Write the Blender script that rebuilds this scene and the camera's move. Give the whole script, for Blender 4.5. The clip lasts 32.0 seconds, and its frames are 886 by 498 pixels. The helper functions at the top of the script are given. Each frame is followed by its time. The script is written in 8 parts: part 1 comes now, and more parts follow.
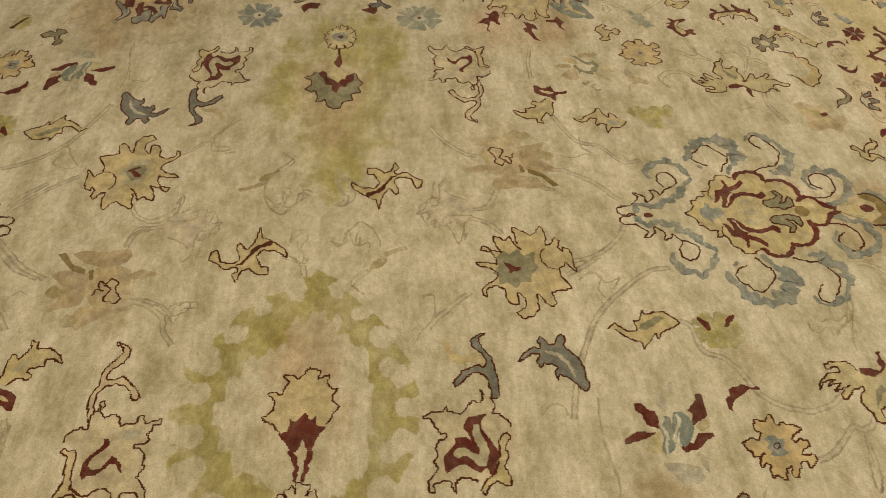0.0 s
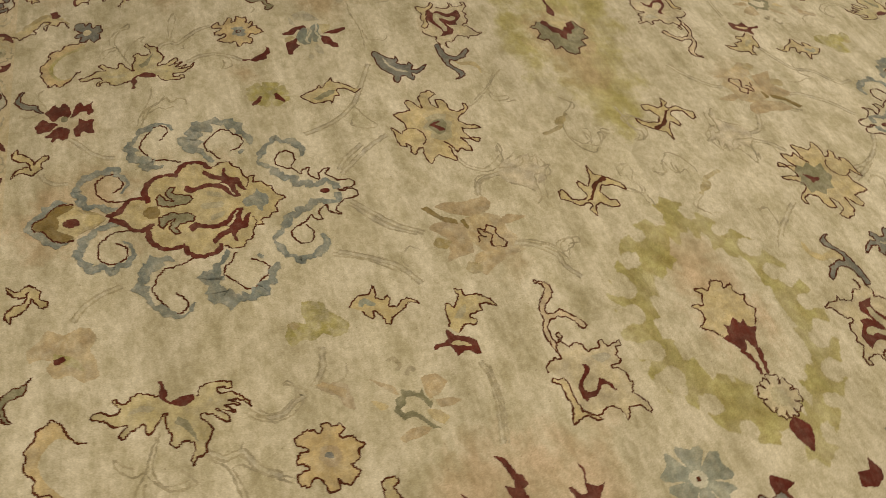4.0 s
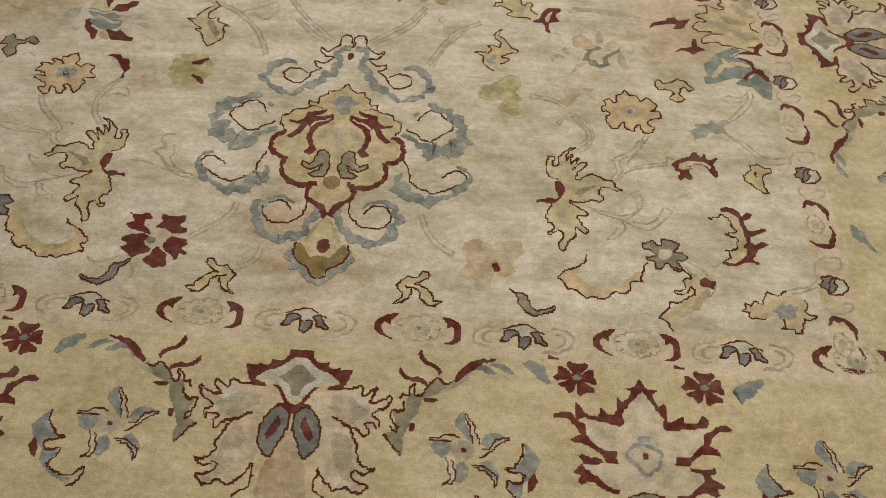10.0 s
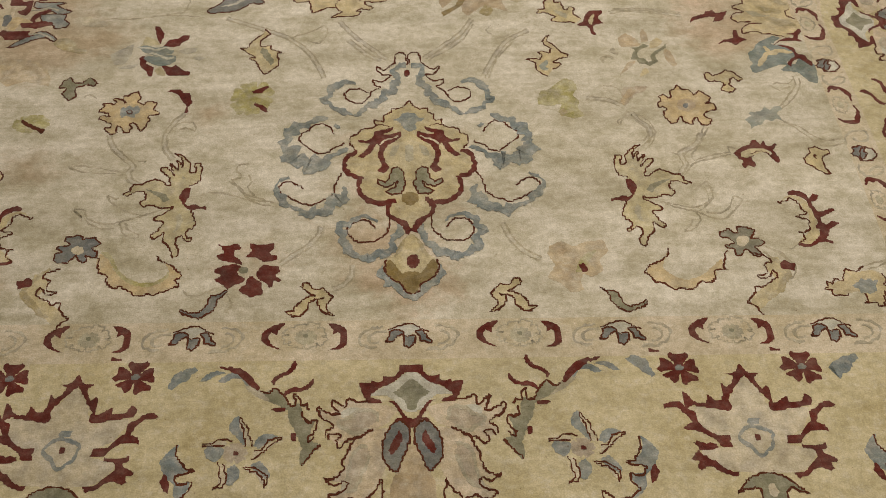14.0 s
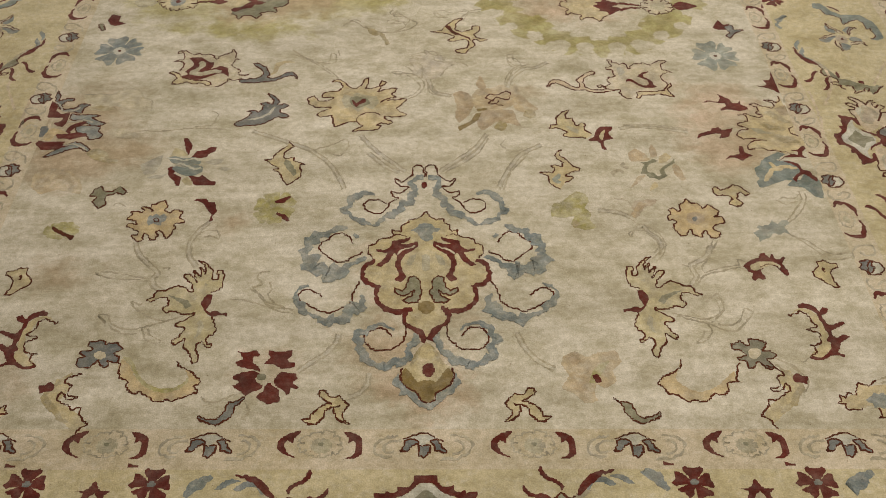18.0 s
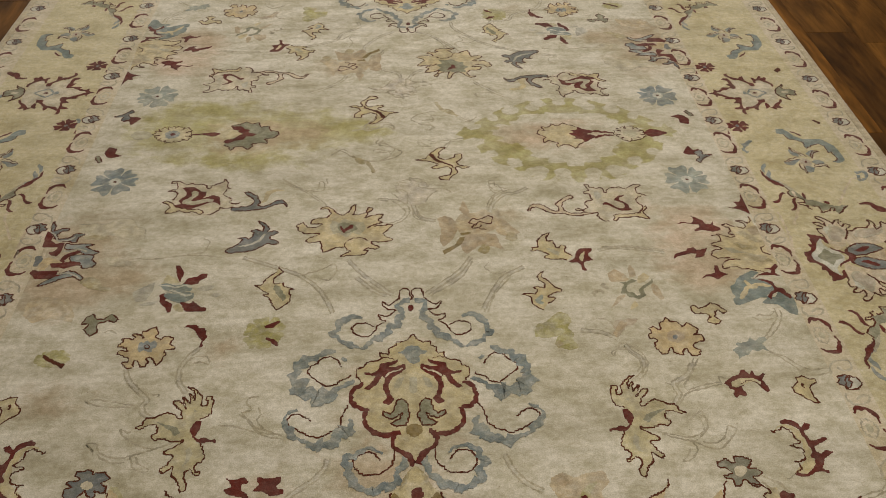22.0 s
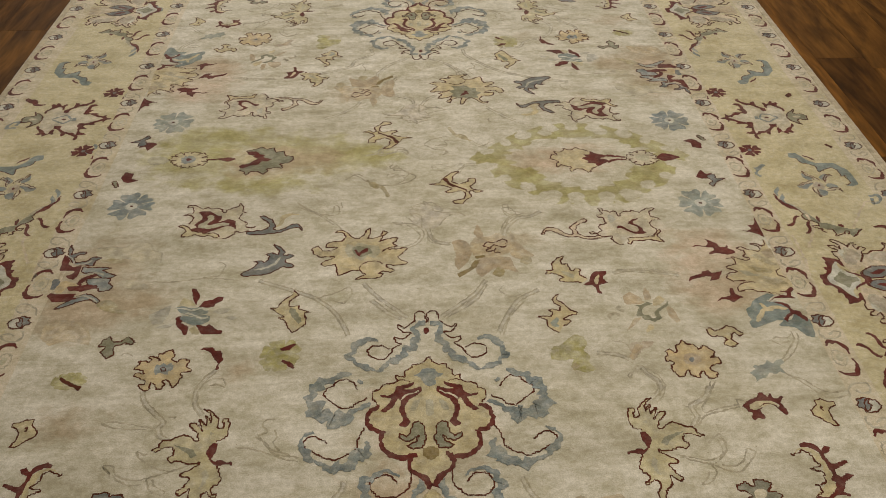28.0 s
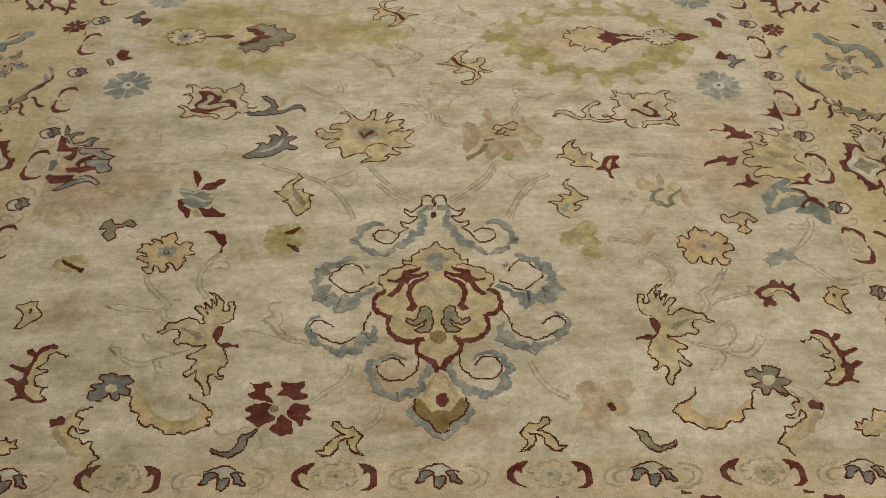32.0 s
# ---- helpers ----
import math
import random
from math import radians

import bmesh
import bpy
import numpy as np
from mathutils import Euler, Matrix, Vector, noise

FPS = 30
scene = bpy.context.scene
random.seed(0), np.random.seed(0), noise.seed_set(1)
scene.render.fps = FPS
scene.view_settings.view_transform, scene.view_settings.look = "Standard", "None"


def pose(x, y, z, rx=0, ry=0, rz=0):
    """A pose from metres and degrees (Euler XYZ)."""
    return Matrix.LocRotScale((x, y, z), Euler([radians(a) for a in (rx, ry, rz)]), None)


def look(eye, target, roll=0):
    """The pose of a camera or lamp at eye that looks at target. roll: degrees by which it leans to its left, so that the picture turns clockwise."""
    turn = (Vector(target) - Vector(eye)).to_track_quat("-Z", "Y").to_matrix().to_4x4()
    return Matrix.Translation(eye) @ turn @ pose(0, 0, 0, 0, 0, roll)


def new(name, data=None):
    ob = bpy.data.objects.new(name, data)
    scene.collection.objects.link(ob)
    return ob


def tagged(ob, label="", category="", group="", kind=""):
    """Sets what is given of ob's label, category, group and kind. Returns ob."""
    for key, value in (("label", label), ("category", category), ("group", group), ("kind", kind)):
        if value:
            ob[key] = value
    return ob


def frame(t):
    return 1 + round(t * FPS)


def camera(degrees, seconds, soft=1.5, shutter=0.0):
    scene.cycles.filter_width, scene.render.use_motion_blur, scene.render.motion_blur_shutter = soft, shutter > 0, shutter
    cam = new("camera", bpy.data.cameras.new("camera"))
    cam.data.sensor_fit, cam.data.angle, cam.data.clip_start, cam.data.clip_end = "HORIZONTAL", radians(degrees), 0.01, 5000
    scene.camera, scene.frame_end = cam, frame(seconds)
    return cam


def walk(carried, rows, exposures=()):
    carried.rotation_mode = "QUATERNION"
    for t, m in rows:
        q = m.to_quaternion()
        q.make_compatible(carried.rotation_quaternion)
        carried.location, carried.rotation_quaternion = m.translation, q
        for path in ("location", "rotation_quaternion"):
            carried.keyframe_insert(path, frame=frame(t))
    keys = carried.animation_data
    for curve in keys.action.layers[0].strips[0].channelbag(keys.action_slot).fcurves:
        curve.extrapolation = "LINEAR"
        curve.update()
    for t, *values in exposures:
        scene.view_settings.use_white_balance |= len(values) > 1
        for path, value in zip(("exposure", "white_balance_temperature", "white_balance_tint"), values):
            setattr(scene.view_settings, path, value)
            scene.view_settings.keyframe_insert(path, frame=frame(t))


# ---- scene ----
cam = camera(55.5, 32.0, soft=0.85, shutter=0.4)
PATH = [
    (0, (1.338, 0.179, 1.351), (-0.01, 0.278, -0.123), 1.7),
    (0.5, (1.323, 0.055, 1.331), (-0.025, 0.213, -0.138), 2.8),
    (1, (1.317, -0.107, 1.325), (-0.026, 0.113, -0.141), 4.1),
    (1.5, (1.334, -0.284, 1.319), (-0.008, -0.017, -0.14), 5.1),
    (2, (1.325, -0.434, 1.306), (-0.013, -0.112, -0.145), 6.4),
    (2.5, (1.319, -0.554, 1.301), (-0.006, -0.178, -0.149), 8.3),
    (3, (1.307, -0.691, 1.305), (0.02, -0.257, -0.162), 9.8),
    (3.5, (1.287, -0.834, 1.3), (0.03, -0.373, -0.186), 10.0),
    (4, (1.283, -1.009, 1.303), (0.06, -0.471, -0.185), 9.7),
    (4.5, (1.293, -1.129, 1.3), (0.095, -0.514, -0.18), 8.5),
    (6.5, (1.041, -1.649, 1.372), (0.208, -0.624, -0.13), 4.4),
    (7, (0.963, -1.784, 1.35), (0.276, -0.667, -0.16), 3.7),
    (7.5, (0.831, -1.862, 1.343), (0.277, -0.703, -0.19), 3.1),
    (8, (0.686, -1.926, 1.336), (0.268, -0.775, -0.246), 2.8),
    (8.5, (0.572, -1.969, 1.339), (0.274, -0.844, -0.288), 1.9),
    (9, (0.438, -2.034, 1.337), (0.242, -0.895, -0.296), 0.8),
    (9.5, (0.328, -2.108, 1.338), (0.237, -0.982, -0.312), 1.7),
    (10, (0.233, -2.14, 1.333), (0.235, -1.026, -0.328), 3.7),
    (10.5, (0.124, -2.135, 1.348), (0.227, -1.045, -0.326), 6.1),
    (11, (0.064, -2.128, 1.351), (0.201, -1.052, -0.329), 6.2),
    (11.5, (0.038, -2.139, 1.348), (0.183, -1.069, -0.335), 5.7),
    (12, (0.025, -2.14, 1.352), (0.18, -1.066, -0.329), 5.7),
    (12.5, (0.02, -2.145, 1.352), (0.162, -1.064, -0.324), 4.7),
    (13, (0.017, -2.147, 1.358), (0.154, -1.063, -0.317), 4.2),
    (13.5, (0.017, -2.152, 1.36), (0.1, -1.055, -0.31), 2.1),
    (15.5, (-0.002, -2.149, 1.389), (0.047, -0.95, -0.211), 0.8),
    (16, (-0.002, -2.143, 1.391), (0.048, -0.927, -0.196), 1.0),
    (16.5, (-0.004, -2.146, 1.393), (0.061, -0.903, -0.173), 1.6),
    (17, (-0.002, -2.145, 1.403), (0.057, -0.885, -0.15), 1.5),
    (17.5, (-0.003, -2.151, 1.403), (0.054, -0.869, -0.132), 1.6),
    (18, (0.003, -2.154, 1.409), (0.045, -0.851, -0.107), 0.9),
    (18.5, (0.006, -2.16, 1.416), (0.052, -0.82, -0.068), 0.8),
    (19, (0.001, -2.162, 1.418), (0.044, -0.797, -0.043), 0.5),
    (19.5, (0.001, -2.167, 1.424), (0.049, -0.786, -0.022), 0.5),
    (20, (0.004, -2.171, 1.436), (0.044, -0.762, 0.017), 0.1),
    (20.5, (0.003, -2.176, 1.443), (0.058, -0.739, 0.053), 0.4),
    (21, (-0.001, -2.175, 1.446), (0.059, -0.716, 0.08), 0.4),
    (21.5, (-0.002, -2.173, 1.452), (0.057, -0.696, 0.104), 0.4),
    (22, (0.0, -2.176, 1.456), (0.081, -0.68, 0.132), 0.9),
    (22.5, (-0.003, -2.18, 1.463), (0.086, -0.662, 0.163), 1.0),
    (23, (-0.003, -2.182, 1.468), (0.085, -0.64, 0.197), 0.9),
    (23.5, (-0.007, -2.183, 1.471), (0.08, -0.622, 0.223), 1.1),
    (24, (-0.007, -2.185, 1.476), (0.079, -0.603, 0.255), 1.0),
    (24.5, (-0.01, -2.185, 1.479), (0.087, -0.597, 0.268), 1.2),
    (26.5, (-0.014, -2.181, 1.463), (0.071, -0.599, 0.243), 1.0),
    (27, (-0.015, -2.183, 1.459), (0.053, -0.608, 0.23), 0.5),
    (27.5, (-0.02, -2.186, 1.452), (0.041, -0.627, 0.201), 0.4),
    (28, (-0.02, -2.189, 1.448), (0.045, -0.648, 0.176), 0.4),
    (28.5, (-0.017, -2.19, 1.445), (0.053, -0.661, 0.157), 0.3),
    (29, (-0.023, -2.189, 1.439), (0.056, -0.682, 0.127), 0.8),
    (29.5, (-0.024, -2.182, 1.435), (0.055, -0.697, 0.098), 0.9),
    (30, (-0.024, -2.176, 1.424), (0.058, -0.712, 0.064), 1.0),
    (30.5, (-0.022, -2.169, 1.425), (0.06, -0.734, 0.034), 1.0),
    (31, (-0.027, -2.161, 1.419), (0.052, -0.754, 0.0), 1.1),
    (31.5, (-0.029, -2.159, 1.41), (0.028, -0.775, -0.033), 0.6),
    (32, (-0.028, -2.159, 1.405), (0.023, -0.798, -0.06), 0.6),
]
EXPOSURES = [(0, -0.29, 8400, 6), (2, -0.22, 8000, 6), (4.5, -0.15, 7700, 7), (6.5, -0.16, 7000, 9), (8, -0.18, 6700, 10), (9, -0.13, 6500, 11), (10, -0.01, 6400, 12), (13, 0.01, 6500, 12), (16, 0.0, 6500, 12), (20, -0.04, 6350, 10), (22, -0.17, 6320, 10), (24, -0.2, 6300, 10), (28, -0.15, 6350, 10), (32, -0.18, 6700, 10)]
walk(cam, [(t, look(eye, target, roll)) for t, eye, target, roll in PATH], EXPOSURES)

# ---- light: a closed room with unseen area lamps added under its ceiling ----
world = bpy.data.worlds.new("world")
scene.world = world
world.use_nodes = True
world.node_tree.nodes["Background"].inputs[0].default_value = (1.0, 0.95, 0.88, 1)
world.node_tree.nodes["Background"].inputs[1].default_value = 0.05

FLOOR_Z = -0.013          # the rug's pile surface is z = 0
ROOM = (-4.6, 4.6, -5.2, 5.0, 2.9)   # x0, x1, y0, y1, height


# ---- materials ----
def mat(name):
    m = bpy.data.materials.new(name)
    m.use_nodes = True
    return m, m.node_tree, m.node_tree.nodes["Principled BSDF"]


def node(tree, kind, **values):
    n = tree.nodes.new(kind)
    for key, value in values.items():
        n.inputs[key.replace("_", " ")].default_value = value
    return n


def ramp(tree, source, *stops):
    n = tree.nodes.new("ShaderNodeValToRGB")
    while len(n.color_ramp.elements) < len(stops):
        n.color_ramp.elements.new(0.5)
    for e, (at, c) in zip(n.color_ramp.elements, stops):
        e.position, e.color = at, (*c, 1) if len(c) == 3 else c
    tree.links.new(source, n.inputs[0])
    return n.outputs[0]


def mix(tree, kind, factor, a, b):
    n = tree.nodes.new("ShaderNodeMix")
    n.data_type, n.blend_type = "RGBA", kind
    for socket, value in ((n.inputs[0], factor), (n.inputs[6], a), (n.inputs[7], b)):
        if hasattr(value, "is_linked"):
            tree.links.new(value, socket)
        else:
            socket.default_value = value if not isinstance(value, tuple) else (*value, 1)
    return n.outputs[2]


def calc(tree, kind, a, b=0.0):
    n = tree.nodes.new("ShaderNodeMath")
    n.operation = kind
    for socket, value in zip(n.inputs, (a, b)):
        if hasattr(value, "is_linked"):
            tree.links.new(value, socket)
        else:
            socket.default_value = value
    return n.outputs[0]


def place(tree, scale=(1, 1, 1)):
    """World position, stretched: all wool of the rug shares one weave."""
    geo, mapping = tree.nodes.new("ShaderNodeNewGeometry"), tree.nodes.new("ShaderNodeMapping")
    mapping.inputs["Scale"].default_value = scale
    tree.links.new(geo.outputs["Position"], mapping.inputs["Vector"])
    return mapping.outputs[0]


def noise_at(tree, where, scale, detail=3.0, rough=0.55):
    n = node(tree, "ShaderNodeTexNoise", Scale=scale, Detail=detail, Roughness=rough)
    tree.links.new(where, n.inputs["Vector"])
    return n.outputs[0]


def pile(tree, shader, depth=0.26):
    """Knots of the pile: small bumps in weft rows, plus the brushed lie of the wool."""
    knots = noise_at(tree, place(tree, (420, 330, 300)), 1.0, 2.0)
    brushed = noise_at(tree, place(tree, (9, 26, 20)), 1.0, 4.0)
    height = calc(tree, "ADD", calc(tree, "MULTIPLY", knots, 0.8), calc(tree, "MULTIPLY", brushed, 0.45))
    bump = node(tree, "ShaderNodeBump", Strength=depth, Distance=0.004)
    tree.links.new(height, bump.inputs["Height"])
    tree.links.new(bump.outputs[0], shader.inputs["Normal"])
    shader.inputs["Roughness"].default_value = 0.92
    shader.inputs["Specular IOR Level"].default_value = 0.15
    shader.inputs["Sheen Weight"].default_value = 0.95
    shader.inputs["Sheen Roughness"].default_value = 0.34
    shader.inputs["Sheen Tint"].default_value = (1.0, 0.98, 0.95, 1)


def abrash(tree, colour, amount=1.0):
    """Uneven dye: bands along the weft, cloudy wear and single darker knots."""
    bands = ramp(tree, noise_at(tree, place(tree, (1.6, 11, 1)), 1.0, 6.0, 0.7), (0.34, (0.84, 0.83, 0.79)), (0.60, (1.06, 1.06, 1.06)))
    clouds = ramp(tree, noise_at(tree, place(tree, (11, 14, 1)), 1.0, 7.0, 0.7), (0.38, (0.78, 0.765, 0.68)), (0.58, (1.07, 1.07, 1.08)))
    knots = ramp(tree, noise_at(tree, place(tree, (330, 400, 250)), 1.0, 2.0), (0.33, (0.74, 0.73, 0.69)), (0.67, (1.15, 1.15, 1.15)))
    weft = ramp(tree, noise_at(tree, place(tree, (2.6, 34, 1)), 1.0, 6.0, 0.7), (0.36, (0.94, 0.935, 0.91)), (0.62, (1.03, 1.03, 1.03)))
    out = mix(tree, "MULTIPLY", amount, colour, bands)
    out = mix(tree, "MULTIPLY", amount, out, weft)
    out = mix(tree, "MULTIPLY", amount, out, clouds)
    tufts = ramp(tree, noise_at(tree, place(tree, (62, 80, 62)), 1.0, 5.0, 0.75), (0.40, (0.86, 0.85, 0.80)), (0.60, (1.06, 1.06, 1.06)))
    out = mix(tree, "MULTIPLY", 1.0, out, tufts)
    specks = ramp(tree, noise_at(tree, place(tree, (150, 170, 150)), 1.0, 1.0), (0.74, (1, 1, 1)), (0.79, (0.62, 0.56, 0.5)))
    out = mix(tree, "MULTIPLY", 1.0, out, specks)
    return mix(tree, "MULTIPLY", 0.62, out, knots)


def wool(name, colour, fade=0.18):
    m, tree, shader = mat(name)
    worn = ramp(tree, noise_at(tree, place(tree, (55, 70, 55)), 1.0, 5.0, 0.65), (0.46, (0, 0, 0)), (0.74, (1, 1, 1)))
    patchy = ramp(tree, noise_at(tree, place(tree, (13, 17, 13)), 1.0, 4.0), (0.40, (0, 0, 0)), (0.72, (1, 1, 1)))
    base = mix(tree, "MIX", calc(tree, "MULTIPLY", worn, min(1.0, fade * 1.3)), colour, CREAM)
    base = mix(tree, "MIX", calc(tree, "MULTIPLY", patchy, fade * 0.9), base, CREAM)
    deep = ramp(tree, noise_at(tree, place(tree, (30, 24, 30)), 1.0, 4.0), (0.30, (0.70, 0.70, 0.72)), (0.62, (1.06, 1.06, 1.06)))
    base = mix(tree, "MULTIPLY", 1.0, base, deep)
    tree.links.new(abrash(tree, base, 0.7), shader.inputs["Base Color"])
    pile(tree, shader)
    shader.inputs["Sheen Weight"].default_value = 0.95 * min(1.0, 0.48 + 1.1 * max(colour))
    return m


CREAM = (0.60, 0.55, 0.45)
WOOL = {n: wool("wool_" + n, c, f) for n, c, f in (
    ("maroon", (0.122, 0.0225, 0.0145), 0.08), ("umber", (0.102, 0.030, 0.014), 0.0), ("gold", (0.53, 0.44, 0.245), 0.32),
    ("goldorange", (0.535, 0.41, 0.22), 0.3), ("goldpale", (0.55, 0.45, 0.26), 0.3), ("goldsage", (0.50, 0.43, 0.25), 0.35),
    ("straw", (0.54, 0.46, 0.28), 0.2), ("olive", (0.385, 0.345, 0.135), 0.6), ("olivebrown", (0.235, 0.165, 0.055), 0.15),
    ("olivetan", (0.385, 0.315, 0.165), 0.5), ("sage", (0.235, 0.225, 0.145), 0.22), ("sagedark", (0.19, 0.18, 0.125), 0.25),
    ("palesage", (0.43, 0.39, 0.265), 0.4), ("sagefaint", (0.40, 0.355, 0.25), 0.5), ("bluegrey", (0.20, 0.228, 0.22), 0.40),
    ("palebluesage", (0.285, 0.305, 0.26), 0.35), ("slate", (0.158, 0.165, 0.158), 0.22), ("tealgrey", (0.19, 0.225, 0.205), 0.25),
    ("palegrey", (0.45, 0.42, 0.34), 0.3), ("tan", (0.45, 0.345, 0.21), 0.45), ("tansoft", (0.50, 0.395, 0.245), 0.5),
    ("pinktan", (0.425, 0.35, 0.255), 0.4), ("creamtan", (0.585, 0.475, 0.33), 0.4), ("sand", (0.56, 0.485, 0.345), 0.4),
    ("cream", (0.555, 0.53, 0.44), 0.0), ("vine", (0.39, 0.34, 0.235), 0.4), ("stemfaint", (0.54, 0.49, 0.385), 0.5), ("blushtan", (0.435, 0.335, 0.21), 0.38), ("goldfaint", (0.52, 0.455, 0.315), 0.5), ("blushfaint", (0.545, 0.48, 0.375), 0.5))}


def ground_wool(name, colour, stained=False):
    m, tree, shader = mat(name)
    base = mix(tree, "MIX", 0.0, colour, colour)
    warm = ramp(tree, noise_at(tree, place(tree, (2.2, 2.6, 1)), 1.0, 3.0), (0.45, (0, 0, 0)), (0.75, (1, 1, 1)))
    base = mix(tree, "MIX", calc(tree, "MULTIPLY", warm, 0.4), base, (0.47, 0.415, 0.28))
    dull = ramp(tree, noise_at(tree, place(tree, (4.5, 12.0, 1) if stained else (5, 6.5, 1)), 1.0, 7.0, 0.68), (0.48, (0, 0, 0)), (0.66, (1, 1, 1)))
    base = mix(tree, "MIX", calc(tree, "MULTIPLY", dull, 0.52 if stained else 0.62), base, (0.375, 0.335, 0.215) if stained else (0.41, 0.335, 0.165))
    for key, tint, rough in (("olive", (0.385, 0.345, 0.125), 1.5), ("tan", (0.43, 0.335, 0.22), 1.1), ("blush", (0.555, 0.43, 0.315), 1.0), ("moss", (0.36, 0.325, 0.20), 1.1), ("ring", None, 1.5)) if stained else ():
        attr = tree.nodes.new("ShaderNodeAttribute")
        attr.attribute_name = key
        ragged = noise_at(tree, place(tree, (90, 110, 1) if key == "ring" else (17, 22, 1)), 1.0, 5.0, 0.6)
        edge = calc(tree, "ADD", attr.outputs["Fac"], calc(tree, "MULTIPLY", calc(tree, "SUBTRACT", ragged, 0.5), rough))
        soft = ramp(tree, edge, (0.38, (0, 0, 0)), (0.72 if key == "ring" else 0.78, (1, 1, 1)))
        faded = ramp(tree, noise_at(tree, place(tree, (8, 10, 1)), 1.0, 4.0), (0.36, (0.6, 0.6, 0.6)), (0.58, (1, 1, 1)))
        soft = calc(tree, "MULTIPLY", soft, faded)
        if key == "ring":
            tint = ramp(tree, noise_at(tree, place(tree, (26, 34, 1)), 1.0, 5.0, 0.7), (0.36, (0.285, 0.235, 0.06)), (0.62, (0.40, 0.37, 0.135)))
        base = mix(tree, "MIX", calc(tree, "MULTIPLY", soft, 0.8 if key == "ring" else 0.84), base, tint)
    if not stained:
        bare = ramp(tree, noise_at(tree, place(tree, (48, 60, 48)), 1.0, 6.0, 0.75), (0.50, (0, 0, 0)), (0.66, (1, 1, 1)))
        base = mix(tree, "MIX", calc(tree, "MULTIPLY", bare, 0.5), base, CREAM)
    tree.links.new(abrash(tree, base, 1.0 if stained else 0.7), shader.inputs["Base Color"])
    pile(tree, shader)
    return m


FIELD_WOOL = ground_wool("field_wool", CREAM, True)
BORDER_WOOL = ground_wool("border_wool", (0.55, 0.475, 0.295))
GUARD_WOOL = ground_wool("guard_wool", (0.585, 0.50, 0.37))


def wood(name, tone):
    m, tree, shader = mat(name)
    info = tree.nodes.new("ShaderNodeObjectInfo")
    geo = tree.nodes.new("ShaderNodeNewGeometry")
    shift = tree.nodes.new("ShaderNodeVectorMath")
    shift.operation = "MULTIPLY_ADD"
    combine = tree.nodes.new("ShaderNodeCombineXYZ")
    for k in range(3):
        tree.links.new(info.outputs["Random"], combine.inputs[k])
    tree.links.new(combine.outputs[0], shift.inputs[0])
    shift.inputs[1].default_value = (37, 53, 11)
    tree.links.new(geo.outputs["Position"], shift.inputs[2])
    mapping = tree.nodes.new("ShaderNodeMapping")
    mapping.inputs["Scale"].default_value = (7, 1.1, 8)
    tree.links.new(shift.outputs[0], mapping.inputs["Vector"])
    warp = node(tree, "ShaderNodeTexNoise", Scale=0.9, Detail=5.0, Distortion=3.4)
    tree.links.new(mapping.outputs[0], warp.inputs["Vector"])
    grain = node(tree, "ShaderNodeTexNoise", Scale=3.2, Detail=8.0, Roughness=0.62, Distortion=0.7)
    tree.links.new(mapping.outputs[0], grain.inputs["Vector"])
    bands = ramp(tree, warp.outputs[0], (0.30, tuple(c * 0.55 for c in tone)), (0.48, tone), (0.62, tuple(c * 1.4 for c in tone)), (0.76, tuple(c * 0.8 for c in tone)))
    fine = ramp(tree, grain.outputs[0], (0.34, (0.45, 0.42, 0.40)), (0.62, (1.12, 1.12, 1.12)))
    base = mix(tree, "MULTIPLY", 0.9, bands, fine)
    tint = ramp(tree, info.outputs["Random"], (0.0, (0.58, 0.55, 0.52)), (0.5, (0.95, 0.95, 0.95)), (1.0, (1.28, 1.22, 1.05)))
    tree.links.new(mix(tree, "MULTIPLY", 1.0, base, tint), shader.inputs["Base Color"])
    shader.inputs["Specular IOR Level"].default_value = 0.10
    tree.links.new(ramp(tree, grain.outputs[0], (0.3, (0.55, 0.55, 0.55)), (0.7, (0.38, 0.38, 0.38))), shader.inputs["Roughness"])
    bump = node(tree, "ShaderNodeBump", Strength=0.25, Distance=0.001)
    tree.links.new(grain.outputs[0], bump.inputs["Height"])
    tree.links.new(bump.outputs[0], shader.inputs["Normal"])
    return m


PLANK = wood("plank_wood", (0.115, 0.050, 0.0095))


def plain(name, colour, rough=0.7, strength=0.0):
    m, tree, shader = mat(name)
    grit = ramp(tree, noise_at(tree, place(tree, (6, 6, 6)), 1.0, 6.0), (0.3, tuple(0.93 * c for c in colour)), (0.7, colour))
    tree.links.new(grit, shader.inputs["Base Color"])
    shader.inputs["Roughness"].default_value = rough
    if strength:
        shader.inputs["Emission Color"].default_value = (1.0, 0.86, 0.66, 1)
        shader.inputs["Emission Strength"].default_value = strength
    return m


# Unseen walls: tone lowered so that less light bounces back onto the rug.
PAINT = plain("wall_paint", (0.44, 0.39, 0.32))
WHITE = plain("ceiling_paint", (0.78, 0.75, 0.69))
GROUT = plain("subfloor", (0.045, 0.022, 0.009))
BINDING = wool("binding_wool", (0.50, 0.42, 0.29), 0.1)


# ---- mesh helpers ----
def link(name, mesh, parent=None, matrix=None):
    ob = new(name, mesh)
    ob.parent = parent
    if matrix is not None:
        ob.matrix_basis = matrix
    return ob


def mesh_of(name, verts, faces, material):
    me = bpy.data.meshes.new(name)
    me.from_pydata(verts, [], faces)
    me.materials.append(material)
    me.update()
    return me


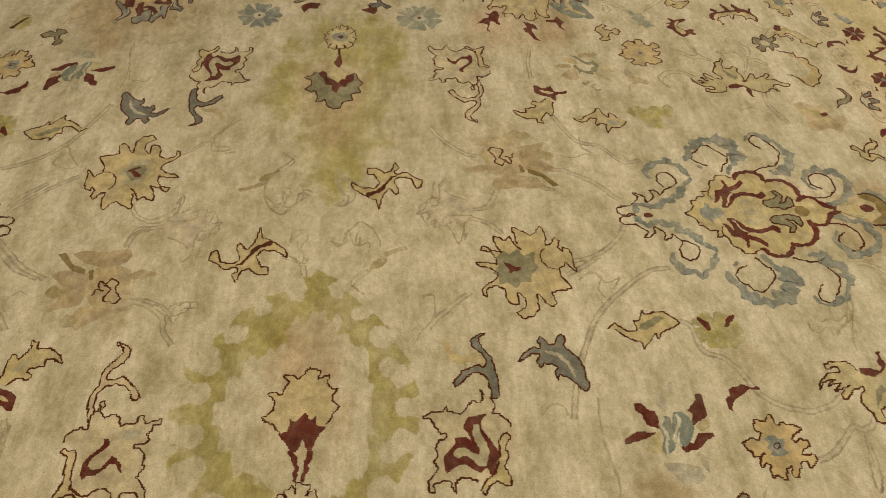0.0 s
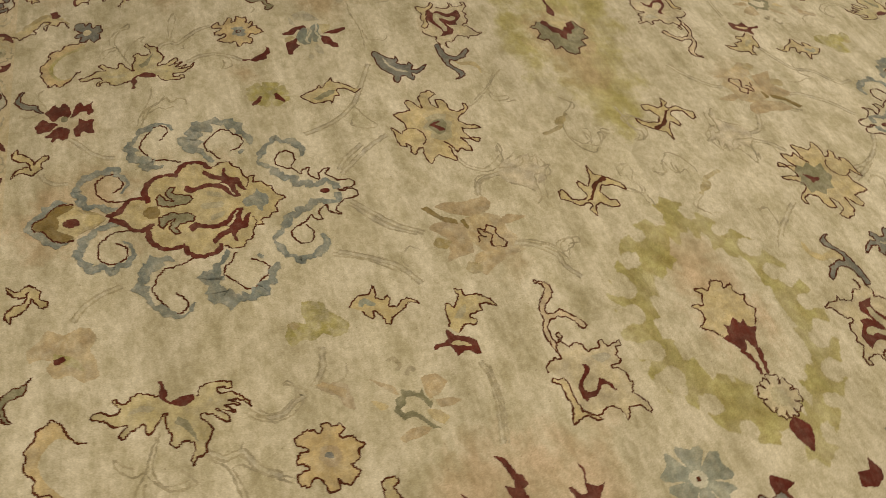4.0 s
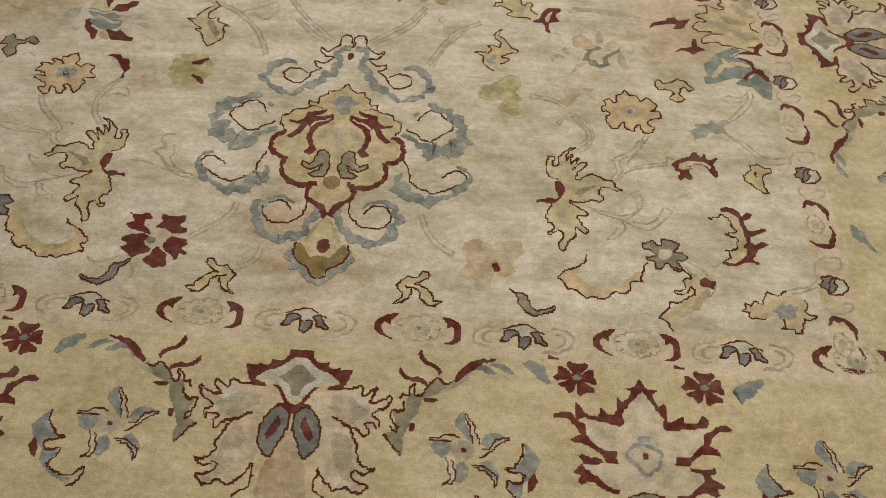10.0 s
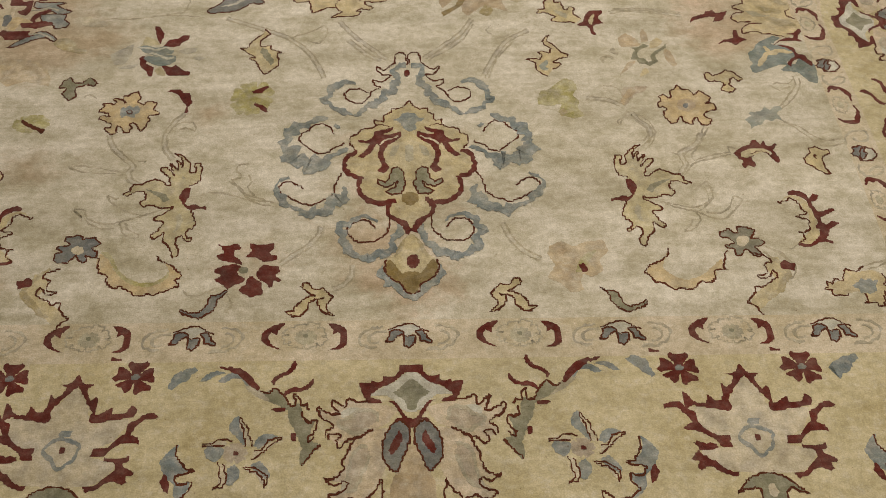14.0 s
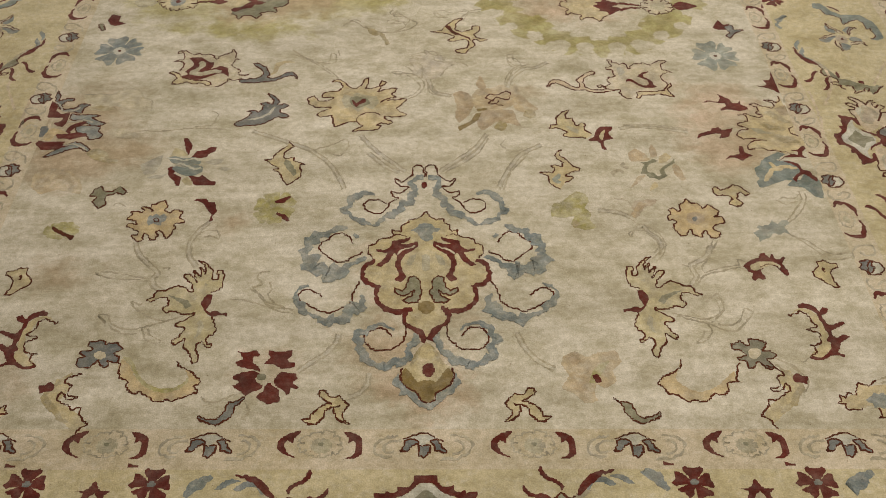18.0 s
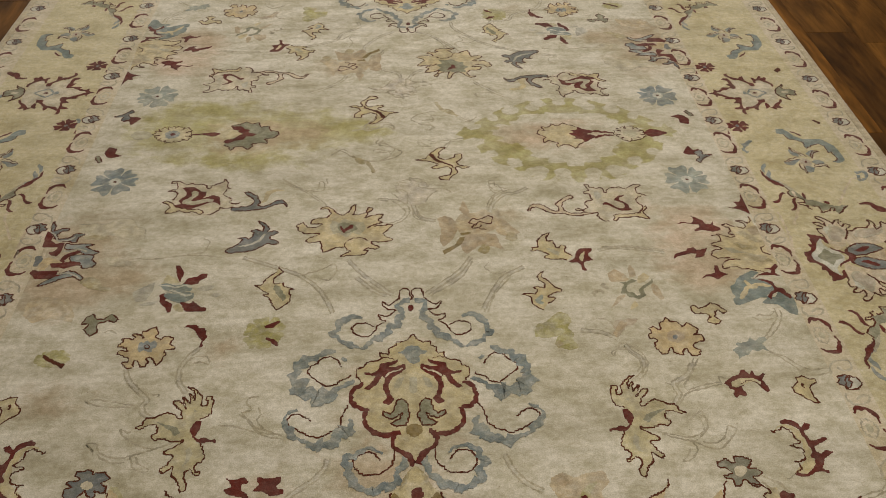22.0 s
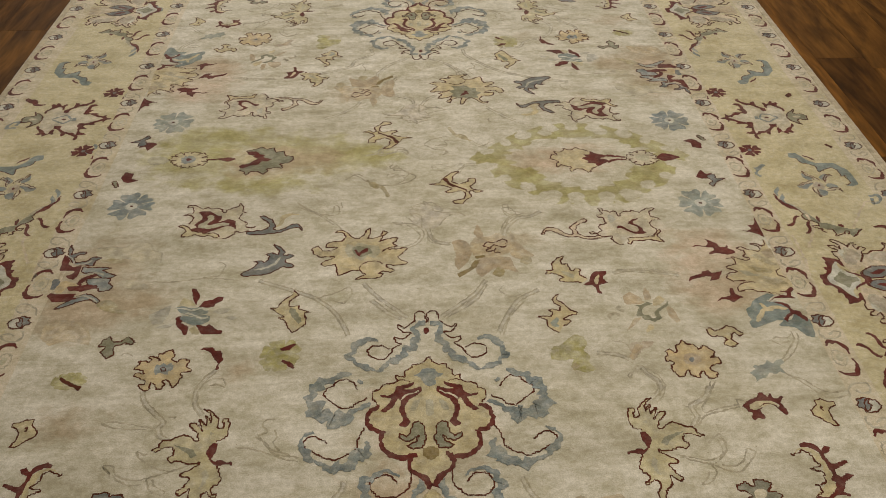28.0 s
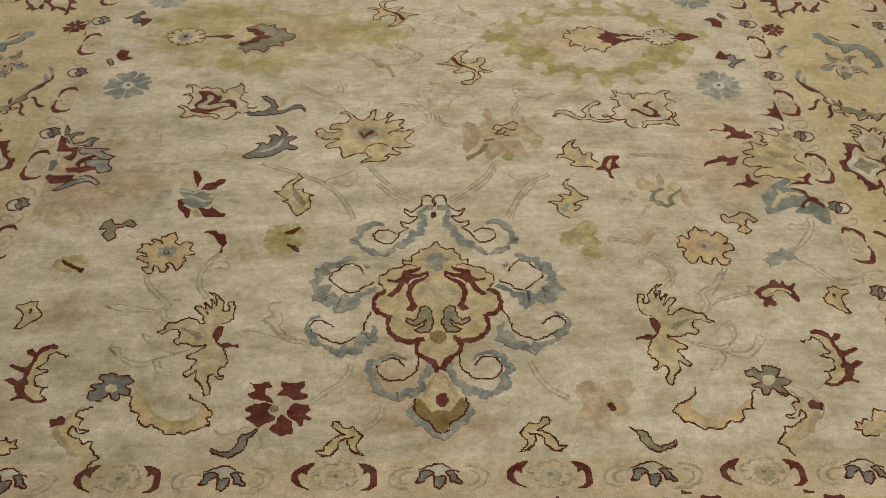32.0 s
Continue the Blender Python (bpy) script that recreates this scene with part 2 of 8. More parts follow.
def box(name, x0, x1, y0, y1, z0, z1, material, bevel=0.0):
    bm = bmesh.new()
    bmesh.ops.create_cube(bm, size=1.0)
    for v in bm.verts:
        v.co = Vector(((x0 + x1) / 2 + v.co.x * (x1 - x0), (y0 + y1) / 2 + v.co.y * (y1 - y0), (z0 + z1) / 2 + v.co.z * (z1 - z0)))
    if bevel:
        bmesh.ops.bevel(bm, geom=bm.edges[:], offset=bevel, segments=2, affect="EDGES")
    me = bpy.data.meshes.new(name)
    bm.to_mesh(me)
    bm.free()
    me.materials.append(material)
    return me


# ---- room: its walls and ceiling are unseen, added to close it in ----
x0, x1, y0, y1, high = ROOM
tagged(link("floor", box("floor", x0, x1, y0, y1, FLOOR_Z - 0.12, FLOOR_Z - 0.012, GROUT)), "dark subfloor under brown wooden planks", "floor", kind="structure")
floor = bpy.data.objects["floor"]
for name, b in (("wall_north", (x0, x1, y1, y1 + 0.15)), ("wall_south", (x0, x1, y0 - 0.15, y0)), ("wall_east", (x1, x1 + 0.15, y0, y1)), ("wall_west", (x0 - 0.15, x0, y0, y1))):
    tagged(link(name, box(name, *b, FLOOR_Z - 0.012, high, PAINT)), "unseen plain beige wall, added to close the room", "wall", kind="structure")
tagged(link("ceiling", box("ceiling", x0, x1, y0, y1, high, high + 0.12, WHITE)), "unseen plain off-white ceiling, added to close the room", "ceiling", kind="structure")


def area_lamp(x, y, size, power, tone):
    data = bpy.data.lights.new("added_area_light", "AREA")
    data.shape, data.size, data.energy, data.color = "SQUARE", size, power, tone
    ob = new("added_area_light", data)
    ob.matrix_basis = pose(x, y, high - 0.03)


# Added lamps: spots, powers and tones fitted to the rug's brightness and colour.
WARM, SOFT, WHITE_LIGHT = (1.0, 0.93, 0.82), (1.0, 0.955, 0.885), (0.985, 0.975, 0.955)
for lx, ly, power, tone in ((0.55, -1.35, 29, SOFT), (1.3, -2.6, 14, WARM), (2.4, -2.6, 10, WARM), (-2.8, 1.5, 12, SOFT), (0.15, 0.5, 26, SOFT), (2.2, 0.8, 13, SOFT), (-1.6, 3.4, 84, WHITE_LIGHT), (1.5, 3.2, 46, WHITE_LIGHT)):
    area_lamp(lx, ly, 0.7, power, tone)


# ---- the rug: a body of abutting woven strips, 13 mm thick ----
HALF_X, HALF_Y = 1.446, 1.900
rug = tagged(new("area_rug"), "cream floral wool rug lying on a brown wooden floor", "rug")


# the olive ring: one half of its edge, in centimetres
RING_WEST = [(15, 0), (17.2, -1.1), (17.2, -3.1), (20.3, -1.7), (24, -2.6), (23.5, -5), (20.8, -5.5), (21.9, -8), (22.3, -10.3), (25.3, -8.9), (26.7, -9.9), (24.9, -12.3), (25.8, -14.5), (27.7, -16), (30.3, -16.8), (31.1, -15), (29.5, -13), (31.6, -12.8), (33.2, -14.8), (34.5, -16.8), (31.2, -17.8), (32.8, -19.3), (34.8, -19.5), (36.1, -22.3), (37.1, -21.9), (36.6, -19), (38.9, -17.7), (41, -19.2), (40.3, -22.5), (39, -24), (40.6, -24.2), (42.2, -22.8), (43.9, -21.5), (43.5, -24.2), (45, -24.4), (45.3, -22.3), (47.2, -21.3), (47.7, -23), (49, -25.3), (51.1, -25.6), (52.1, -21.8), (54.2, -18.8), (54.9, -21.4), (55.1, -23.8), (57.3, -24.2), (60.7, -22.4), (62.8, -23), (65.8, -22.6)]
RING_WEST_INNER = [(26.9, 1.2), (26.3, -0.3), (30, -1.8), (29.5, -2.6), (27.2, -3.4), (30.2, -4.7), (32.1, -5.7), (33.8, -4.5), (34, -4.5), (34.2, -5.9), (36.4, -7.3), (34.7, -8.1), (37, -8.7), (37.9, -10.4), (36.4, -11.9), (39.3, -12.8), (42.4, -13.2), (41.7, -14.5), (41.9, -15.6), (44.7, -15.7), (47.2, -15.4), (47.3, -17.4), (50, -17.1), (52.4, -16.2), (53.1, -17.6), (57.4, -17.3), (59.5, -17.8), (61.2, -16.6), (63.2, -17.6)]
RING_EAST = [(15, 0), (17.4, 2.9), (18.2, 4.9), (19.7, 2.4), (22.7, 3.1), (23.6, 5.4), (21, 5.9), (23.4, 8.3), (25.2, 9.7), (26.6, 7.8), (28.5, 8.4), (29, 10.7), (27.2, 11.8), (30.2, 14.1), (31.2, 15.5), (33.9, 13), (35.7, 12.4), (36.4, 14.6), (34.4, 16.3), (36.8, 17.4), (39.6, 19.2), (41.6, 17.9), (40.8, 16.2), (43.3, 15.1), (45.9, 16.7), (43.9, 20), (47.3, 20.6), (49.9, 18.7), (49, 16.7), (50.4, 15.6), (52.6, 16.1), (52.1, 18.2), (53.9, 20.4), (56.4, 18.6), (57.8, 16.5), (59.5, 16), (62.3, 18.1), (64.7, 17.4), (64, 15), (67.2, 14)]
RING_GAPS = [(0.388, -0.193, 0.022), (0.453, -0.231, 0.014), (0.318, -0.150, 0.020), (0.253, -0.105, 0.018), (0.213, -0.046, 0.014), (0.216, 0.044, 0.015), (0.274, 0.088, 0.015), (0.339, 0.132, 0.018), (0.421, 0.169, 0.018), (0.499, 0.178, 0.018), (0.589, 0.150, 0.020), (0.543, -0.205, 0.022), (0.629, -0.197, 0.020), (0.664, 0.132, 0.022)]
RING_EAST_INNER = [(26.9, 1.2), (25.3, 2.2), (28.5, 2.6), (29.4, 3.5), (26.9, 4.4), (29.1, 5.7), (32.9, 4.9), (32.4, 6.1), (32.4, 7), (34.9, 7.6), (36, 9.4), (34.7, 9.8), (37.8, 11.1), (40.5, 11.3), (44.3, 11), (44.1, 12.4), (47.5, 11.7), (50.6, 12), (52.4, 13.1), (53.8, 11.6), (59.2, 11.1), (61.3, 10), (63.5, 10.7), (65.5, 9.9)]


def field_mesh(hx, hy, step=0.005):
    """The field as a fine sheet that carries where the dye has bled."""
    nx, ny = round(2 * hx / step), round(2 * hy / step)
    xs, ys = np.meshgrid(np.linspace(-hx, hx, nx + 1), np.linspace(-hy, hy, ny + 1))
    idx = np.arange((nx + 1) * (ny + 1)).reshape(ny + 1, nx + 1)
    faces = np.stack([idx[:-1, :-1], idx[:-1, 1:], idx[1:, 1:], idx[1:, :-1]], -1).reshape(-1, 4)
    ys = ys - SHEAR * xs
    verts = np.stack([xs.ravel(), ys.ravel(), 0 * xs.ravel()], -1)
    me = mesh_of("field", verts.tolist(), faces.tolist(), FIELD_WOOL)
    x, y = xs.ravel(), ys.ravel()

    def blob(cx, cy, rx, ry):
        return np.exp(-(((x - cx) / rx) ** 2 + ((y - cy) / ry) ** 2))

    def inside(west, east):
        """How far each point lies inside a band drawn on one half of the ring and mirrored to the other, in metres."""
        west, east = ([(px, py) for px, py in side if px < 49.8] for side in (west, east))
        loop = west + [(99.6 - px, py) for px, py in west[::-1]] + [(99.6 - px, py) for px, py in east] + east[::-1]
        gap, within = np.full(len(x), 9.0), np.zeros(len(x), bool)
        for (ax, ay), (bx, by) in zip(loop, loop[1:] + loop[:1]):
            ax, ay, bx, by = ax / 100, ay / 100, bx / 100, by / 100
            span = (bx - ax) ** 2 + (by - ay) ** 2
            if span < 1e-9:
                continue
            at = np.clip(((x - ax) * (bx - ax) + (y - ay) * (by - ay)) / span, 0, 1)
            gap = np.minimum(gap, np.hypot(x - ax - at * (bx - ax), y - ay - at * (by - ay)))
            if abs(by - ay) > 1e-9:
                within ^= ((ay > y) != (by > y)) & (x < (bx - ax) * (y - ay) / (by - ay) + ax)
        return np.where(within, gap, -gap)

    ring = 0.58 + np.minimum(inside(RING_WEST, RING_EAST), -inside(RING_WEST_INNER, RING_EAST_INNER)) / 0.008
    for gx, gy, gr in RING_GAPS:
        for cx in (gx, 0.996 - gx):
            ring = np.minimum(ring, 0.58 + (np.hypot((x - cx) * 0.85, y - gy) - gr) / 0.008)
    olive = 0 * x
    for b in ((-0.52, 0.02, 0.30, 0.16), (-0.30, 0.06, 0.16, 0.12), (-0.75, 0.03, 0.14, 0.14), (-0.62, 0.17, 0.16, 0.07), (-0.48, -0.13, 0.2, 0.06), (-0.12, 0.02, 0.12, 0.08)):
        olive += 0.56 * blob(*b)
    tan = 0 * x
    for cx, cy, r in ((-0.82, -0.42, 0.15), (-0.92, -0.56, 0.16), (0.84, -0.62, 0.13), (0.72, -0.66, 0.09), (-0.86, -0.70, 0.12), (-0.70, -0.62, 0.10), (-0.42, -0.86, 0.08), (-0.78, -1.0, 0.12), (0.86, -0.50, 0.1), (0.25, -0.42, 0.10), (0.0, -1.30, 0.15), (-0.1, -1.2, 0.1), (-0.86, -1.28, 0.16), (0.30, -0.02, 0.12), (0.5, 0.0, 0.16)):
        tan += 0.66 * (blob(cx, cy, r, 0.8 * r) + blob(-cx, -cy, r, 0.8 * r))
    blush = 0 * x
    for cx, cy, rx, ry in ((0.0, -1.02, 0.24, 0.26), (0.0, -1.30, 0.10, 0.08), (0.72, -0.50, 0.13, 0.10), (0.70, -0.63, 0.10, 0.08), (0.80, -0.42, 0.10, 0.08), (-0.84, -0.62, 0.12, 0.10), (-0.31, -1.26, 0.09, 0.08), (-0.15, -0.45, 0.12, 0.10), (0.58, -0.34, 0.10, 0.08), (-0.57, -0.34, 0.10, 0.08)):
        blush += 0.62 * (blob(cx, cy, rx, ry) + blob(-cx, -cy, rx, ry))
    blush += 0.8 * blob(-0.49, 0.01, 0.15, 0.13) + 0.8 * blob(0.47, -0.01, 0.17, 0.11)
    moss = 0 * x
    for cx, cy, rx, ry in ((-0.62, -0.42, 0.22, 0.06), (-0.70, -0.33, 0.18, 0.05), (0.55, -0.62, 0.2, 0.07), (-0.9, -1.15, 0.14, 0.1), (0.42, -0.30, 0.24, 0.06), (-0.25, -0.62, 0.2, 0.05), (0.7, 0.55, 0.3, 0.1)):
        moss += 0.5 * blob(cx, cy, rx, ry)
    for key, values in (("olive", olive), ("tan", tan), ("blush", blush), ("moss", moss), ("ring", ring)):
        me.attributes.new(key, "FLOAT", "POINT").data.foreach_set("value", np.clip(values, 0, 1.1).astype(np.float32))
    return me


def strip_frame(name, outer, inner, material, label):
    """A woven strip round the rug: four butted lengths in one band."""
    (ax, ay), (bx, by) = outer, inner
    ring = [(-ax, -ay), (ax, -ay), (ax, ay), (-ax, ay), (-bx, -by), (bx, -by), (bx, by), (-bx, by)]
    ring = [(x, y - SHEAR * x) for x, y in ring]
    verts = [(x, y, 0.0) for x, y in ring] + [(x, y, FLOOR_Z) for x, y in ring]
    faces = []
    for k in range(4):
        n = (k + 1) % 4
        faces += [(k, n, n + 4, k + 4), (k + 8, k + 12, n + 12, n + 8), (k, k + 8, n + 8, n), (k + 4, n + 4, n + 12, k + 12)]
    return tagged(link(name, mesh_of(name, verts, faces, material), rug), label)


SHEAR = 0.014             # by which the short sides lean
FIELD, GUARD, MAIN, OUTER = (0.945, 1.385), (1.012, 1.466), (1.335, 1.790), (1.418, 1.868)
tagged(link("field", field_mesh(*FIELD), rug), "cream field with olive and tan abrash")
strip_frame("inner_guard", GUARD, FIELD, GUARD_WOOL, "narrow blush-cream guard stripe")
strip_frame("main_border", MAIN, GUARD, BORDER_WOOL, "wide golden border")
strip_frame("outer_guard", OUTER, MAIN, GUARD_WOOL, "narrow blush-cream guard stripe")
strip_frame("backing", (OUTER[0] - 0.004, OUTER[1] - 0.004), (0.02, 0.02), GROUT, "").location.z = -0.0035
edge = strip_frame("binding", (HALF_X, HALF_Y), OUTER, BINDING, "overcast pale edge binding")
cut = edge.modifiers.new("rounded", "BEVEL")
cut.width, cut.segments = 0.006, 3


# ---- ornament: wool shapes knotted into the pile, a hair proud of the ground ----
def spline(points, closed=False, step=0.5, cardinal=0.16):
    """A smooth line through control points, in centimetres."""
    p = np.array(points, float)
    n, out = len(p), []
    for k in range(n if closed else n - 1):
        a, b, c, d = (p[(k + j) % n] if closed else p[min(max(k + j, 0), n - 1)] for j in (-1, 0, 1, 2))
        count = max(2, int(np.hypot(*(c - b)) / step))
        for s in np.arange(count) / count:
            m0, m1 = cardinal * (c - a), cardinal * (d - b)
            h = (2 * s**3 - 3 * s**2 + 1, s**3 - 2 * s**2 + s, -2 * s**3 + 3 * s**2, s**3 - s**2)
            out.append(h[0] * b + h[1] * m0 + h[2] * c + h[3] * m1)
    if not closed:
        out.append(p[-1])
    return np.array(out)


def frayed(p, amount=0.16, seed=0):
    """An edge that wanders by a knot or two, as hand-tied outlines do."""
    n = len(p)
    wave = np.random.default_rng(n + seed).normal(size=(n, 2))
    wave = (wave + np.roll(wave, 1, 0) + 0.5 * np.roll(wave, 2, 0)) / 1.6
    return p + amount * wave


def knotted(points, knot=0.28):
    """Steps of single knots along an edge."""
    return np.round(points / knot) * knot * 0.75 + points * 0.25


BLUNT = ((-0.5, 0), (-0.43, 0.82), (-0.30, 1.0), (-0.02, 0.74), (0.28, 1.0), (0.43, 0.80))


def petals(points, count, depth, profile=BLUNT):
    """The edge of a rosette: count petals, each a little different. profile: across a petal and from its foot to its tip."""
    c = np.array(points[0])
    rx, ry = np.hypot(*(np.array(points[1]) - c)), np.hypot(*(np.array(points[2]) - c))
    chance = random.Random(int(abs(c[0] * 70 + c[1] * 31) + 97 * count))
    first, out = chance.uniform(0, math.tau), []
    turns = np.cumsum([1 + chance.uniform(-0.16, 0.16) for _ in range(count)])
    for k in range(count):
        start, wide = (turns[k - 1] if k else 0) / turns[-1], (turns[k] - (turns[k - 1] if k else 0)) / turns[-1]
        long = 1 + chance.uniform(-0.12, 0.05)
        for across, up in profile:
            a = first + math.tau * (start + wide * (across + 0.5 + chance.uniform(-0.03, 0.03)))
            r = (1 - depth * (1 - up)) * (long if up > 0 else 1) * (1 + chance.uniform(-0.025, 0.025))
            out.append((c[0] + rx * r * math.cos(a), c[1] + ry * r * math.sin(a)))
    return spline(out, True, 0.45)


def area(p):
    return 0.5 * np.sum(p[:, 0] * np.roll(p[:, 1], -1) - p[:, 1] * np.roll(p[:, 0], -1))


def solid(p, z):
    """A raised patch with edge p, in centimetres."""
    if area(p) < 0:
        p = p[::-1]
    n = len(p)
    verts = [(x / 100, y / 100, z) for x, y in p] + [(x / 100, y / 100, -0.002) for x, y in p]
    return verts, [tuple(range(n))] + [(n + k, n + (k + 1) % n, (k + 1) % n, k) for k in range(n)]


def sideways(p):
    d = np.gradient(p, axis=0)
    if np.allclose(p[0], p[-1]):
        d[0] = d[-1] = p[1] - p[-2]
    d /= np.maximum(np.hypot(d[:, 0], d[:, 1]), 1e-6)[:, None]
    return np.stack([-d[:, 1], d[:, 0]], -1)


def ribbon(p, left_wide, right_wide, z, knot=0.38):
    """A raised stroke along p."""
    side = sideways(p)
    verts, faces = [], []
    for a, b in zip(knotted(p + side * np.asarray(left_wide)[:, None], knot), knotted(p - side * np.asarray(right_wide)[:, None], knot)):
        verts += [(a[0] / 100, a[1] / 100, z), (b[0] / 100, b[1] / 100, z), (a[0] / 100, a[1] / 100, -0.002), (b[0] / 100, b[1] / 100, -0.002)]
    for k in range(len(p) - 1):
        i, j = 4 * k, 4 * k + 4
        faces.append((i, i + 1, j + 1, j))
        if max(np.max(left_wide), np.max(right_wide)) < 1.0:
            faces += [(i + 2, i, j, j + 2), (i + 1, i + 3, j + 3, j + 1)]
    return verts, faces


def even(p, step):
    """The same line with points at even steps."""
    run = np.concatenate([[0], np.cumsum(np.hypot(*np.diff(p, axis=0).T))])
    at = np.linspace(0, run[-1], max(4, int(run[-1] / step)))
    return np.stack([np.interp(at, run, p[:, 0]), np.interp(at, run, p[:, 1])], -1)


KNOT = (0.42, 0.36)        # the pitch of the knots across and along the rug


def stitched(p, half, z, amount=0.17):
    """A dark outline: one knot to the left, one to the right, of uneven width."""
    p = even(p, 0.30)
    n = len(p)
    grid = np.array(KNOT)
    p = p + (0.62 + 1.5 * amount) * (np.round(p / grid) * grid - p)
    return ribbon(p, half * ragged(n, n, 0.95, 1), half * ragged(n, n + 1, 0.95, 1), z, 0.1)


def jagged(p, amount=0.17, scallop=0.0):
    """The edge of a patch of wool, in and out by half a knot."""
    p = even(closed(p), 0.32)[:-1]
    n = len(p)
    step = (scallop + 0.3 * amount) * (ragged(n, n, 1.0, 1) - 1)
    grid = np.array(KNOT)
    loose = tangled(p)
    for share in (0.6, 0.4, 0.2):
        q = p + share * sideways(p) * step[:, None]
        q = q + share * (np.round(q / grid) * grid - q)
        if loose or not tangled(q):
            return q
    return p


def tangled(p):
    """Whether an outline crosses itself."""
    a, b = p, np.roll(p, -1, 0)

    def turn(o, s, e):
        return (s[..., 0] - o[..., 0]) * (e[..., 1] - o[..., 1]) - (s[..., 1] - o[..., 1]) * (e[..., 0] - o[..., 0])
    A, B, C, D = a[:, None], b[:, None], a[None], b[None]
    return bool(np.any((turn(A, B, C) * turn(A, B, D) < -1e-12) & (turn(C, D, A) * turn(C, D, B) < -1e-12)))


def closed(p):
    return np.concatenate([p, p[:1]])


def widths_along(p, widths):
    return np.interp(np.linspace(0, 1, len(p)), np.linspace(0, 1, len(widths)), widths)


def ragged(count, seed, amount=0.3, reach=3):
    """A slow random wave for the scalloped edge of a stroke."""
    wave = np.random.default_rng(seed).random(count + 2 * reach)
    return 1 + amount * 2.4 * (np.convolve(wave, np.ones(2 * reach + 1) / (2 * reach + 1), "valid")[:count] - 0.5)


OUTLINE = 0.165            # half the width of a drawn outline


def draw(shapes, mirrored=False, both=False, squeeze=(1, 1)):
    """One raised piece for each shape; both: the shapes and their mirror image."""
    pieces = []
    for level, (kind, colour, points, *rest) in enumerate(shapes):
        z = 0.0002 + 0.00004 * level
        for flip in ((1, -1) if both else (-1,) if mirrored else (1,)):
            if both and kind == "rosette" and abs(points[0][0]) < 1:
                if flip < 0:
                    continue
            if both and kind == "fill":
                points = [(0 if x < 0.7 else x, y) for x, y in points]
            pts = [(x * flip * squeeze[0], y * squeeze[1]) for x, y in points]
            name = "petal" if kind in ("fill", "edged", "open", "rosette") else "outline" if colour == "umber" else "tendril"
            if kind in ("fill", "edged", "open"):
                p = jagged(spline(pts, True), 0.17, 0.4 if colour == "bluegrey" and both else 0.0)
                if both and kind == "fill":
                    p[:, 0] = np.where(p[:, 0] * flip < 0.45, 0, p[:, 0])
                pieces.append((name, colour, *solid(p, z)))
                if kind == "open":
                    pieces.append(("outline", "umber", *stitched(spline(pts), OUTLINE, z + 0.00018)))
                if kind == "edged":
                    pieces.append(("outline", "umber", *stitched(closed(spline(pts, True)), OUTLINE, z + 0.00018)))
            elif kind == "rosette":
                n, depth = rest[0]
                pieces.append((name, colour, *solid(jagged(petals(pts, n, depth)), z)))
            elif kind == "outline_rosette":
                n, depth, wide = rest[0]
                p = closed(petals(pts, n, depth))
                pieces.append((name, colour, *stitched(p, 0.18 * wide, z)))
            else:
                p = frayed(spline(pts, False, 0.4, 0.16 if kind == "line" and colour == "umber" else 0.4), 0.03 if colour == "vine" else 0.10)
                n = len(p)
                w = widths_along(p, rest[0] if isinstance(rest[0], tuple) else (rest[0], rest[0])) / 2
                rough = 0.9 if colour == "bluegrey" and both else 0.5
                if kind == "line" and colour == "umber":
                    pieces.append((name, colour, *stitched(p, 0.43 * w[0], z)))
                    continue
                pieces.append((name, colour, *ribbon(p, w * ragged(n, n, rough, 1), w * ragged(n, n + 7, rough, 1), z)))
    return pieces


WORDS = {"maroon": "maroon wool", "umber": "dark brown knotted outline", "slate": "slate blue wool", "bluegrey": "blue-grey wool", "sage": "grey-green wool"}


lifts = []


def knot_in(name, shapes, spots, label, both=False, mirrored=False, squeeze=(1, 1), lift=0.0):
    """An ornament of the rug: its ground is the part, the other shapes lie on it. Repeats share the meshes."""
    meshes = [(n, c, mesh_of(name, verts, faces, WOOL[c])) for n, c, verts, faces in draw(shapes, mirrored, both, squeeze)]
    lifts.append(name)
    lift += 1e-5 * (len(lifts) % 4)
    for m in spots:
        m = Matrix.Translation((0, 0, lift)) @ m
        head = None
        for n, c, me in meshes:
            if head is None:
                head = tagged(link(name, me, rug, m), label)
            else:
                tagged(link(n, me, head), WORDS.get(c, ""))


def ornament(name, centre, shapes, label, twin=False, pair=False):
    x, y = centre
    spots = [pose(x, y, 0)] + ([pose(-x, -y, 0, 0, 0, 180)] if twin else [])
    knot_in(name, shapes, spots, label)
    if pair:
        spots = [pose(-x + 0.008, y, 0)] + ([pose(x - 0.008, -y, 0, 0, 0, 180)] if twin else [])
        knot_in(name, shapes, spots, label, mirrored=True)


# lengths in the designs below are centimetres from the ornament's centre
ornament("dash_leaf", (-0.799, -0.889), [
    ("rosette", "olive", [(-1, 1), (3.4, 0.9), (-0.2, -1.9)], (5, 0.3)),
    ("band", "umber", [(-3.4, 1.9), (-1.3, 0.5), (1.9, -1.3)], (0.9, 1.0, 1.1)),
], "faded olive wool leaf with a dark vein", twin=True)
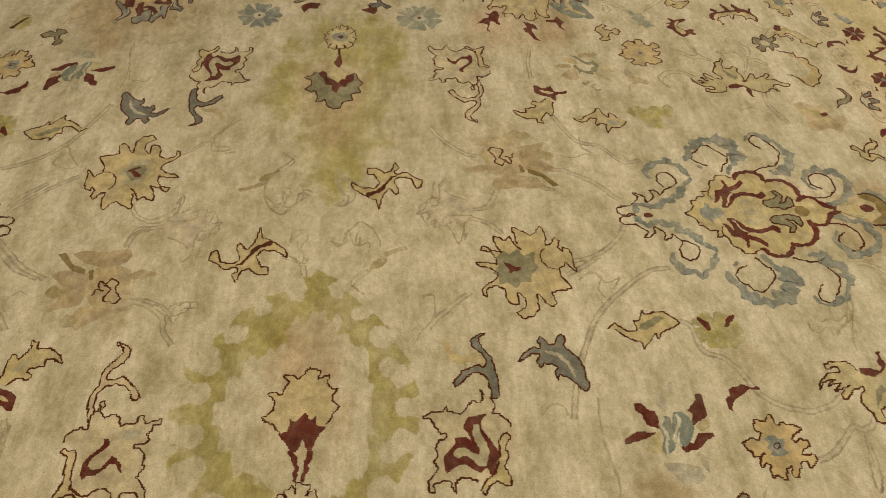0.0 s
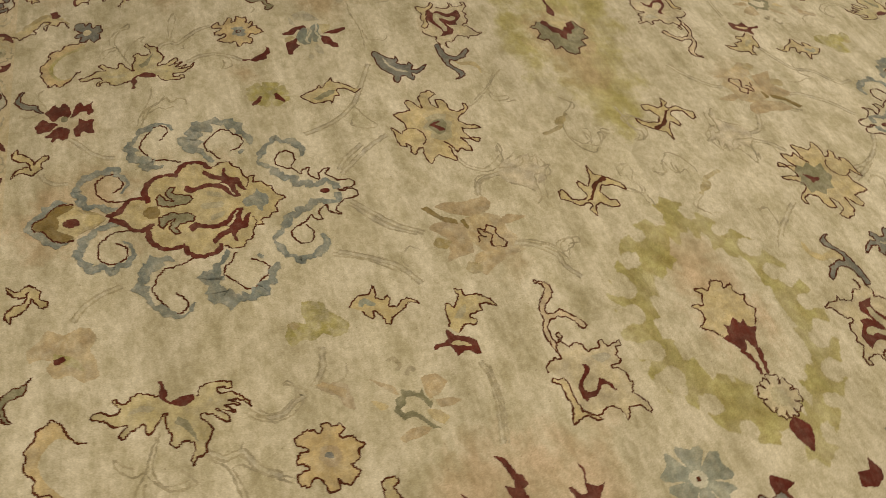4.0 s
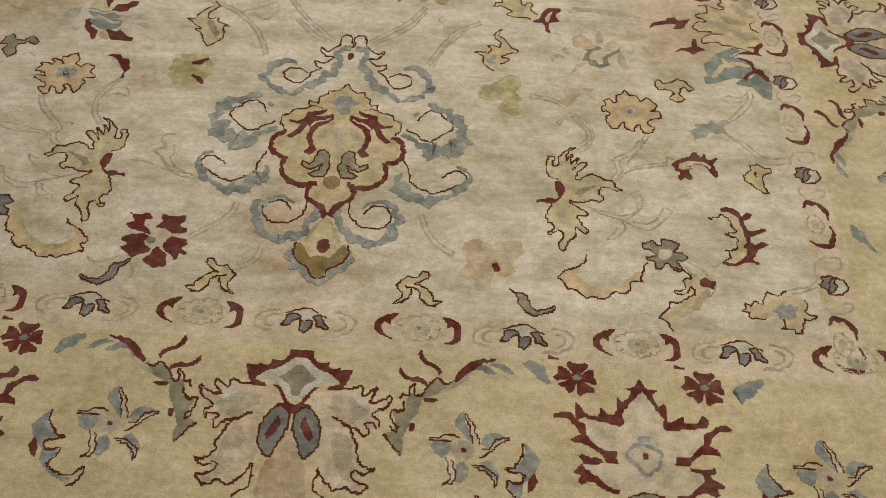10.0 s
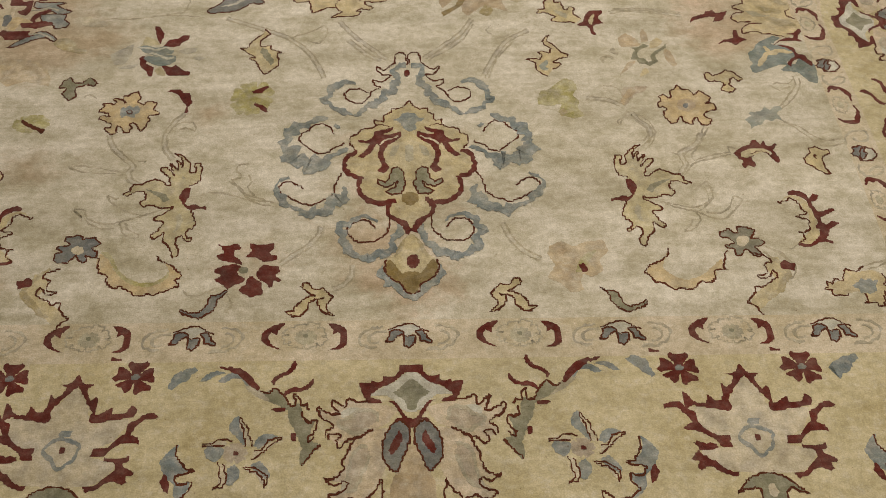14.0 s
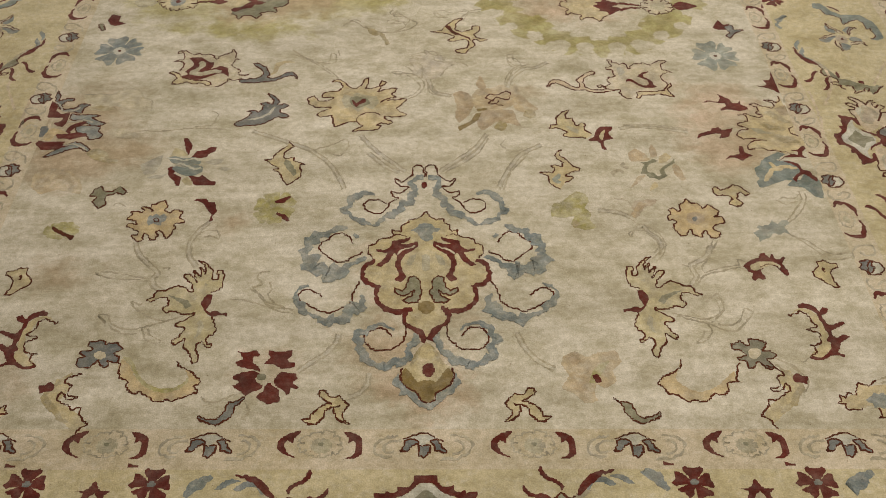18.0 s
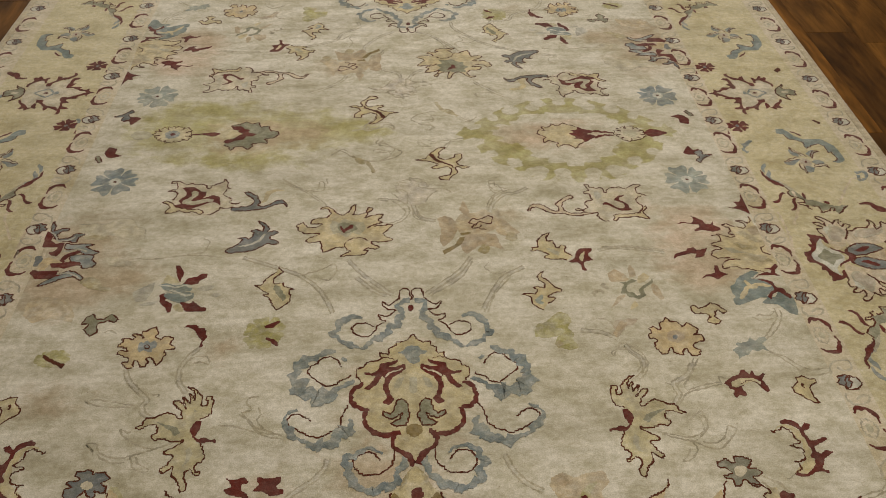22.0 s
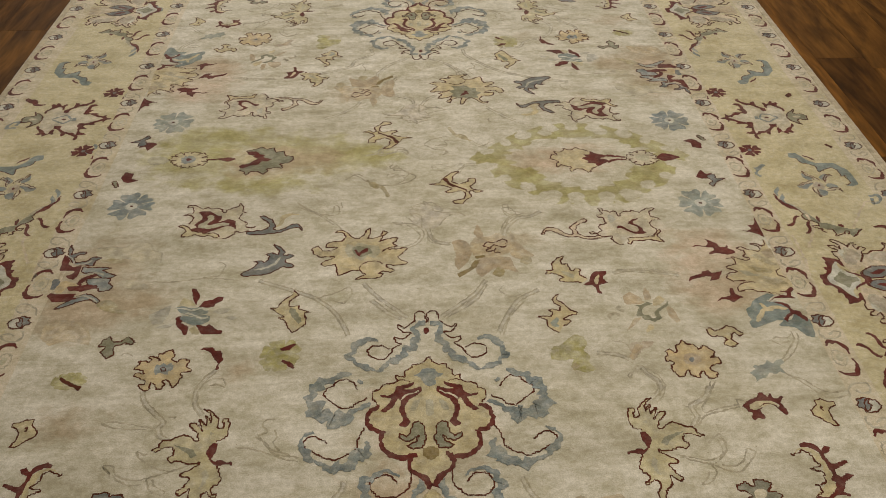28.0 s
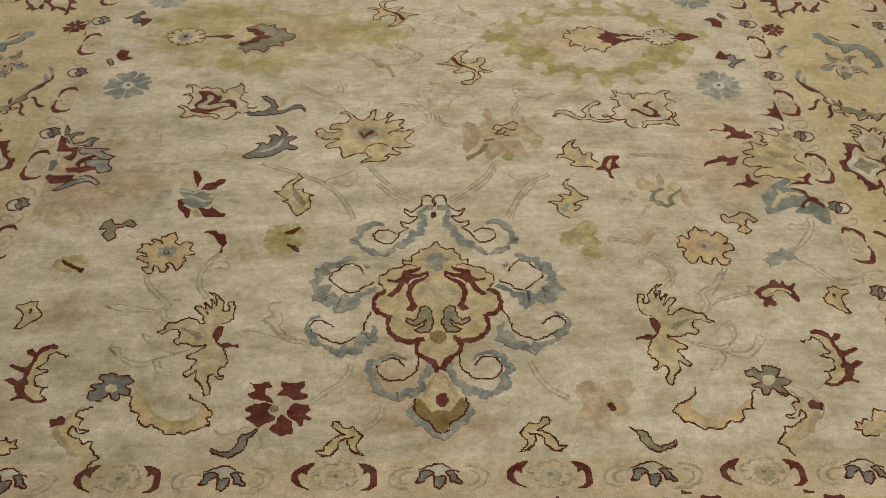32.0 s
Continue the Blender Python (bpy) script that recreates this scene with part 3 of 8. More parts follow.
ornament("olive_patch", (-0.318, -0.826), [
    ("rosette", "olive", [(-2.6, 1.3), (2.6, 1.2), (-2, -4.4)], (6, 0.4)),
    ("band", "maroon", [(-2.5, 2.9), (-0.6, 3.4), (0.9, 4.5)], (0.9, 1.2, 0.6)),
    ("band", "maroon", [(-1.8, -0.4), (-0.1, -1.6), (1.2, -2.9)], (0.9, 1.2, 0.6)),
], "faded olive wool blossom with two maroon dashes", twin=True)
ornament("hook", (0.514, -0.826), [
    ("band", "pinktan", [(3, 2.8), (-0.6, 1.7), (-2.1, -0.1), (-3.1, -2.9)], (0.6, 2.6, 2.6, 1.2)),
], "faded tan wool hook", twin=True)
ornament("olive_dash", (-0.128, -0.148), [
    ("band", "olivetan", [(-3.4, 4.3), (-0.4, 1), (1.3, 0.4), (3.5, -4.2)], (0.8, 2.0, 1.6, 0.8)),
], "faded olive wool dash", twin=True)
ornament("bud", (-0.882, -0.08), [
    ("fill", "maroon", [(-1.6, 1), (-1, 3.9), (1.8, 3), (1.5, 0.6), (3.8, -0.6), (1.3, -1.7), (-0.5, -1.1)]),
    ("edged", "sage", [(-3.8, -1.3), (-2.7, -0.5), (-1.3, -3.4), (-2.1, -4)]),
], "maroon wool bud with a small sage leaf", twin=True)
ornament("bud", (0.875, -0.122), [
    ("fill", "maroon", [(-4.3, 0.6), (-2, 4.5), (-0.9, 2.1), (1.1, 2.6), (-0.6, -0.3), (-2.8, -0.3)]),
    ("edged", "slate", [(-1.3, 0.9), (1.5, 2), (1.5, -0.4), (4.3, -0.5), (1.3, -2.2), (-0.5, -4.5), (-1.4, -3.3), (0.1, -1.6)]),
], "maroon wool bud with a slate leaf", twin=True)
RED_FLOWER = [
    ("rosette", "maroon", [(0, 0), (4.1, -0.2), (-0.7, -3.3)], (5, 0.74)),
    ("rosette", "slate", [(0, 0.1), (0.8, 0), (-0.1, -0.6)], (5, 0.2)),
    ("band", "maroon", [(-5, 3.7), (-3.1, 3.5)], (0.8, 0.6)),
]
CLASP = [
    ("fill", "maroon", [(-3.5, 2.9), (-5.4, 2.5), (-7.4, 1.1), (-7.5, -0.7), (-6.2, -1.9), (-3.8, -2.6), (-5.3, -1.8), (-6, -0.8), (-6.3, 0.2), (-5.8, 1), (-4.8, 0.3), (-4.6, 1.5), (-3.8, 2.1)]),
    ("fill", "maroon", [(4.3, 2.6), (6.3, 2.3), (7.7, 1.4), (8.1, -0.1), (8.1, -1.8), (6.7, -2.9), (4.8, -2.9), (6.3, -2.3), (6.9, -1.2), (6.9, 0.2), (6.2, 0.7), (5.3, 0.1), (5.5, 1.1), (4.9, 1.9)]),
    ("outline_rosette", "sagefaint", [(0.4, 0.1), (4.6, 0.1), (0.4, -2.8)], (8, 0.3, 0.8)),
    ("rosette", "palesage", [(0.4, -0.3), (2.6, -0.3), (0.4, -2)], (6, 0.3)),
    ("rosette", "sage", [(0.4, 0.1), (1.1, 0.1), (0.4, -0.4)], (4, 0.2)),
]
SIDE_CLASP = [
    ("band", "maroon", [(4, 2.1), (5.2, 1.1), (5.2, -0.7), (4.2, -1.9), (2.8, -2.5), (1.1, -2.6)], (0.4, 1.2, 1.0, 0.9, 0.7, 0.4)),
    ("band", "maroon", [(-0.2, -2.8), (-2.9, -2.7), (-4.8, -1.9), (-5.1, -0), (-4.7, 1.4), (-3.9, 2.2)], (0.4, 0.7, 1.1, 1.1, 0.9, 0.4)),
    ("outline_rosette", "sagefaint", [(0, 0.4), (2.6, 0.4), (0, -1.5)], (7, 0.3, 0.8)),
    ("rosette", "palesage", [(0, 0.4), (1.2, 0.4), (0, -0.5)], (5, 0.3)),
]
SIDE_BUD = [
    ("edged", "cream", [(1.4, -0.1), (1.5, -1.3), (1.2, -2.5), (-0.4, -3.1), (-1.9, -1.8), (-2.3, -0.2), (-2, 0.9)]),
    ("edged", "slate", [(-0.1, 2.4), (0.5, 1.5), (1.5, 1.7), (2.1, -0.2), (1.4, -1.1), (0.5, -0.4), (-0.3, -1.1), (-1.3, -0.3), (-2.2, 0.9), (-1.1, 1.1), (-0.8, 2)]),
    ("line", "sagefaint", [(2.3, 2.8), (4.8, 2.1), (6.3, -0.1), (6.3, -2.5), (4.1, -2.5), (3.3, -0.7), (4.3, 0.8)], 0.5),
    ("line", "sagefaint", [(-3.1, 1.5), (-5, 2.2), (-6.4, 0.8), (-5.9, -1.9), (-4.4, -3.1), (-3.8, -1.9), (-4.7, -0)], 0.5),
]
ornament("blue_dash", (0.412, -1.492), [
    ("band", "bluegrey", [(-2.1, 1.9), (0.1, 0.4), (2, -1.9)], (0.8, 2.2, 0.8)),
], "blue-grey wool dash", pair=True, twin=True)
ornament("blue_dash", (0.784, -1.498), [
    ("band", "bluegrey", [(-2.4, -1.6), (-0.6, -0.3), (2.4, 1.6)], (2.4, 2.4, 0.8)),
], "blue-grey wool dash", pair=True, twin=True)
ornament("blue_dash", (1.06, -1.158), [
    ("band", "bluegrey", [(-1.9, 3), (-1, 1.3), (0.1, -0.9), (1.8, -3.1)], (0.8, 3.0, 1.0, 0.4)),
], "blue-grey wool tear drop", twin=True)
ornament("blue_dash", (1.039, -0.087), [
    ("line", "bluegrey", [(-1.4, 0.9), (1.8, 3), (-1.7, -1.2), (-0.6, -3)], 0.9),
], "small blue-grey wool squiggle", twin=True)
ornament("blue_dash", (1.327, -0.246), [
    ("line", "bluegrey", [(-1.1, 1.5), (1.4, 2.2), (1, -0.6), (-1.4, -2.2), (-0.7, 0.6)], 1.0),
], "small blue-grey wool ring", twin=True)
ornament("maroon_sprig", (1.305, -0.394), [
    ("band", "maroon", [(-3.9, 2.1), (-0.9, 1.5), (1.4, -0.6), (4, -2.1)], (0.5, 1.6, 2.6, 0.8)),
    ("band", "maroon", [(-0.3, 1), (0.9, -2)], (1.0, 0.6)),
], "maroon wool sprig", twin=True)
ornament("maroon_sprig", (1.302, 0.044), [
    ("band", "umber", [(-0.7, 1.1), (0.8, -1)], (0.8, 1.0)),
], "small dark wool dash", twin=True)
ornament("maroon_sprig", (1.289, 0.371), [
    ("fill", "umber", [(-1.2, -0.2), (0.9, 1.8), (1.2, -0.3), (-0.6, -1.8)]),
], "small dark wool dash", twin=True)
ornament("border_vine", (1.264, -0.316), [
    ("line", "creamtan", [(-5.7, -6), (-0.4, 1.7), (2.7, 5.7), (5.8, 5.9)], 0.7),
], "thin pale vine in the golden border", pair=True)
ornament("border_vine", (1.006, -0.548), [
    ("line", "creamtan", [(1.6, 14.6), (1.4, 5.4), (-0.2, -3.7), (-1.7, -14.6)], 0.7),
], "thin pale vine in the golden border", pair=True)
ornament("border_vine", (1.074, -0.385), [
    ("line", "creamtan", [(2.4, 7.4), (2, 1.2), (-2.5, -7.4)], 0.7),
], "thin pale vine in the golden border", pair=True)
ornament("border_vine", (0.949, -0.489), [
    ("line", "creamtan", [(0.8, 9.4), (-0.2, -0.3), (-0.8, -9.4)], 0.7),
], "thin pale vine in the golden border", pair=True)
MEDALLION = [
    ("fill", "gold", [(0, 17.1), (0.8, 15.6), (2.3, 14.7), (3.8, 14.3), (5.3, 12.5), (5.6, 11.1), (7.4, 11.5), (7.3, 9.7), (9.6, 8.8), (11, 7.5), (12.6, 6.6), (12.7, 4.6), (11.5, 3), (13.1, 1), (13.7, -1.4), (12.9, -3.4), (9.9, -4.7), (10.5, -6.7), (9.9, -9.4), (7.4, -11.2), (3.7, -10.7), (4.3, -13.9), (2.6, -15.6), (-0.1, -18.3), (-0.2, -1.9)]),
    ("fill", "straw", [(-0.4, 5.4), (1.9, 4.8), (4.3, 2.8), (5.1, -0.4), (3.5, -2.2), (1.5, -2.8), (-0.4, -3.7)]),
    ("fill", "olivebrown", [(-0.1, -8.6), (1.6, -9.2), (1.8, -10.7), (0.8, -11.8), (0, -12.1)]),
    ("fill", "bluegrey", [(0, 13.5), (1.5, 13.1), (2, 12.1), (3.5, 11.5), (1.7, 10.5), (1.3, 8.7), (0, 7.9)]),
    ("line", "umber", [(0, 17.1), (0.8, 15.6), (2.3, 14.7), (3.9, 14.7), (4.1, 13.4), (5.4, 12.7), (5.6, 11), (6.6, 11), (7.5, 11.8), (7.3, 9.7), (9.3, 9), (10.6, 8.5), (11.1, 7.3), (12.6, 6.8), (12.7, 4.6), (11.5, 3)], 0.75),
    ("line", "umber", [(4.4, 9.5), (5.8, 10.1), (7.3, 9.7)], 0.6),
    ("band", "maroon", [(10.9, 2.7), (13.1, 1), (13.7, -1.4), (12.9, -3.4), (11.4, -4.4), (9.7, -4.5)], (0.8, 1.1, 1.2, 1.2, 1.1, 0.5)),
    ("band", "maroon", [(9.9, -4.5), (10.6, -6.4), (10.3, -8.5), (8.6, -10.5), (6.5, -11.3), (4.6, -11.2), (3, -10.5)], (0.7, 1.1, 1.0, 1.1, 1.3, 1.2, 1.4)),
    ("band", "maroon", [(3.9, -10.6), (4.6, -12.2), (4.3, -14.2), (2.6, -15.6), (1.2, -16.9), (0.3, -18.6)], (1.2, 1.1, 0.9, 1.0, 1.3, 1.6)),
    ("fill", "maroon", [(3.3, 9.3), (5.3, 8.6), (7.4, 8.2), (7.8, 6.4), (9.1, 5.5), (11, 5.8), (10.6, 5), (8.4, 4.7), (9.3, 2.7), (11, 1.1), (9.7, 0.8), (8, 2.3), (7, 4.6), (6.3, 3.9), (6.7, 1.2), (5.8, -1.5), (6.8, -2.9), (5.3, -3.5), (4.2, -2.1), (5.1, -0.4), (5.5, 2), (4.6, 4.1), (2.9, 5.3), (1.5, 6.7), (1.9, 8), (4.2, 7.1), (5.7, 7.2), (3.9, 8.1)]),
    ("line", "sand", [(2.4, 6.6), (5.1, 5.4), (6.3, 4.1)], 0.4),
    ("fill", "palesage", [(-0.3, 4.2), (0.8, 3.9), (0.9, 0), (-0.1, -0.6)]),
    ("fill", "palesage", [(2, 4.2), (3.6, 3.5), (4.3, 1.2), (3, 1.2)]),
    ("edged", "sage", [(1.5, -2.8), (2.6, -1.9), (3.8, -2.3), (4.1, -4.4), (5, -6), (6.7, -5.1), (6.6, -6.3), (5.2, -7.2), (3.8, -6.8), (2.4, -5.6), (3.3, -7.4), (4.9, -8.4), (3.7, -9.2), (1.8, -8.9), (0.9, -6.8)]),
    ("line", "umber", [(0.3, 28.6), (0.2, 31.2), (1, 32.5), (2.1, 32.5), (2.9, 31.1), (3.1, 29.1), (4.3, 27.6), (5.7, 26.8), (7.2, 27.9), (6.9, 26.4), (5.7, 25.2), (3.9, 25.1), (4.9, 23.7), (6.2, 23), (8, 23.7), (7.5, 21.8), (6.1, 21.3), (8.1, 20), (8.9, 18.1), (10.2, 16.8), (11.9, 16.6), (13.6, 17.7), (14.1, 19.5), (13, 20.8), (11.2, 21), (9, 20)], 0.75),
    ("band", "bluegrey", [(0.5, 28.3), (2.3, 27.9), (3.4, 26.5), (2.5, 24.6), (2.4, 23.2), (3.6, 21.6), (4, 20.1), (5.5, 19.1), (5.8, 17.4), (7.3, 16.4), (8.9, 15.4), (10.3, 14.1), (11.7, 12.9), (13.3, 13.4), (15.1, 14.4), (16.5, 15.1), (17.3, 16.5), (18.5, 17.3), (17.6, 18.8), (17.4, 20.3), (16.5, 21.7), (15.2, 22.7), (13.8, 23.2), (11.8, 22.5)], (1.4, 1.6, 1.6, 1.4, 1.4, 3.3, 2.2, 2, 1.6, 1.8, 1.8, 1.4, 1.1, 0.9, 1.3, 1.4, 1.4, 1.1, 2.2, 1.3, 1.4, 1.8, 1.8, 1.1, 0.5)),
    ("line", "umber", [(13.7, 5.2), (14.6, 4.2), (16.3, 3.6), (17.3, 2.4), (18.9, 2), (20.5, 3.1), (22.9, 5.1), (23.6, 6.7), (23.2, 7.7), (21.6, 8.8), (20.5, 10.2), (18.6, 10.7), (17.2, 9.5), (16.4, 8.5), (16.1, 7.5)], 0.75),
    ("band", "bluegrey", [(17.7, 12.3), (19.2, 12), (21, 11.1), (22.7, 10.1), (24, 9.5), (24.8, 8.3), (25.6, 7), (25.9, 5.8), (26.1, 4.2), (25.3, 2.7), (24.8, 1.1), (23.8, 0.2), (22.1, -0.1), (20.3, -0.7), (18.6, -0.4), (17, 1), (14.7, 2.5), (13, 3.6)], (0.6, 1.2, 1.5, 1.8, 2.4, 2.7, 3, 2.7, 3.6, 3, 3.8, 4.4, 4.1, 2.7, 1.5, 1.2, 1, 0.9)),
    ("band", "bluegrey", [(16, 10.1), (15.2, 9.1)], (0.8, 1)),
    ("line", "umber", [(14.1, -3.4), (14.9, -5.3), (15.4, -6.8), (15.5, -8.6), (17, -10.1), (19, -11), (21, -11.5), (22.8, -10.7), (24.8, -9.2), (26.4, -8.2), (26.9, -6.7), (25.8, -5.5), (24.6, -5.5), (23, -6.3), (21.8, -7.2)], 0.75),
    ("band", "bluegrey", [(24.9, -4.2), (26.6, -4.9), (27.7, -6.5), (27, -8.4), (25.6, -10.2), (24.7, -11.5), (23.3, -11.9), (21.7, -13.1), (20.2, -13.5), (18.6, -13.4), (16.9, -12.9), (15.3, -11.4), (14, -10.4), (13.2, -9), (13.2, -7.9), (13.8, -6.9)], (0.7, 0.9, 0.9, 1.3, 1.3, 1.8, 0.8, 1.4, 2, 2.3, 2.1, 2.3, 2.9, 3.2, 2, 0.5)),
    ("line", "umber", [(4.3, -14.2), (4.2, -16.7), (4.8, -18.7), (5.9, -19.9), (7.6, -20.9), (9.5, -21.1), (11.4, -20.3), (12.6, -18.8), (12.5, -17.2), (11.4, -15.9), (9.8, -15.4), (8.1, -16.2), (7.2, -17.6)], 0.75),
    ("band", "bluegrey", [(6.8, -16), (8.6, -14.7), (10.5, -14.5), (11.9, -15.5), (13.3, -16.5), (14.1, -17.9), (13.5, -19.1), (13.1, -20.4), (13, -21.9), (11.9, -23.2), (10.9, -23.9), (9.8, -24.4), (8.4, -24.7), (7.4, -24), (6.3, -23.5), (4.9, -23.3), (3.9, -22.2), (3.4, -21.1), (3, -19.9), (2.2, -18.8), (2.2, -17.6), (2.6, -16.6)], (0.3, 0.5, 0.7, 1.1, 1.6, 1.8, 1.2, 1.8, 1.6, 1.6, 1.8, 1.4, 1.8, 1.8, 1.4, 1.8, 1.8, 1.8, 1.2, 1.4, 1.4, 0.5)),
    ("fill", "gold", [(0, -19.1), (1.4, -20.5), (2.7, -23.7), (4.2, -24.5), (5, -26.1), (3.4, -28.9), (1.7, -30.6), (0.3, -32.3)]),
    ("fill", "olivebrown", [(0.2, -27.8), (1.8, -28.4), (3, -26.6), (4.2, -25.1), (5.2, -26.4), (4.8, -28.4), (3.4, -29.9), (1.8, -30.9), (1.1, -32.3), (0.3, -33.2)]),
    ("fill", "olivetan", [(0.9, -19.9), (2, -21), (2.9, -23.2), (3.5, -24.8), (2, -23.4)]),
    ("line", "umber", [(4.9, -25.3), (5.4, -27.2), (4.7, -28.7), (3.4, -29.9), (1.8, -30.9), (1.4, -32.3), (0.3, -33)], 0.8),
    ("fill", "bluegrey", [(5.6, -26.4), (6.8, -28.7), (5.2, -29.9), (5.3, -31.2), (3.9, -31.2), (2.8, -32.6), (1.3, -33.9), (0.2, -34.5), (0.3, -33.4), (1.5, -32.6), (1.9, -31.1), (3.5, -30.2), (4.8, -28.9), (5.5, -27.5)]),
    ("rosette", "straw", [(0.3, -25.8), (2.2, -25.8), (0.2, -28.2)], (9, 0.2)),
    ("rosette", "maroon", [(0.3, -25.6), (1.6, -25.7), (0.2, -27.3)], (7, 0.2)),
    ("rosette", "maroon", [(-0.2, 25.6), (0.6, 25.5), (-0.3, 24.6)], (6, 0.25)),
]
ornament("bud_leaf", (-0.186, -1.336), [
    ("edged", "gold", [(-1.9, 2.7), (-1.4, 3.7), (-0.5, 3.5), (0, 2.5), (0.9, 2.2), (2.2, 2.4), (3.1, 1.4), (4.2, 0.4), (3.6, -0.5), (2.8, -1.5), (3.3, -2.7), (4.6, -3.7), (3.4, -3.4), (2.1, -2.7), (1.3, -1.2), (1.5, 0), (2.5, 0.2), (0.8, 0), (-0.2, -0.7), (-0.3, -1.9), (-0.9, -2.6), (-1.9, -3.5), (-2.9, -3.7), (-4.5, -2.7), (-3, -2.5), (-2.7, -1.4), (-1.7, -0.2), (-0.5, 0.5), (1, 0.8), (-0.6, 1.5)]),
], "forked gold wool leaf with a dark outline", twin=True, pair=True)
ornament("curled_leaf", (-0.386, -1.341), [
    ("edged", "slate", [(4.3, 3.1), (2.9, 2.1), (1.3, 1.7), (0.8, 0.7), (0.5, -0.7), (-0.4, -1.7), (-2, -1.9), (-3.6, -1.3), (-4.3, -0.9), (-4, -1.6), (-2.5, -2.5), (-0.6, -3.1), (0.6, -2.4), (1.7, -1.7), (2.4, -0.5), (2.6, 0.9), (3.6, 1.8)]),
], "slate blue wool curled leaf", twin=True)
ornament("flame_leaf", (0.503, -1.103), [
    ("open", "goldsage", [(-4.5, 4.4), (-6.2, 5.1), (-6.8, 6.7), (-6.7, 9), (-6, 10.5), (-5.1, 10.5), (-4.8, 9.7), (-5.6, 9.3), (-5.5, 8.2), (-4.6, 7.8), (-4.1, 8.9), (-4.3, 10.1), (-3.5, 11.2), (-2.8, 12), (-1.7, 12.9), (-0.4, 13.2), (-2, 12), (-2.7, 10.4), (-2.7, 9.3), (-2, 10.8), (-1, 11.6), (-1.7, 10), (-1.8, 8.5), (-1, 9.6), (-0.1, 10.4), (-0.5, 8.9), (-1.4, 7), (-0.3, 8.5), (0.8, 9.5), (1.8, 9.5), (1.2, 8.1), (-0.3, 6.6), (-1, 4.7), (0, 4.7), (1.1, 5.8), (2.7, 6.4), (4.1, 5.7), (5.2, 5), (6.7, 4.9), (7.3, 3.4), (8.7, 2.5), (7.4, 2.3), (5.8, 3.3), (4.2, 3.1), (3.7, 1.3), (4.8, 0.5), (3.8, -0.8), (3, -0.2), (1.8, -0.5), (-0.1, -1.2), (-1.6, -1.2), (-2.2, -0.8)]),
    ("open", "goldsage", [(-1.5, -0.6), (-2.2, -1), (-0.7, -2.4), (0.9, -3.2), (1.3, -4), (-0.8, -4.6), (-0.3, -6), (0.4, -7.1), (1.4, -7.8), (0.6, -8.8), (-0.6, -7.7), (-1.3, -7.1), (-1.2, -8.8), (-1.7, -9.8), (-2.7, -10.6), (-3.3, -12.1), (-3.7, -13.2), (-4.7, -12.5), (-4.6, -11.1), (-3.6, -9.8), (-3.7, -8.7), (-4.7, -8), (-5.4, -8.9), (-6.4, -9.6), (-7, -8.9), (-5.7, -8.4), (-5.7, -6.7), (-6.5, -6.4), (-7.1, -5.1), (-6.5, -3.3), (-5.7, -1.9)]),
    ("fill", "goldsage", [(-4.8, 4.4), (-0.4, 4.9), (3, 0.9), (1.4, -0.8), (-1.4, -1.7), (-5.5, -2.7), (-4.4, -0.1), (-3.8, 2.1)]),
    ("fill", "maroon", [(-5.1, 3.8), (-4.1, 4.1), (-3.2, 2.8), (-3.1, 1.3), (-3.9, -0.1), (-5.2, -1.6), (-6.4, -1.7), (-7.8, -1.5), (-9, -1.8), (-8.8, -0.9), (-7.4, -0.9), (-6.3, -0.2), (-5.2, -0.7), (-4.3, -0.1), (-4.6, 0.8), (-5, 1.7)]),
    ("fill", "sage", [(-1.1, 1), (-0.1, 2.5), (2.3, 3.3), (4.4, 3.9), (2.6, 2.7), (1, 1.6), (0, 0.2)]),
    ("fill", "palesage", [(-3.7, -2.5), (-3, -3.4), (-3.5, -5.3), (-3, -7.3), (-4.2, -6.2), (-4.5, -4.2)]),
    ("fill", "palesage", [(-3.9, 6.5), (-2.8, 7.1), (-3, 6.2)]),
], "gold wool flame leaf with a maroon calyx", twin=True, pair=True)
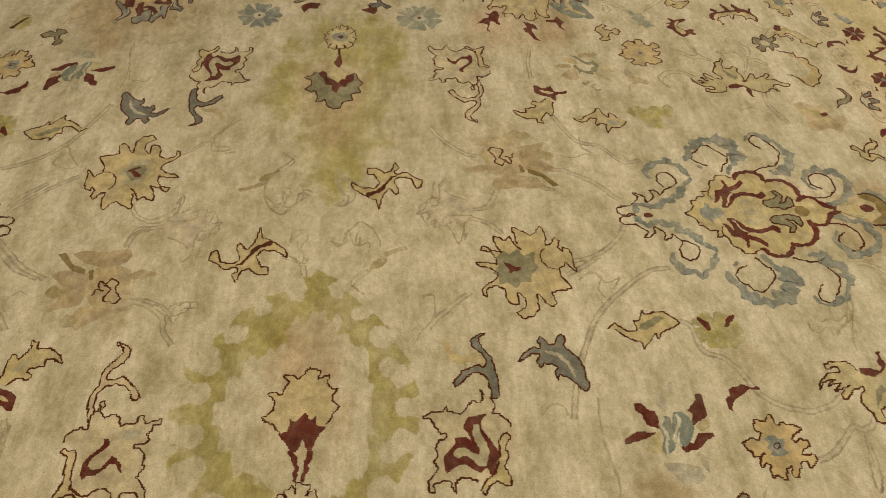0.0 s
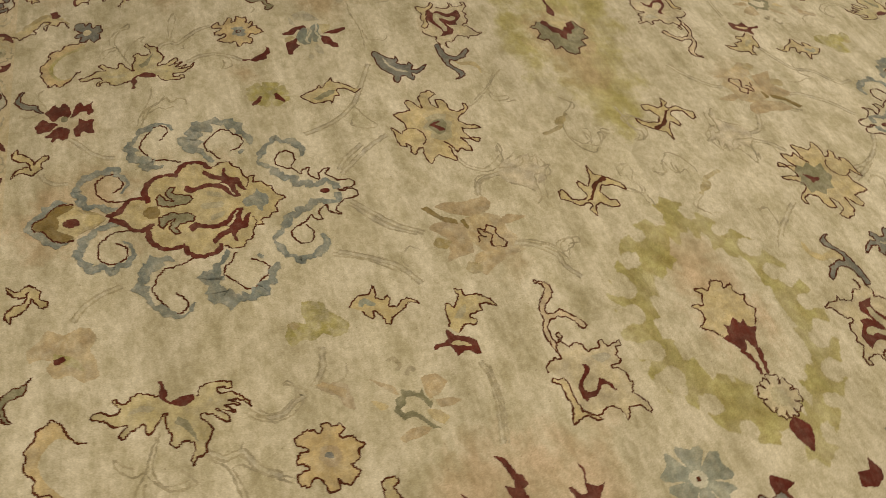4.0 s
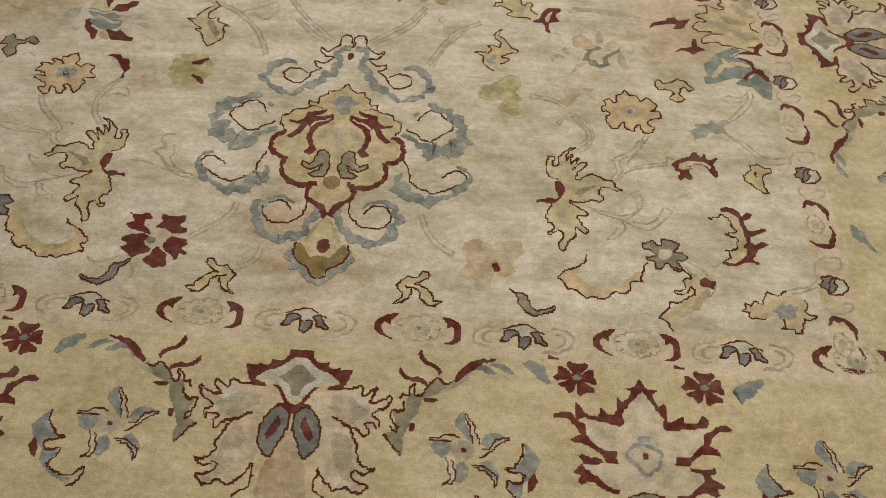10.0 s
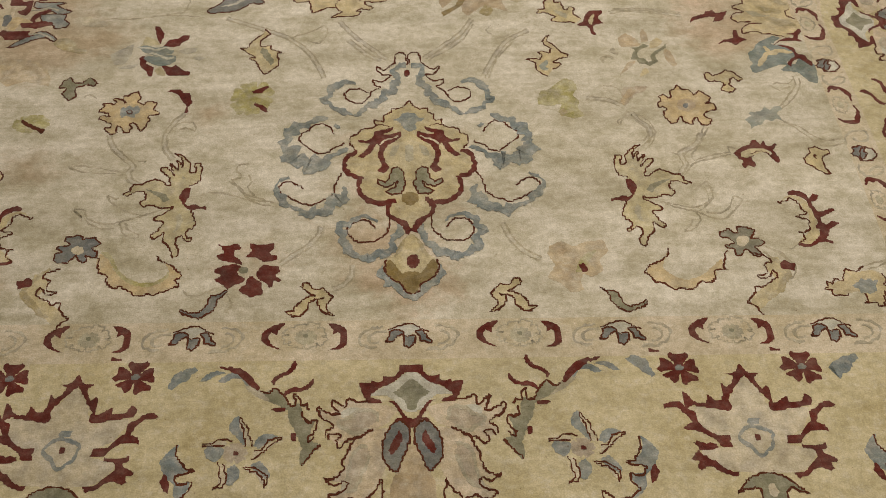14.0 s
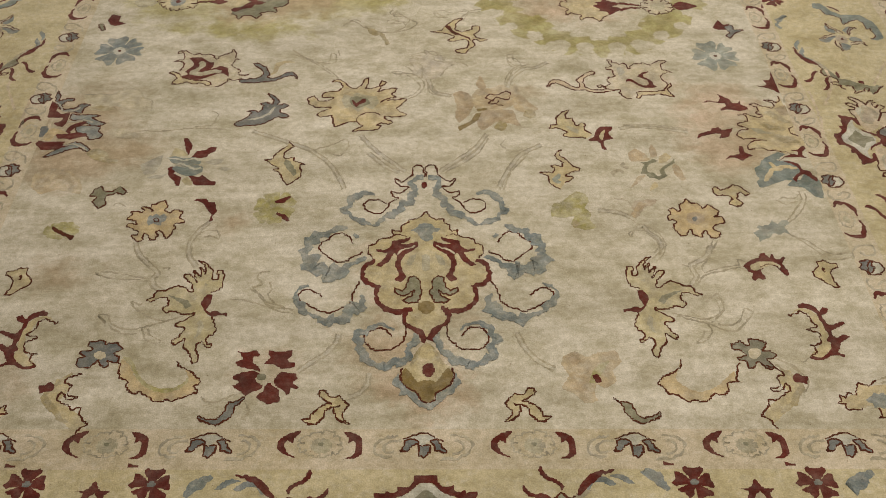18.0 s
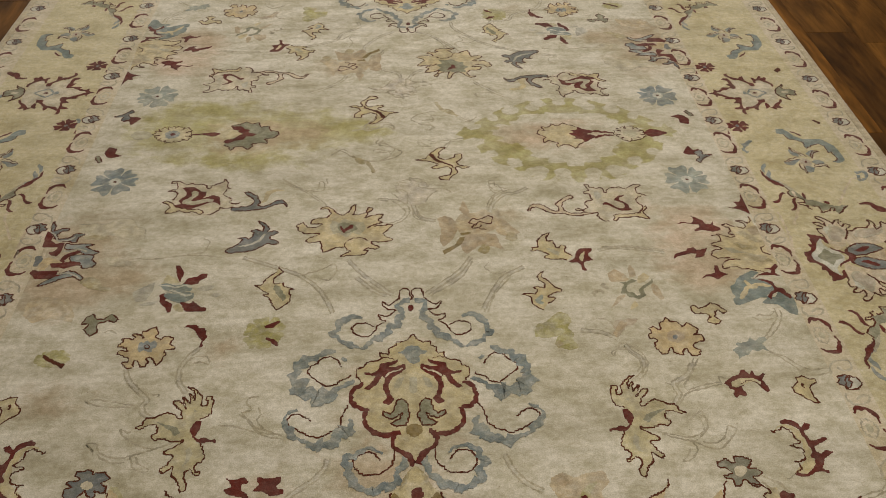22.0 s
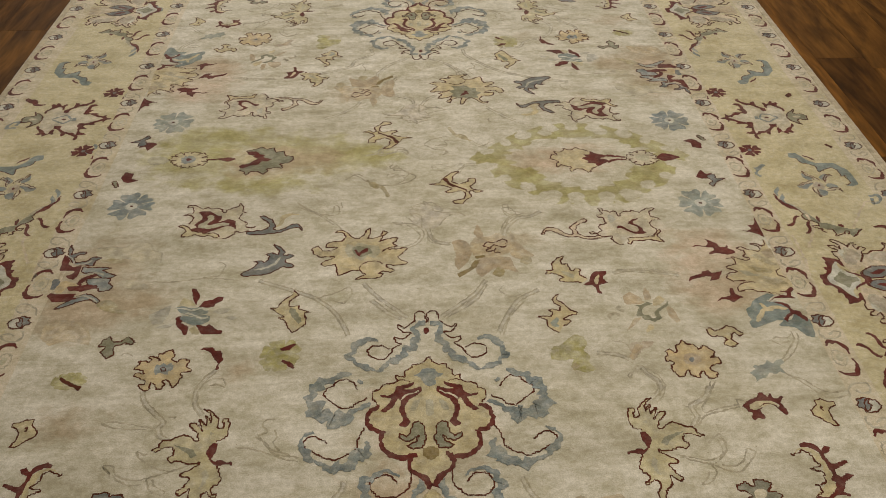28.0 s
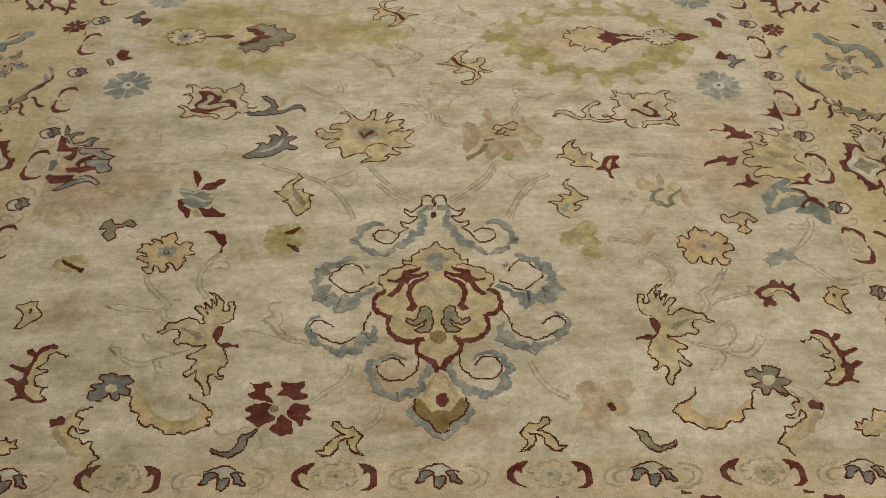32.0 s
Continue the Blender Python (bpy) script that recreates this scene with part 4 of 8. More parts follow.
SUNFLOWER = [
    ("open", "goldpale", [(5.7, 0.3), (7.6, 1.7), (9.9, 2.6), (8.6, 3.8), (9.6, 4.5), (10, 6.2), (8.6, 6), (6.8, 5.6), (5.2, 4.7), (6.1, 7.1), (7.5, 8.5), (5.9, 9.3), (5.5, 7.1), (3.6, 6.2), (1.8, 6), (2.6, 8.7), (2.5, 10.7), (1.3, 9.7), (0.8, 7.7), (-1, 6), (-2.6, 6.8), (-4.3, 9.3), (-6.2, 9.9), (-7.3, 8.9), (-5.1, 8.9), (-4.2, 6.9), (-5.3, 4.9), (-7.4, 5), (-9.2, 4.1), (-9.3, 2.6), (-6.2, 2.5), (-7.6, 1.1), (-10.2, 1.2), (-11.3, 3.1), (-12.9, 2.2), (-12.5, -0.1), (-10.5, -1.4), (-8.2, -1.4), (-6.5, -1.7), (-8.8, -3)]),
    ("open", "goldpale", [(-8.8, -3), (-10.2, -3.9), (-9.4, -5.3), (-7.2, -4.9), (-6.2, -4.5), (-6, -6.7), (-5.3, -9), (-3.3, -8.1), (-1.9, -7.1), (0.2, -7.1), (0.9, -8.2), (1.8, -8.7), (0.1, -10), (-0.9, -10.8), (1.3, -10.5), (4.2, -10.3), (5.6, -10.1), (6.3, -8.6), (4.9, -8.8), (6.3, -7.7), (8.3, -8.2), (9.4, -7.4), (7.3, -6.2), (7, -5), (9.2, -5.3), (11.5, -5.2), (12.8, -4.5), (11.2, -3.5), (10, -2.1), (11.8, 0.2), (12.7, 1.6), (10.7, 1.6), (7.6, 1.2)]),
    ("fill", "goldpale", [(-8.3, 0.2), (-2.5, 5.3), (5.2, 4.2), (9.2, 0.2), (7, -4.8), (1.1, -6.5), (-6.5, -4)]),
    ("line", "umber", [(0.2, -7.1), (0.4, -4.9), (2.2, -3.8), (4.7, -3.6), (6.2, -4.8)], 0.6),
]
ornament("sunflower", (-0.169, -0.444), SUNFLOWER + [
    ("fill", "palesage", [(-4.1, 1.1), (-3.7, 3.9), (-1.8, 2.9), (-0.6, 4.3), (2.2, 3.3), (5, 2.7), (5.4, -0.1), (3.9, -2.4), (2.1, -1.5), (0.3, -3.3), (-1.6, -1.4), (-3, -1.8)]),
    ("fill", "sage", [(-2.3, 2), (-0.6, 2.9), (2.6, 1.8), (3.2, -0.1), (0.3, -1.9), (-1.6, -0.4)]),
    ("fill", "maroon", [(-1.5, 1), (-1.1, 1.5), (-0.4, 0), (1.3, 1.9), (2.2, 1.8), (2, 0.4), (0.5, -0.5), (-0.3, -1.6), (-1, -0.4)]),
], "large pale gold wool sunflower with a maroon fleck")
knot_in("sunflower", SUNFLOWER + [
    ("fill", "sage", [(3.2, 6.4), (5.8, 4.5), (4.7, 3.1), (6.2, 1.1), (4.1, 0.1), (5.3, -2.5), (2.7, -2), (0.6, -2.8), (-1.4, -1), (-3.4, -0.7), (-3.3, 1.3), (-5.1, 2.6), (-3.4, 4.2), (-3.9, 6), (-1.7, 6), (-0.6, 7.2), (1.2, 5.8)]),
    ("fill", "maroon", [(2.4, 4.8), (1.9, 3.4), (1, 2.5), (0.9, 0.9), (-0.2, 1.4), (-0.3, 2.7), (-0.9, 3.6), (0.6, 3.8)]),
], [pose(0.169, 0.444, 0, 0, 0, 180)], "large gold wool sunflower with a grey-green heart")
ornament("ghost_flower", (0.188, -0.442), [
    ("fill", "blushtan", [(-9.6, -8), (-10.6, -5.9), (-10.1, -1), (-10.9, 3.6), (-8.9, 4.7), (-7, 3.8), (-5.2, 0.1), (-6.3, -3.1), (-7.1, -5.1)]),
    ("fill", "blushtan", [(-4.9, -9.4), (-5.4, -5.8), (-3.1, -2.7), (0, -2.8), (4.4, -3.3), (5.1, -6.5), (6.1, -9.6), (3.1, -8.3), (-0.2, -7.8), (-3.7, -11)]),
    ("fill", "tansoft", [(5.2, -3.3), (4.3, -0.2), (4.7, 4.4), (5.6, 8), (6.9, 3.8), (8.9, -0.2), (11, -2.8), (8.2, -4.3)]),
    ("fill", "tansoft", [(-5, -2.8), (-6.1, 2.2), (-4.4, 5.5), (-0.5, 5.7), (1.8, 7.3), (4.7, 5), (4.5, -1.2), (0.7, -3.2)]),
    ("fill", "olivebrown", [(-9.7, -11.1), (-9.9, -9.5), (-6.7, -7.3), (-5.3, -4.4), (-3.9, -4.3), (-4.8, -6.9), (-7.1, -9.1)]),
    ("fill", "olivebrown", [(-4.7, -3.6), (-5, -2.5), (-2.3, -2.3), (-2.3, -3)]),
    ("fill", "olivetan", [(0.9, -11.2), (-1, -10), (0.7, -7.2), (2.5, -8.5), (2.1, -10.3)]),
    ("fill", "olivetan", [(8.7, -6.4), (6.7, -5.4), (7.9, -2.7), (9.9, -3.3), (10, -5.3)]),
    ("fill", "blushtan", [(-3.2, 4.9), (-4.8, 7.2), (-3.4, 11.2), (-2.4, 8.2), (-2, 6)]),
    ("line", "umber", [(2.3, -1.2), (0.4, -0.8), (0.9, 0.8), (-0.3, -0.8), (-1.8, -0.6), (-1.1, 0.9), (-2.6, 1.8), (-1.4, 3), (0.9, 3.1), (3.2, 4.7), (4.1, 3.7), (3.4, 1.3), (2.8, 0.9), (0.4, 2), (-0.7, 0.5)], 0.75),
], "faded tan wool blossom with a small dark sprig", twin=True)
ornament("bract", (0.384, 0.293), [
    ("fill", "gold", [(-4.2, -2.7), (-1.2, -2.6), (0.7, -1.1), (-0.1, 1.3), (-0.7, 3.2), (1.1, 4.5), (2.7, 3.9), (1.8, 1.5), (2, -1.3), (0.2, -2.9), (-2.2, -3.5)]),
], "faded gold wool bract beside a slate sprig")
ornament("scroll_leaf", (0.104, -0.15), [
    ("edged", "gold", [(-7.9, 2), (-5, 2.6), (-3.2, 5.5), (-0.9, 7.8), (1.2, 8.4), (-0.6, 6), (-1.1, 3), (0.9, 1.8), (3.7, 3.2), (4.1, 4.7), (5.8, 4.7), (5.7, 2.3), (4.2, 0.6), (5, -1.1), (8, -1.8), (5.7, -2.9), (4.9, -1.7), (3.7, -2.3), (4.3, -4.5), (2.2, -6.7), (1.4, -8.3), (-0.9, -7.7), (-1.1, -6.6), (1.9, -5.6), (2.7, -2.8), (1.1, -1.6), (-0.3, -2.2), (-2.3, -2.7), (-3.3, -2.1), (-1.2, -0.4), (-2.9, 0.8), (-5.1, 1.4)]),
    ("band", "umber", [(-3.1, 4.9), (-2.6, 2.8), (-1.3, 1.3), (0.8, 0.1), (2.6, -1.1), (3.2, -2.2)], (1.3, 1.2, 1.0, 0.9, 0.7, 0.4)),
], "gold wool S-shaped leaf with a dark vein", twin=True)
ornament("serrated_leaf", (0.408, 0.466), [
    ("edged", "slate", [(-0.5, -6.4), (-2.3, -5.3), (-3.6, -3.4), (-3.5, -1.6), (-5.2, -2.1), (-6.3, -1.5), (-5.4, -0.7), (-4.3, -0.1), (-4.3, 1.2), (-5.9, 1.7), (-6.7, 2.7), (-5.6, 3.4), (-3.7, 2.9), (-2.2, 4.3), (-0.6, 5.4), (1.8, 6.1), (4.4, 6.3), (6.2, 6.4), (6.7, 5.3), (5.6, 4.4), (4.1, 3.3), (3.5, 2.3), (2.9, 1.1), (4.1, 0.7), (2.4, 0.3), (1.1, 1.1), (0.5, -0.1), (0.2, -1.6), (1.1, -2.2), (-0.4, -2.9), (-1.9, -2), (-2, -3.8), (-1, -5.3)]),
    ("band", "palegrey", [(-2.7, -0.8), (-1.8, 1.2), (-0.1, 2.8), (1.2, 3.7), (3.6, 4)], (0.5, 0.9, 0.7, 0.8, 0.4)),
], "slate blue serrated wool leaf", twin=True)
ornament("dragon_flower", (0.506, 0.292), [
    ("open", "sand", [(-2.8, 3.7), (-4.1, 2.8), (-3.6, 3.4), (-2.1, 3.3), (-1.1, 2.5), (-1.7, 1.5), (-0.7, 0.4), (0.4, -0.3), (1.1, -1.1), (0.6, -2.7), (0.3, -3.5), (-0.9, -3.6), (0.3, -4.3), (0.5, -5.4), (0.7, -7), (1.6, -8), (1.9, -6.7), (3.1, -6.1), (4.3, -5.5), (5, -5), (5, -3.8), (6, -4), (6.4, -5.2), (7.9, -6.1), (9.3, -5.6), (10.6, -6.4), (11.9, -5.7), (13.2, -6.8), (14.6, -7.6), (16.4, -7.5), (16.4, -6.3), (14.9, -6.8), (14.5, -5.4), (14.4, -3.8), (15.4, -3.5), (16.8, -2.8), (14.8, -2.9), (13.8, -1.4), (14.1, 0.1), (14.8, 1.2)]),
    ("fill", "sand", [(-2.8, 3.7), (-2.3, 4.7), (-0.5, 5.4), (1.4, 4.8), (1.7, 6.5), (2.9, 7.8), (4.8, 7.7), (9.1, 6), (14.5, 3.5), (14.8, 1.2), (12.1, -2.3), (1.9, -1.2)]),
    ("line", "umber", [(-2.3, 4.7), (-0.5, 5.5), (1.4, 4.9), (1.7, 6.5), (2.9, 7.8), (4.3, 8)], 0.75),
    ("edged", "gold", [(5.2, 7.2), (6.4, 7.6), (8, 6.5), (10.2, 6.9), (12, 6.1), (14.2, 6.8), (15.8, 6.9), (15.4, 5.8), (14.7, 4.4), (15.7, 2.9), (17.3, 2.2), (16.3, 1.5), (14.4, 2.7), (13.6, 3.7), (11.9, 4.7), (9.7, 5.3), (7.5, 5.3), (5.9, 6.1)]),
    ("fill", "maroon", [(1.7, 0.2), (1.5, 2), (1, 3.9), (2.6, 2.6), (4.1, 2.5), (6, 3.6), (7.9, 4.7), (9.5, 5.5), (11.5, 4.5), (13.4, 4.5), (13.4, 3.3), (12.1, 2.9), (13, 1.6), (12.2, 0.3), (11.2, -1.1), (11.6, -2.5), (12.2, -3.3), (13, -4.4), (10.9, -4.6), (9.6, -4.6), (8.3, -3.5), (7.2, -2.4), (6, -2.4), (5.9, -0.3), (7.1, 0.6), (5.2, 0), (4, -0.9)]),
    ("fill", "palesage", [(3.4, 1.1), (3.4, 2), (5.5, 2.4), (7.4, 3.3), (9.4, 3.5), (11.8, 2.7), (11.8, 1.5), (10.4, 0.4), (9.6, -0.8), (10, -2), (9.4, -3), (8.3, -2.5), (7.9, -0.8), (8.9, 0.3), (9.6, 1.6), (8.5, 1.9), (6.8, 1.1), (5.2, 0.8)]),
    ("edged", "slate", [(-2, 4.9), (-4, 4.9), (-6.3, 4.5), (-7.9, 3.1), (-7.7, 1.3), (-6, -0.3), (-4.7, -1.7), (-5.8, -2), (-8.1, -0.4), (-9.1, 1.2), (-9.8, 2.9), (-9, 4), (-10.5, 4.8), (-12.4, 3.9), (-13.8, 2.4), (-15.5, 1.9), (-16.6, 2.9), (-17.1, 4), (-17.3, 5.2), (-16.3, 3.7), (-15.2, 3.4), (-13.2, 4.4), (-11.5, 5.6), (-9.1, 6.1), (-6.5, 6.4), (-4, 6.6), (-2.1, 6.2)]),
    ("fill", "goldpale", [(-15.9, -2.3), (-13.5, -2.9), (-10.8, -2), (-10.6, 1.3), (-9.8, 3.4), (-11.5, 2.2), (-12, -0.3), (-13.2, -1.9)]),
], "cream and maroon wool dragon flower with a slate tail", twin=True)
ornament("bird_leaf", (0.334, 0.664), [
    ("open", "gold", [(-0.4, -7.5), (-1.5, -5.7), (0, -4.2), (0.6, -2.9), (0.1, -1.4), (-2.2, -1.9), (-1.9, -0.8), (-3.9, 0.1), (-5, 0.8), (-3.6, 0.8), (-4.2, 3), (-4.3, 4.7), (-2.8, 6.2), (-1.3, 7.6), (0.1, 5.5), (1.1, 3.4), (2.6, 2.2), (1.1, 2.1), (2.7, 0.8), (5, -1.1), (3.2, -1.2), (2.6, -3.1), (1.1, -4.8), (0, -6)]),
    ("band", "sage", [(0, -0.2), (-1.5, 1.5), (-3, 4.4)], (1.4, 1.6, 0.8)),
], "small gold wool leaf with barbed edge", twin=True)
ornament("ring_flower", (0.608, -0.013), [
    ("open", "goldpale", [(-6.3, -3.6), (-8.2, -4.8), (-8.8, -6.3), (-9.7, -7.1), (-10.6, -5.6), (-11.8, -4.9), (-13.8, -5.3), (-14.8, -6.5), (-15.3, -5.4), (-14.7, -3.7), (-16.3, -3.3), (-17.4, -2.6), (-18.7, -3.7), (-19.1, -2.3), (-17.9, -0.9), (-19.4, 0.3), (-20.4, 1.1), (-20.2, 2.2), (-19.4, 3.3), (-17.7, 2.7), (-18.3, 3.7), (-18.7, 5), (-16.6, 4.7), (-15.3, 5.8), (-15.7, 6.7), (-13.9, 5.6), (-12.9, 5.9), (-11.5, 7.1), (-10.2, 6), (-8.8, 5.4), (-7.9, 4.6)]),
    ("fill", "maroon", [(-6.3, -3.8), (-6.7, -2.2), (-8.4, -1.9), (-9.4, -2), (-8.6, -0.9), (-9.9, 0.2), (-10.7, 1), (-8.9, 1.7), (-9.9, 3), (-7.9, 3), (-7.4, 4.7), (-5.8, 3.5), (-4, 2.8), (-2.4, 2.1), (-3.6, 1.2), (-5.1, 0.7), (-3.4, 0.2), (-2.5, -0.5), (-3.1, -1.6), (-4.7, -2.7)]),
    ("band", "maroon", [(-2.8, -1.3), (-0.4, -0.4), (3.1, -0.2)], (1.2, 0.8, 0.7)),
    ("band", "maroon", [(-2.7, 2.4), (-0.1, 1.6), (3.1, 1.1)], (1.2, 0.8, 0.7)),
    ("rosette", "sand", [(8.5, 0.5), (13.5, 0.4), (7.6, -3.5)], (9, 0.42)),
    ("outline_rosette", "umber", [(8.5, 0.5), (13.7, 0.4), (7.5, -3.8)], (9, 0.42, 0.7)),
    ("rosette", "palesage", [(8.5, 0.5), (10.7, 0.5), (8.1, -1.4)], (6, 0.35)),
    ("fill", "maroon", [(12.9, 0.8), (15.2, 3), (17.6, 2.3), (20.4, 0.6), (16.7, -1.2), (14.2, -1.2)]),
], "pale gold wool flower with maroon buds inside an olive ring")
PALMETTE = [
    ("fill", "creamtan", [(2.4, 4), (6.2, 5), (11.1, 5.6), (12.2, 4.5), (13.6, 5.3), (14, 3.7), (16.1, 4.1), (15.9, 3), (13.5, 1.1), (14.6, -0.4), (12.9, -2.2), (10.5, -1.4), (7.2, -0.1), (4.3, 1.2)]),
    ("fill", "creamtan", [(3.4, 0.4), (6.7, 0.1), (9.6, -1.3), (11.1, -4.1), (11.6, -6.8), (13.6, -8.3), (11.2, -9.1), (13.4, -11), (12.4, -12.3), (10.1, -11.7), (8.1, -12), (5.5, -9), (4.4, -6)]),
    ("fill", "cream", [(8.2, 3.9), (10.7, 4.5), (12.4, 3.5), (12, 2.4), (10.1, 3.4)]),
    ("fill", "pinktan", [(6, 1.8), (6.4, 3.4), (7.6, 4.1), (9.3, 3.7), (10.4, 2.6), (11.9, 2.3), (12.8, 2.1), (12.2, 0.9), (10.6, 0), (9.1, -0.4), (7.5, 0.7)]),
    ("fill", "pinktan", [(7.5, -2.8), (8.6, -2.7), (10.1, -4.1), (10.5, -6), (10.9, -8.3), (11.6, -10.2), (10.1, -10.1), (9.1, -9), (8.1, -6.7), (7.3, -4.4)]),
    ("fill", "tan", [(-0.1, -2.2), (1.8, -5.9), (3.5, -8.8), (4, -13.7), (0.2, -13.7)]),
    ("fill", "cream", [(0, 10.6), (0.7, 10.8), (1.6, 10.3), (2.6, 9.2), (5.2, 7.9), (7.3, 6.7), (7.3, 6.3), (5.6, 6.5), (4.1, 6.3), (3.1, 5.3), (1.7, 3.7), (0.6, 3), (0, 2)]),
    ("fill", "sage", [(0, 9.6), (1, 8.9), (2.2, 7.6), (3.3, 6.9), (2.1, 6), (1.2, 5.4), (0.8, 3.8), (0, 3.4)]),
    ("fill", "maroon", [(0, 11.7), (0.7, 12.3), (2.1, 12.2), (2.2, 11), (3, 10.1), (3.8, 9.9), (5.1, 10.3), (4.9, 9.4), (5.9, 9), (7, 9.3), (7.2, 8.8), (9.1, 9.1), (8.9, 7.6), (8.5, 6.6), (7.6, 5.1), (5.2, 5), (5.4, 5.6), (7.3, 6.2), (7.1, 6.7), (5.2, 8.1), (3.7, 8.6), (2.6, 9.3), (1.6, 10.4), (0.7, 10.8), (0, 10.6)]),
    ("fill", "maroon", [(4, 5.4), (3.1, 4.8), (2.3, 3.3), (1.7, 2.3), (2.8, 2.1), (3.2, 1.5), (1.7, 1.7), (0.9, 0.7), (0, 0.2), (0, 1.6), (1, 2.5), (1.9, 3.9), (2.9, 5.3)]),
    ("edged", "slate", [(2.1, 1.7), (3.2, 1.3), (4.3, -0.2), (5, -1.8), (5.1, -4.3), (4.5, -5.8), (3, -7.4), (2.5, -7.2), (1.9, -5.7), (1.1, -3.7), (0.3, -1.8), (0.5, 0.2), (1.3, 1.3)]),
    ("fill", "maroon", [(2.3, 0.1), (2.6, -0.9), (3.3, -1.9), (4, -3.5), (3.6, -4.4), (2.7, -3.6), (1.6, -1.8), (1.8, -0.9)]),
    ("line", "sagefaint", [(6, 1.8), (6.4, 3.4), (7.6, 4.1), (9.3, 3.7), (10.4, 2.6), (11.9, 2.3), (12.8, 2.1), (12.2, 0.9), (10.6, 0), (9.1, -0.4), (7.5, 0.7)], 0.6),
    ("line", "sagefaint", [(7.5, -2.8), (8.6, -2.7), (10.1, -4.1), (10.5, -6), (10.9, -8.3), (11.6, -10.2), (10.1, -10.1), (9.1, -9), (8.1, -6.7), (7.3, -4.4)], 0.6),
    ("line", "umber", [(7.4, 5.3), (9.3, 5.4), (10.9, 6), (11.5, 5.6), (11.3, 4.5), (11.8, 4.3), (12.8, 5.4), (13.7, 5.9), (13.7, 4.9), (13, 3.9), (12.4, 3.3), (14, 3.3), (14.9, 3.9), (15.8, 4.6), (16.3, 4.3), (16.1, 3.2), (14.9, 2.2), (13.3, 1), (14.6, 0.2), (14.8, -1)], 0.85),
    ("line", "umber", [(6.6, 0.4), (7.8, -0.3), (8.9, -1.1), (10.2, -1.2), (11.5, -1.8), (12.1, -2.7), (12.7, -3), (12.9, -1.4), (12, -0.6), (13.4, -0.3), (14.1, -0.4), (14.2, -1.4)], 0.85),
    ("line", "umber", [(9.6, -1.1), (10.4, -2.7), (11.1, -3.9), (11.5, -5.3), (11.6, -6.8), (12.4, -7.8), (13.6, -8.2), (14.7, -8.2), (14, -8.8), (12.7, -9.3), (11.4, -8.7), (10.8, -9.1), (11.4, -10.2), (12.7, -10.8), (13.8, -11), (13.4, -11.7), (12.4, -12.5), (11.3, -12.1), (10.3, -11.4), (9.5, -11.9), (8.2, -12.2), (7.3, -11.4), (6.6, -10.5), (5.9, -9.8), (5.3, -8.7), (5, -10.7), (5.2, -12.3), (6.8, -13.3), (7.5, -13.8)], 0.85),
]
WREATH = [
    ("fill", "sage", [(26.7, 7.9), (25.5, 7.6), (23.8, 8.4), (22.5, 7.1), (21.5, 5.5), (20.7, 5.1), (19.8, 5.5), (19.2, 5), (18.9, 3.8), (18.7, 2.3), (17.5, 1.8), (16.4, 2.2), (17.1, 1), (17.4, -0.3), (17, -1.6), (15.6, -2.1), (16.3, -3), (17.2, -4), (17.9, -5.3), (18.6, -5.9), (19, -4.3), (18.6, -2.9), (19.4, -0.9), (20.1, 0.7), (21.1, 2.2), (21.4, 4.1), (22.4, 4.8), (24.4, 5.7)]),
    ("fill", "sagefaint", [(29.6, 9.1), (28, 9), (26.3, 7.9), (24.4, 5.7), (26.9, 6.8)]),
    ("fill", "bluegrey", [(34.2, 10), (32.6, 11.3), (31.1, 11.8), (29.6, 11.2), (28.3, 9.5), (29, 8.9), (30, 10.4), (31.5, 10.6), (32.6, 9.8)]),
    ("fill", "bluegrey", [(37.3, 10.2), (35.9, 11.6), (34.4, 12.1), (32.8, 11.6), (34.7, 11.1), (36.1, 10.1)]),
    ("band", "maroon", [(34, 12.5), (31.9, 12.3), (29.6, 11), (27.7, 9.2), (26.7, 8.2)], (0.4, 0.8, 1.3, 1.5, 0.7)),
    ("line", "umber", [(26.5, 8.1), (25.3, 7.4), (23.8, 8.6), (22.5, 7.1), (21.5, 5.5), (20.9, 5), (20.1, 5.1), (20.4, 7.1), (19.5, 6.5), (19.2, 5), (18.2, 5.3), (17.7, 4.3)], 0.85),
    ("line", "umber", [(18.7, 3.8), (18.5, 2.3), (17.5, 1.8), (16.3, 2.4), (16.5, 0.8), (17, -0.2), (17.8, -0.8), (17.7, -1.9), (16.6, -1)], 0.85),
    ("line", "umber", [(18.6, -5.8), (17.6, -4.5), (16.5, -3.4), (15.4, -2.1)], 0.85),
    ("fill", "maroon", [(24.7, 9.7), (24.1, 10.6), (23.2, 11.2), (22, 11.6), (21.3, 12.6), (21, 13.7), (20.4, 13.5), (20.4, 12.2), (21.6, 11.1), (23, 10.5), (23.9, 9.7), (24.2, 9)]),
    ("fill", "maroon", [(22.3, 6.8), (22, 7.9), (20.7, 8.5), (19.2, 8.4), (18.2, 9), (17.3, 10.2), (17.1, 9.2), (18, 8.1), (19.3, 7.7), (21, 7.5)]),
    ("fill", "maroon", [(24.3, 4.4), (23.6, 4.8), (21.7, 4.7), (21.9, 4.1), (23.3, 3.9)]),
    ("fill", "maroon", [(20.7, -0.2), (20.2, 0.1), (19.7, -0.1), (19.6, -1.4), (20.5, -1.4)]),
]
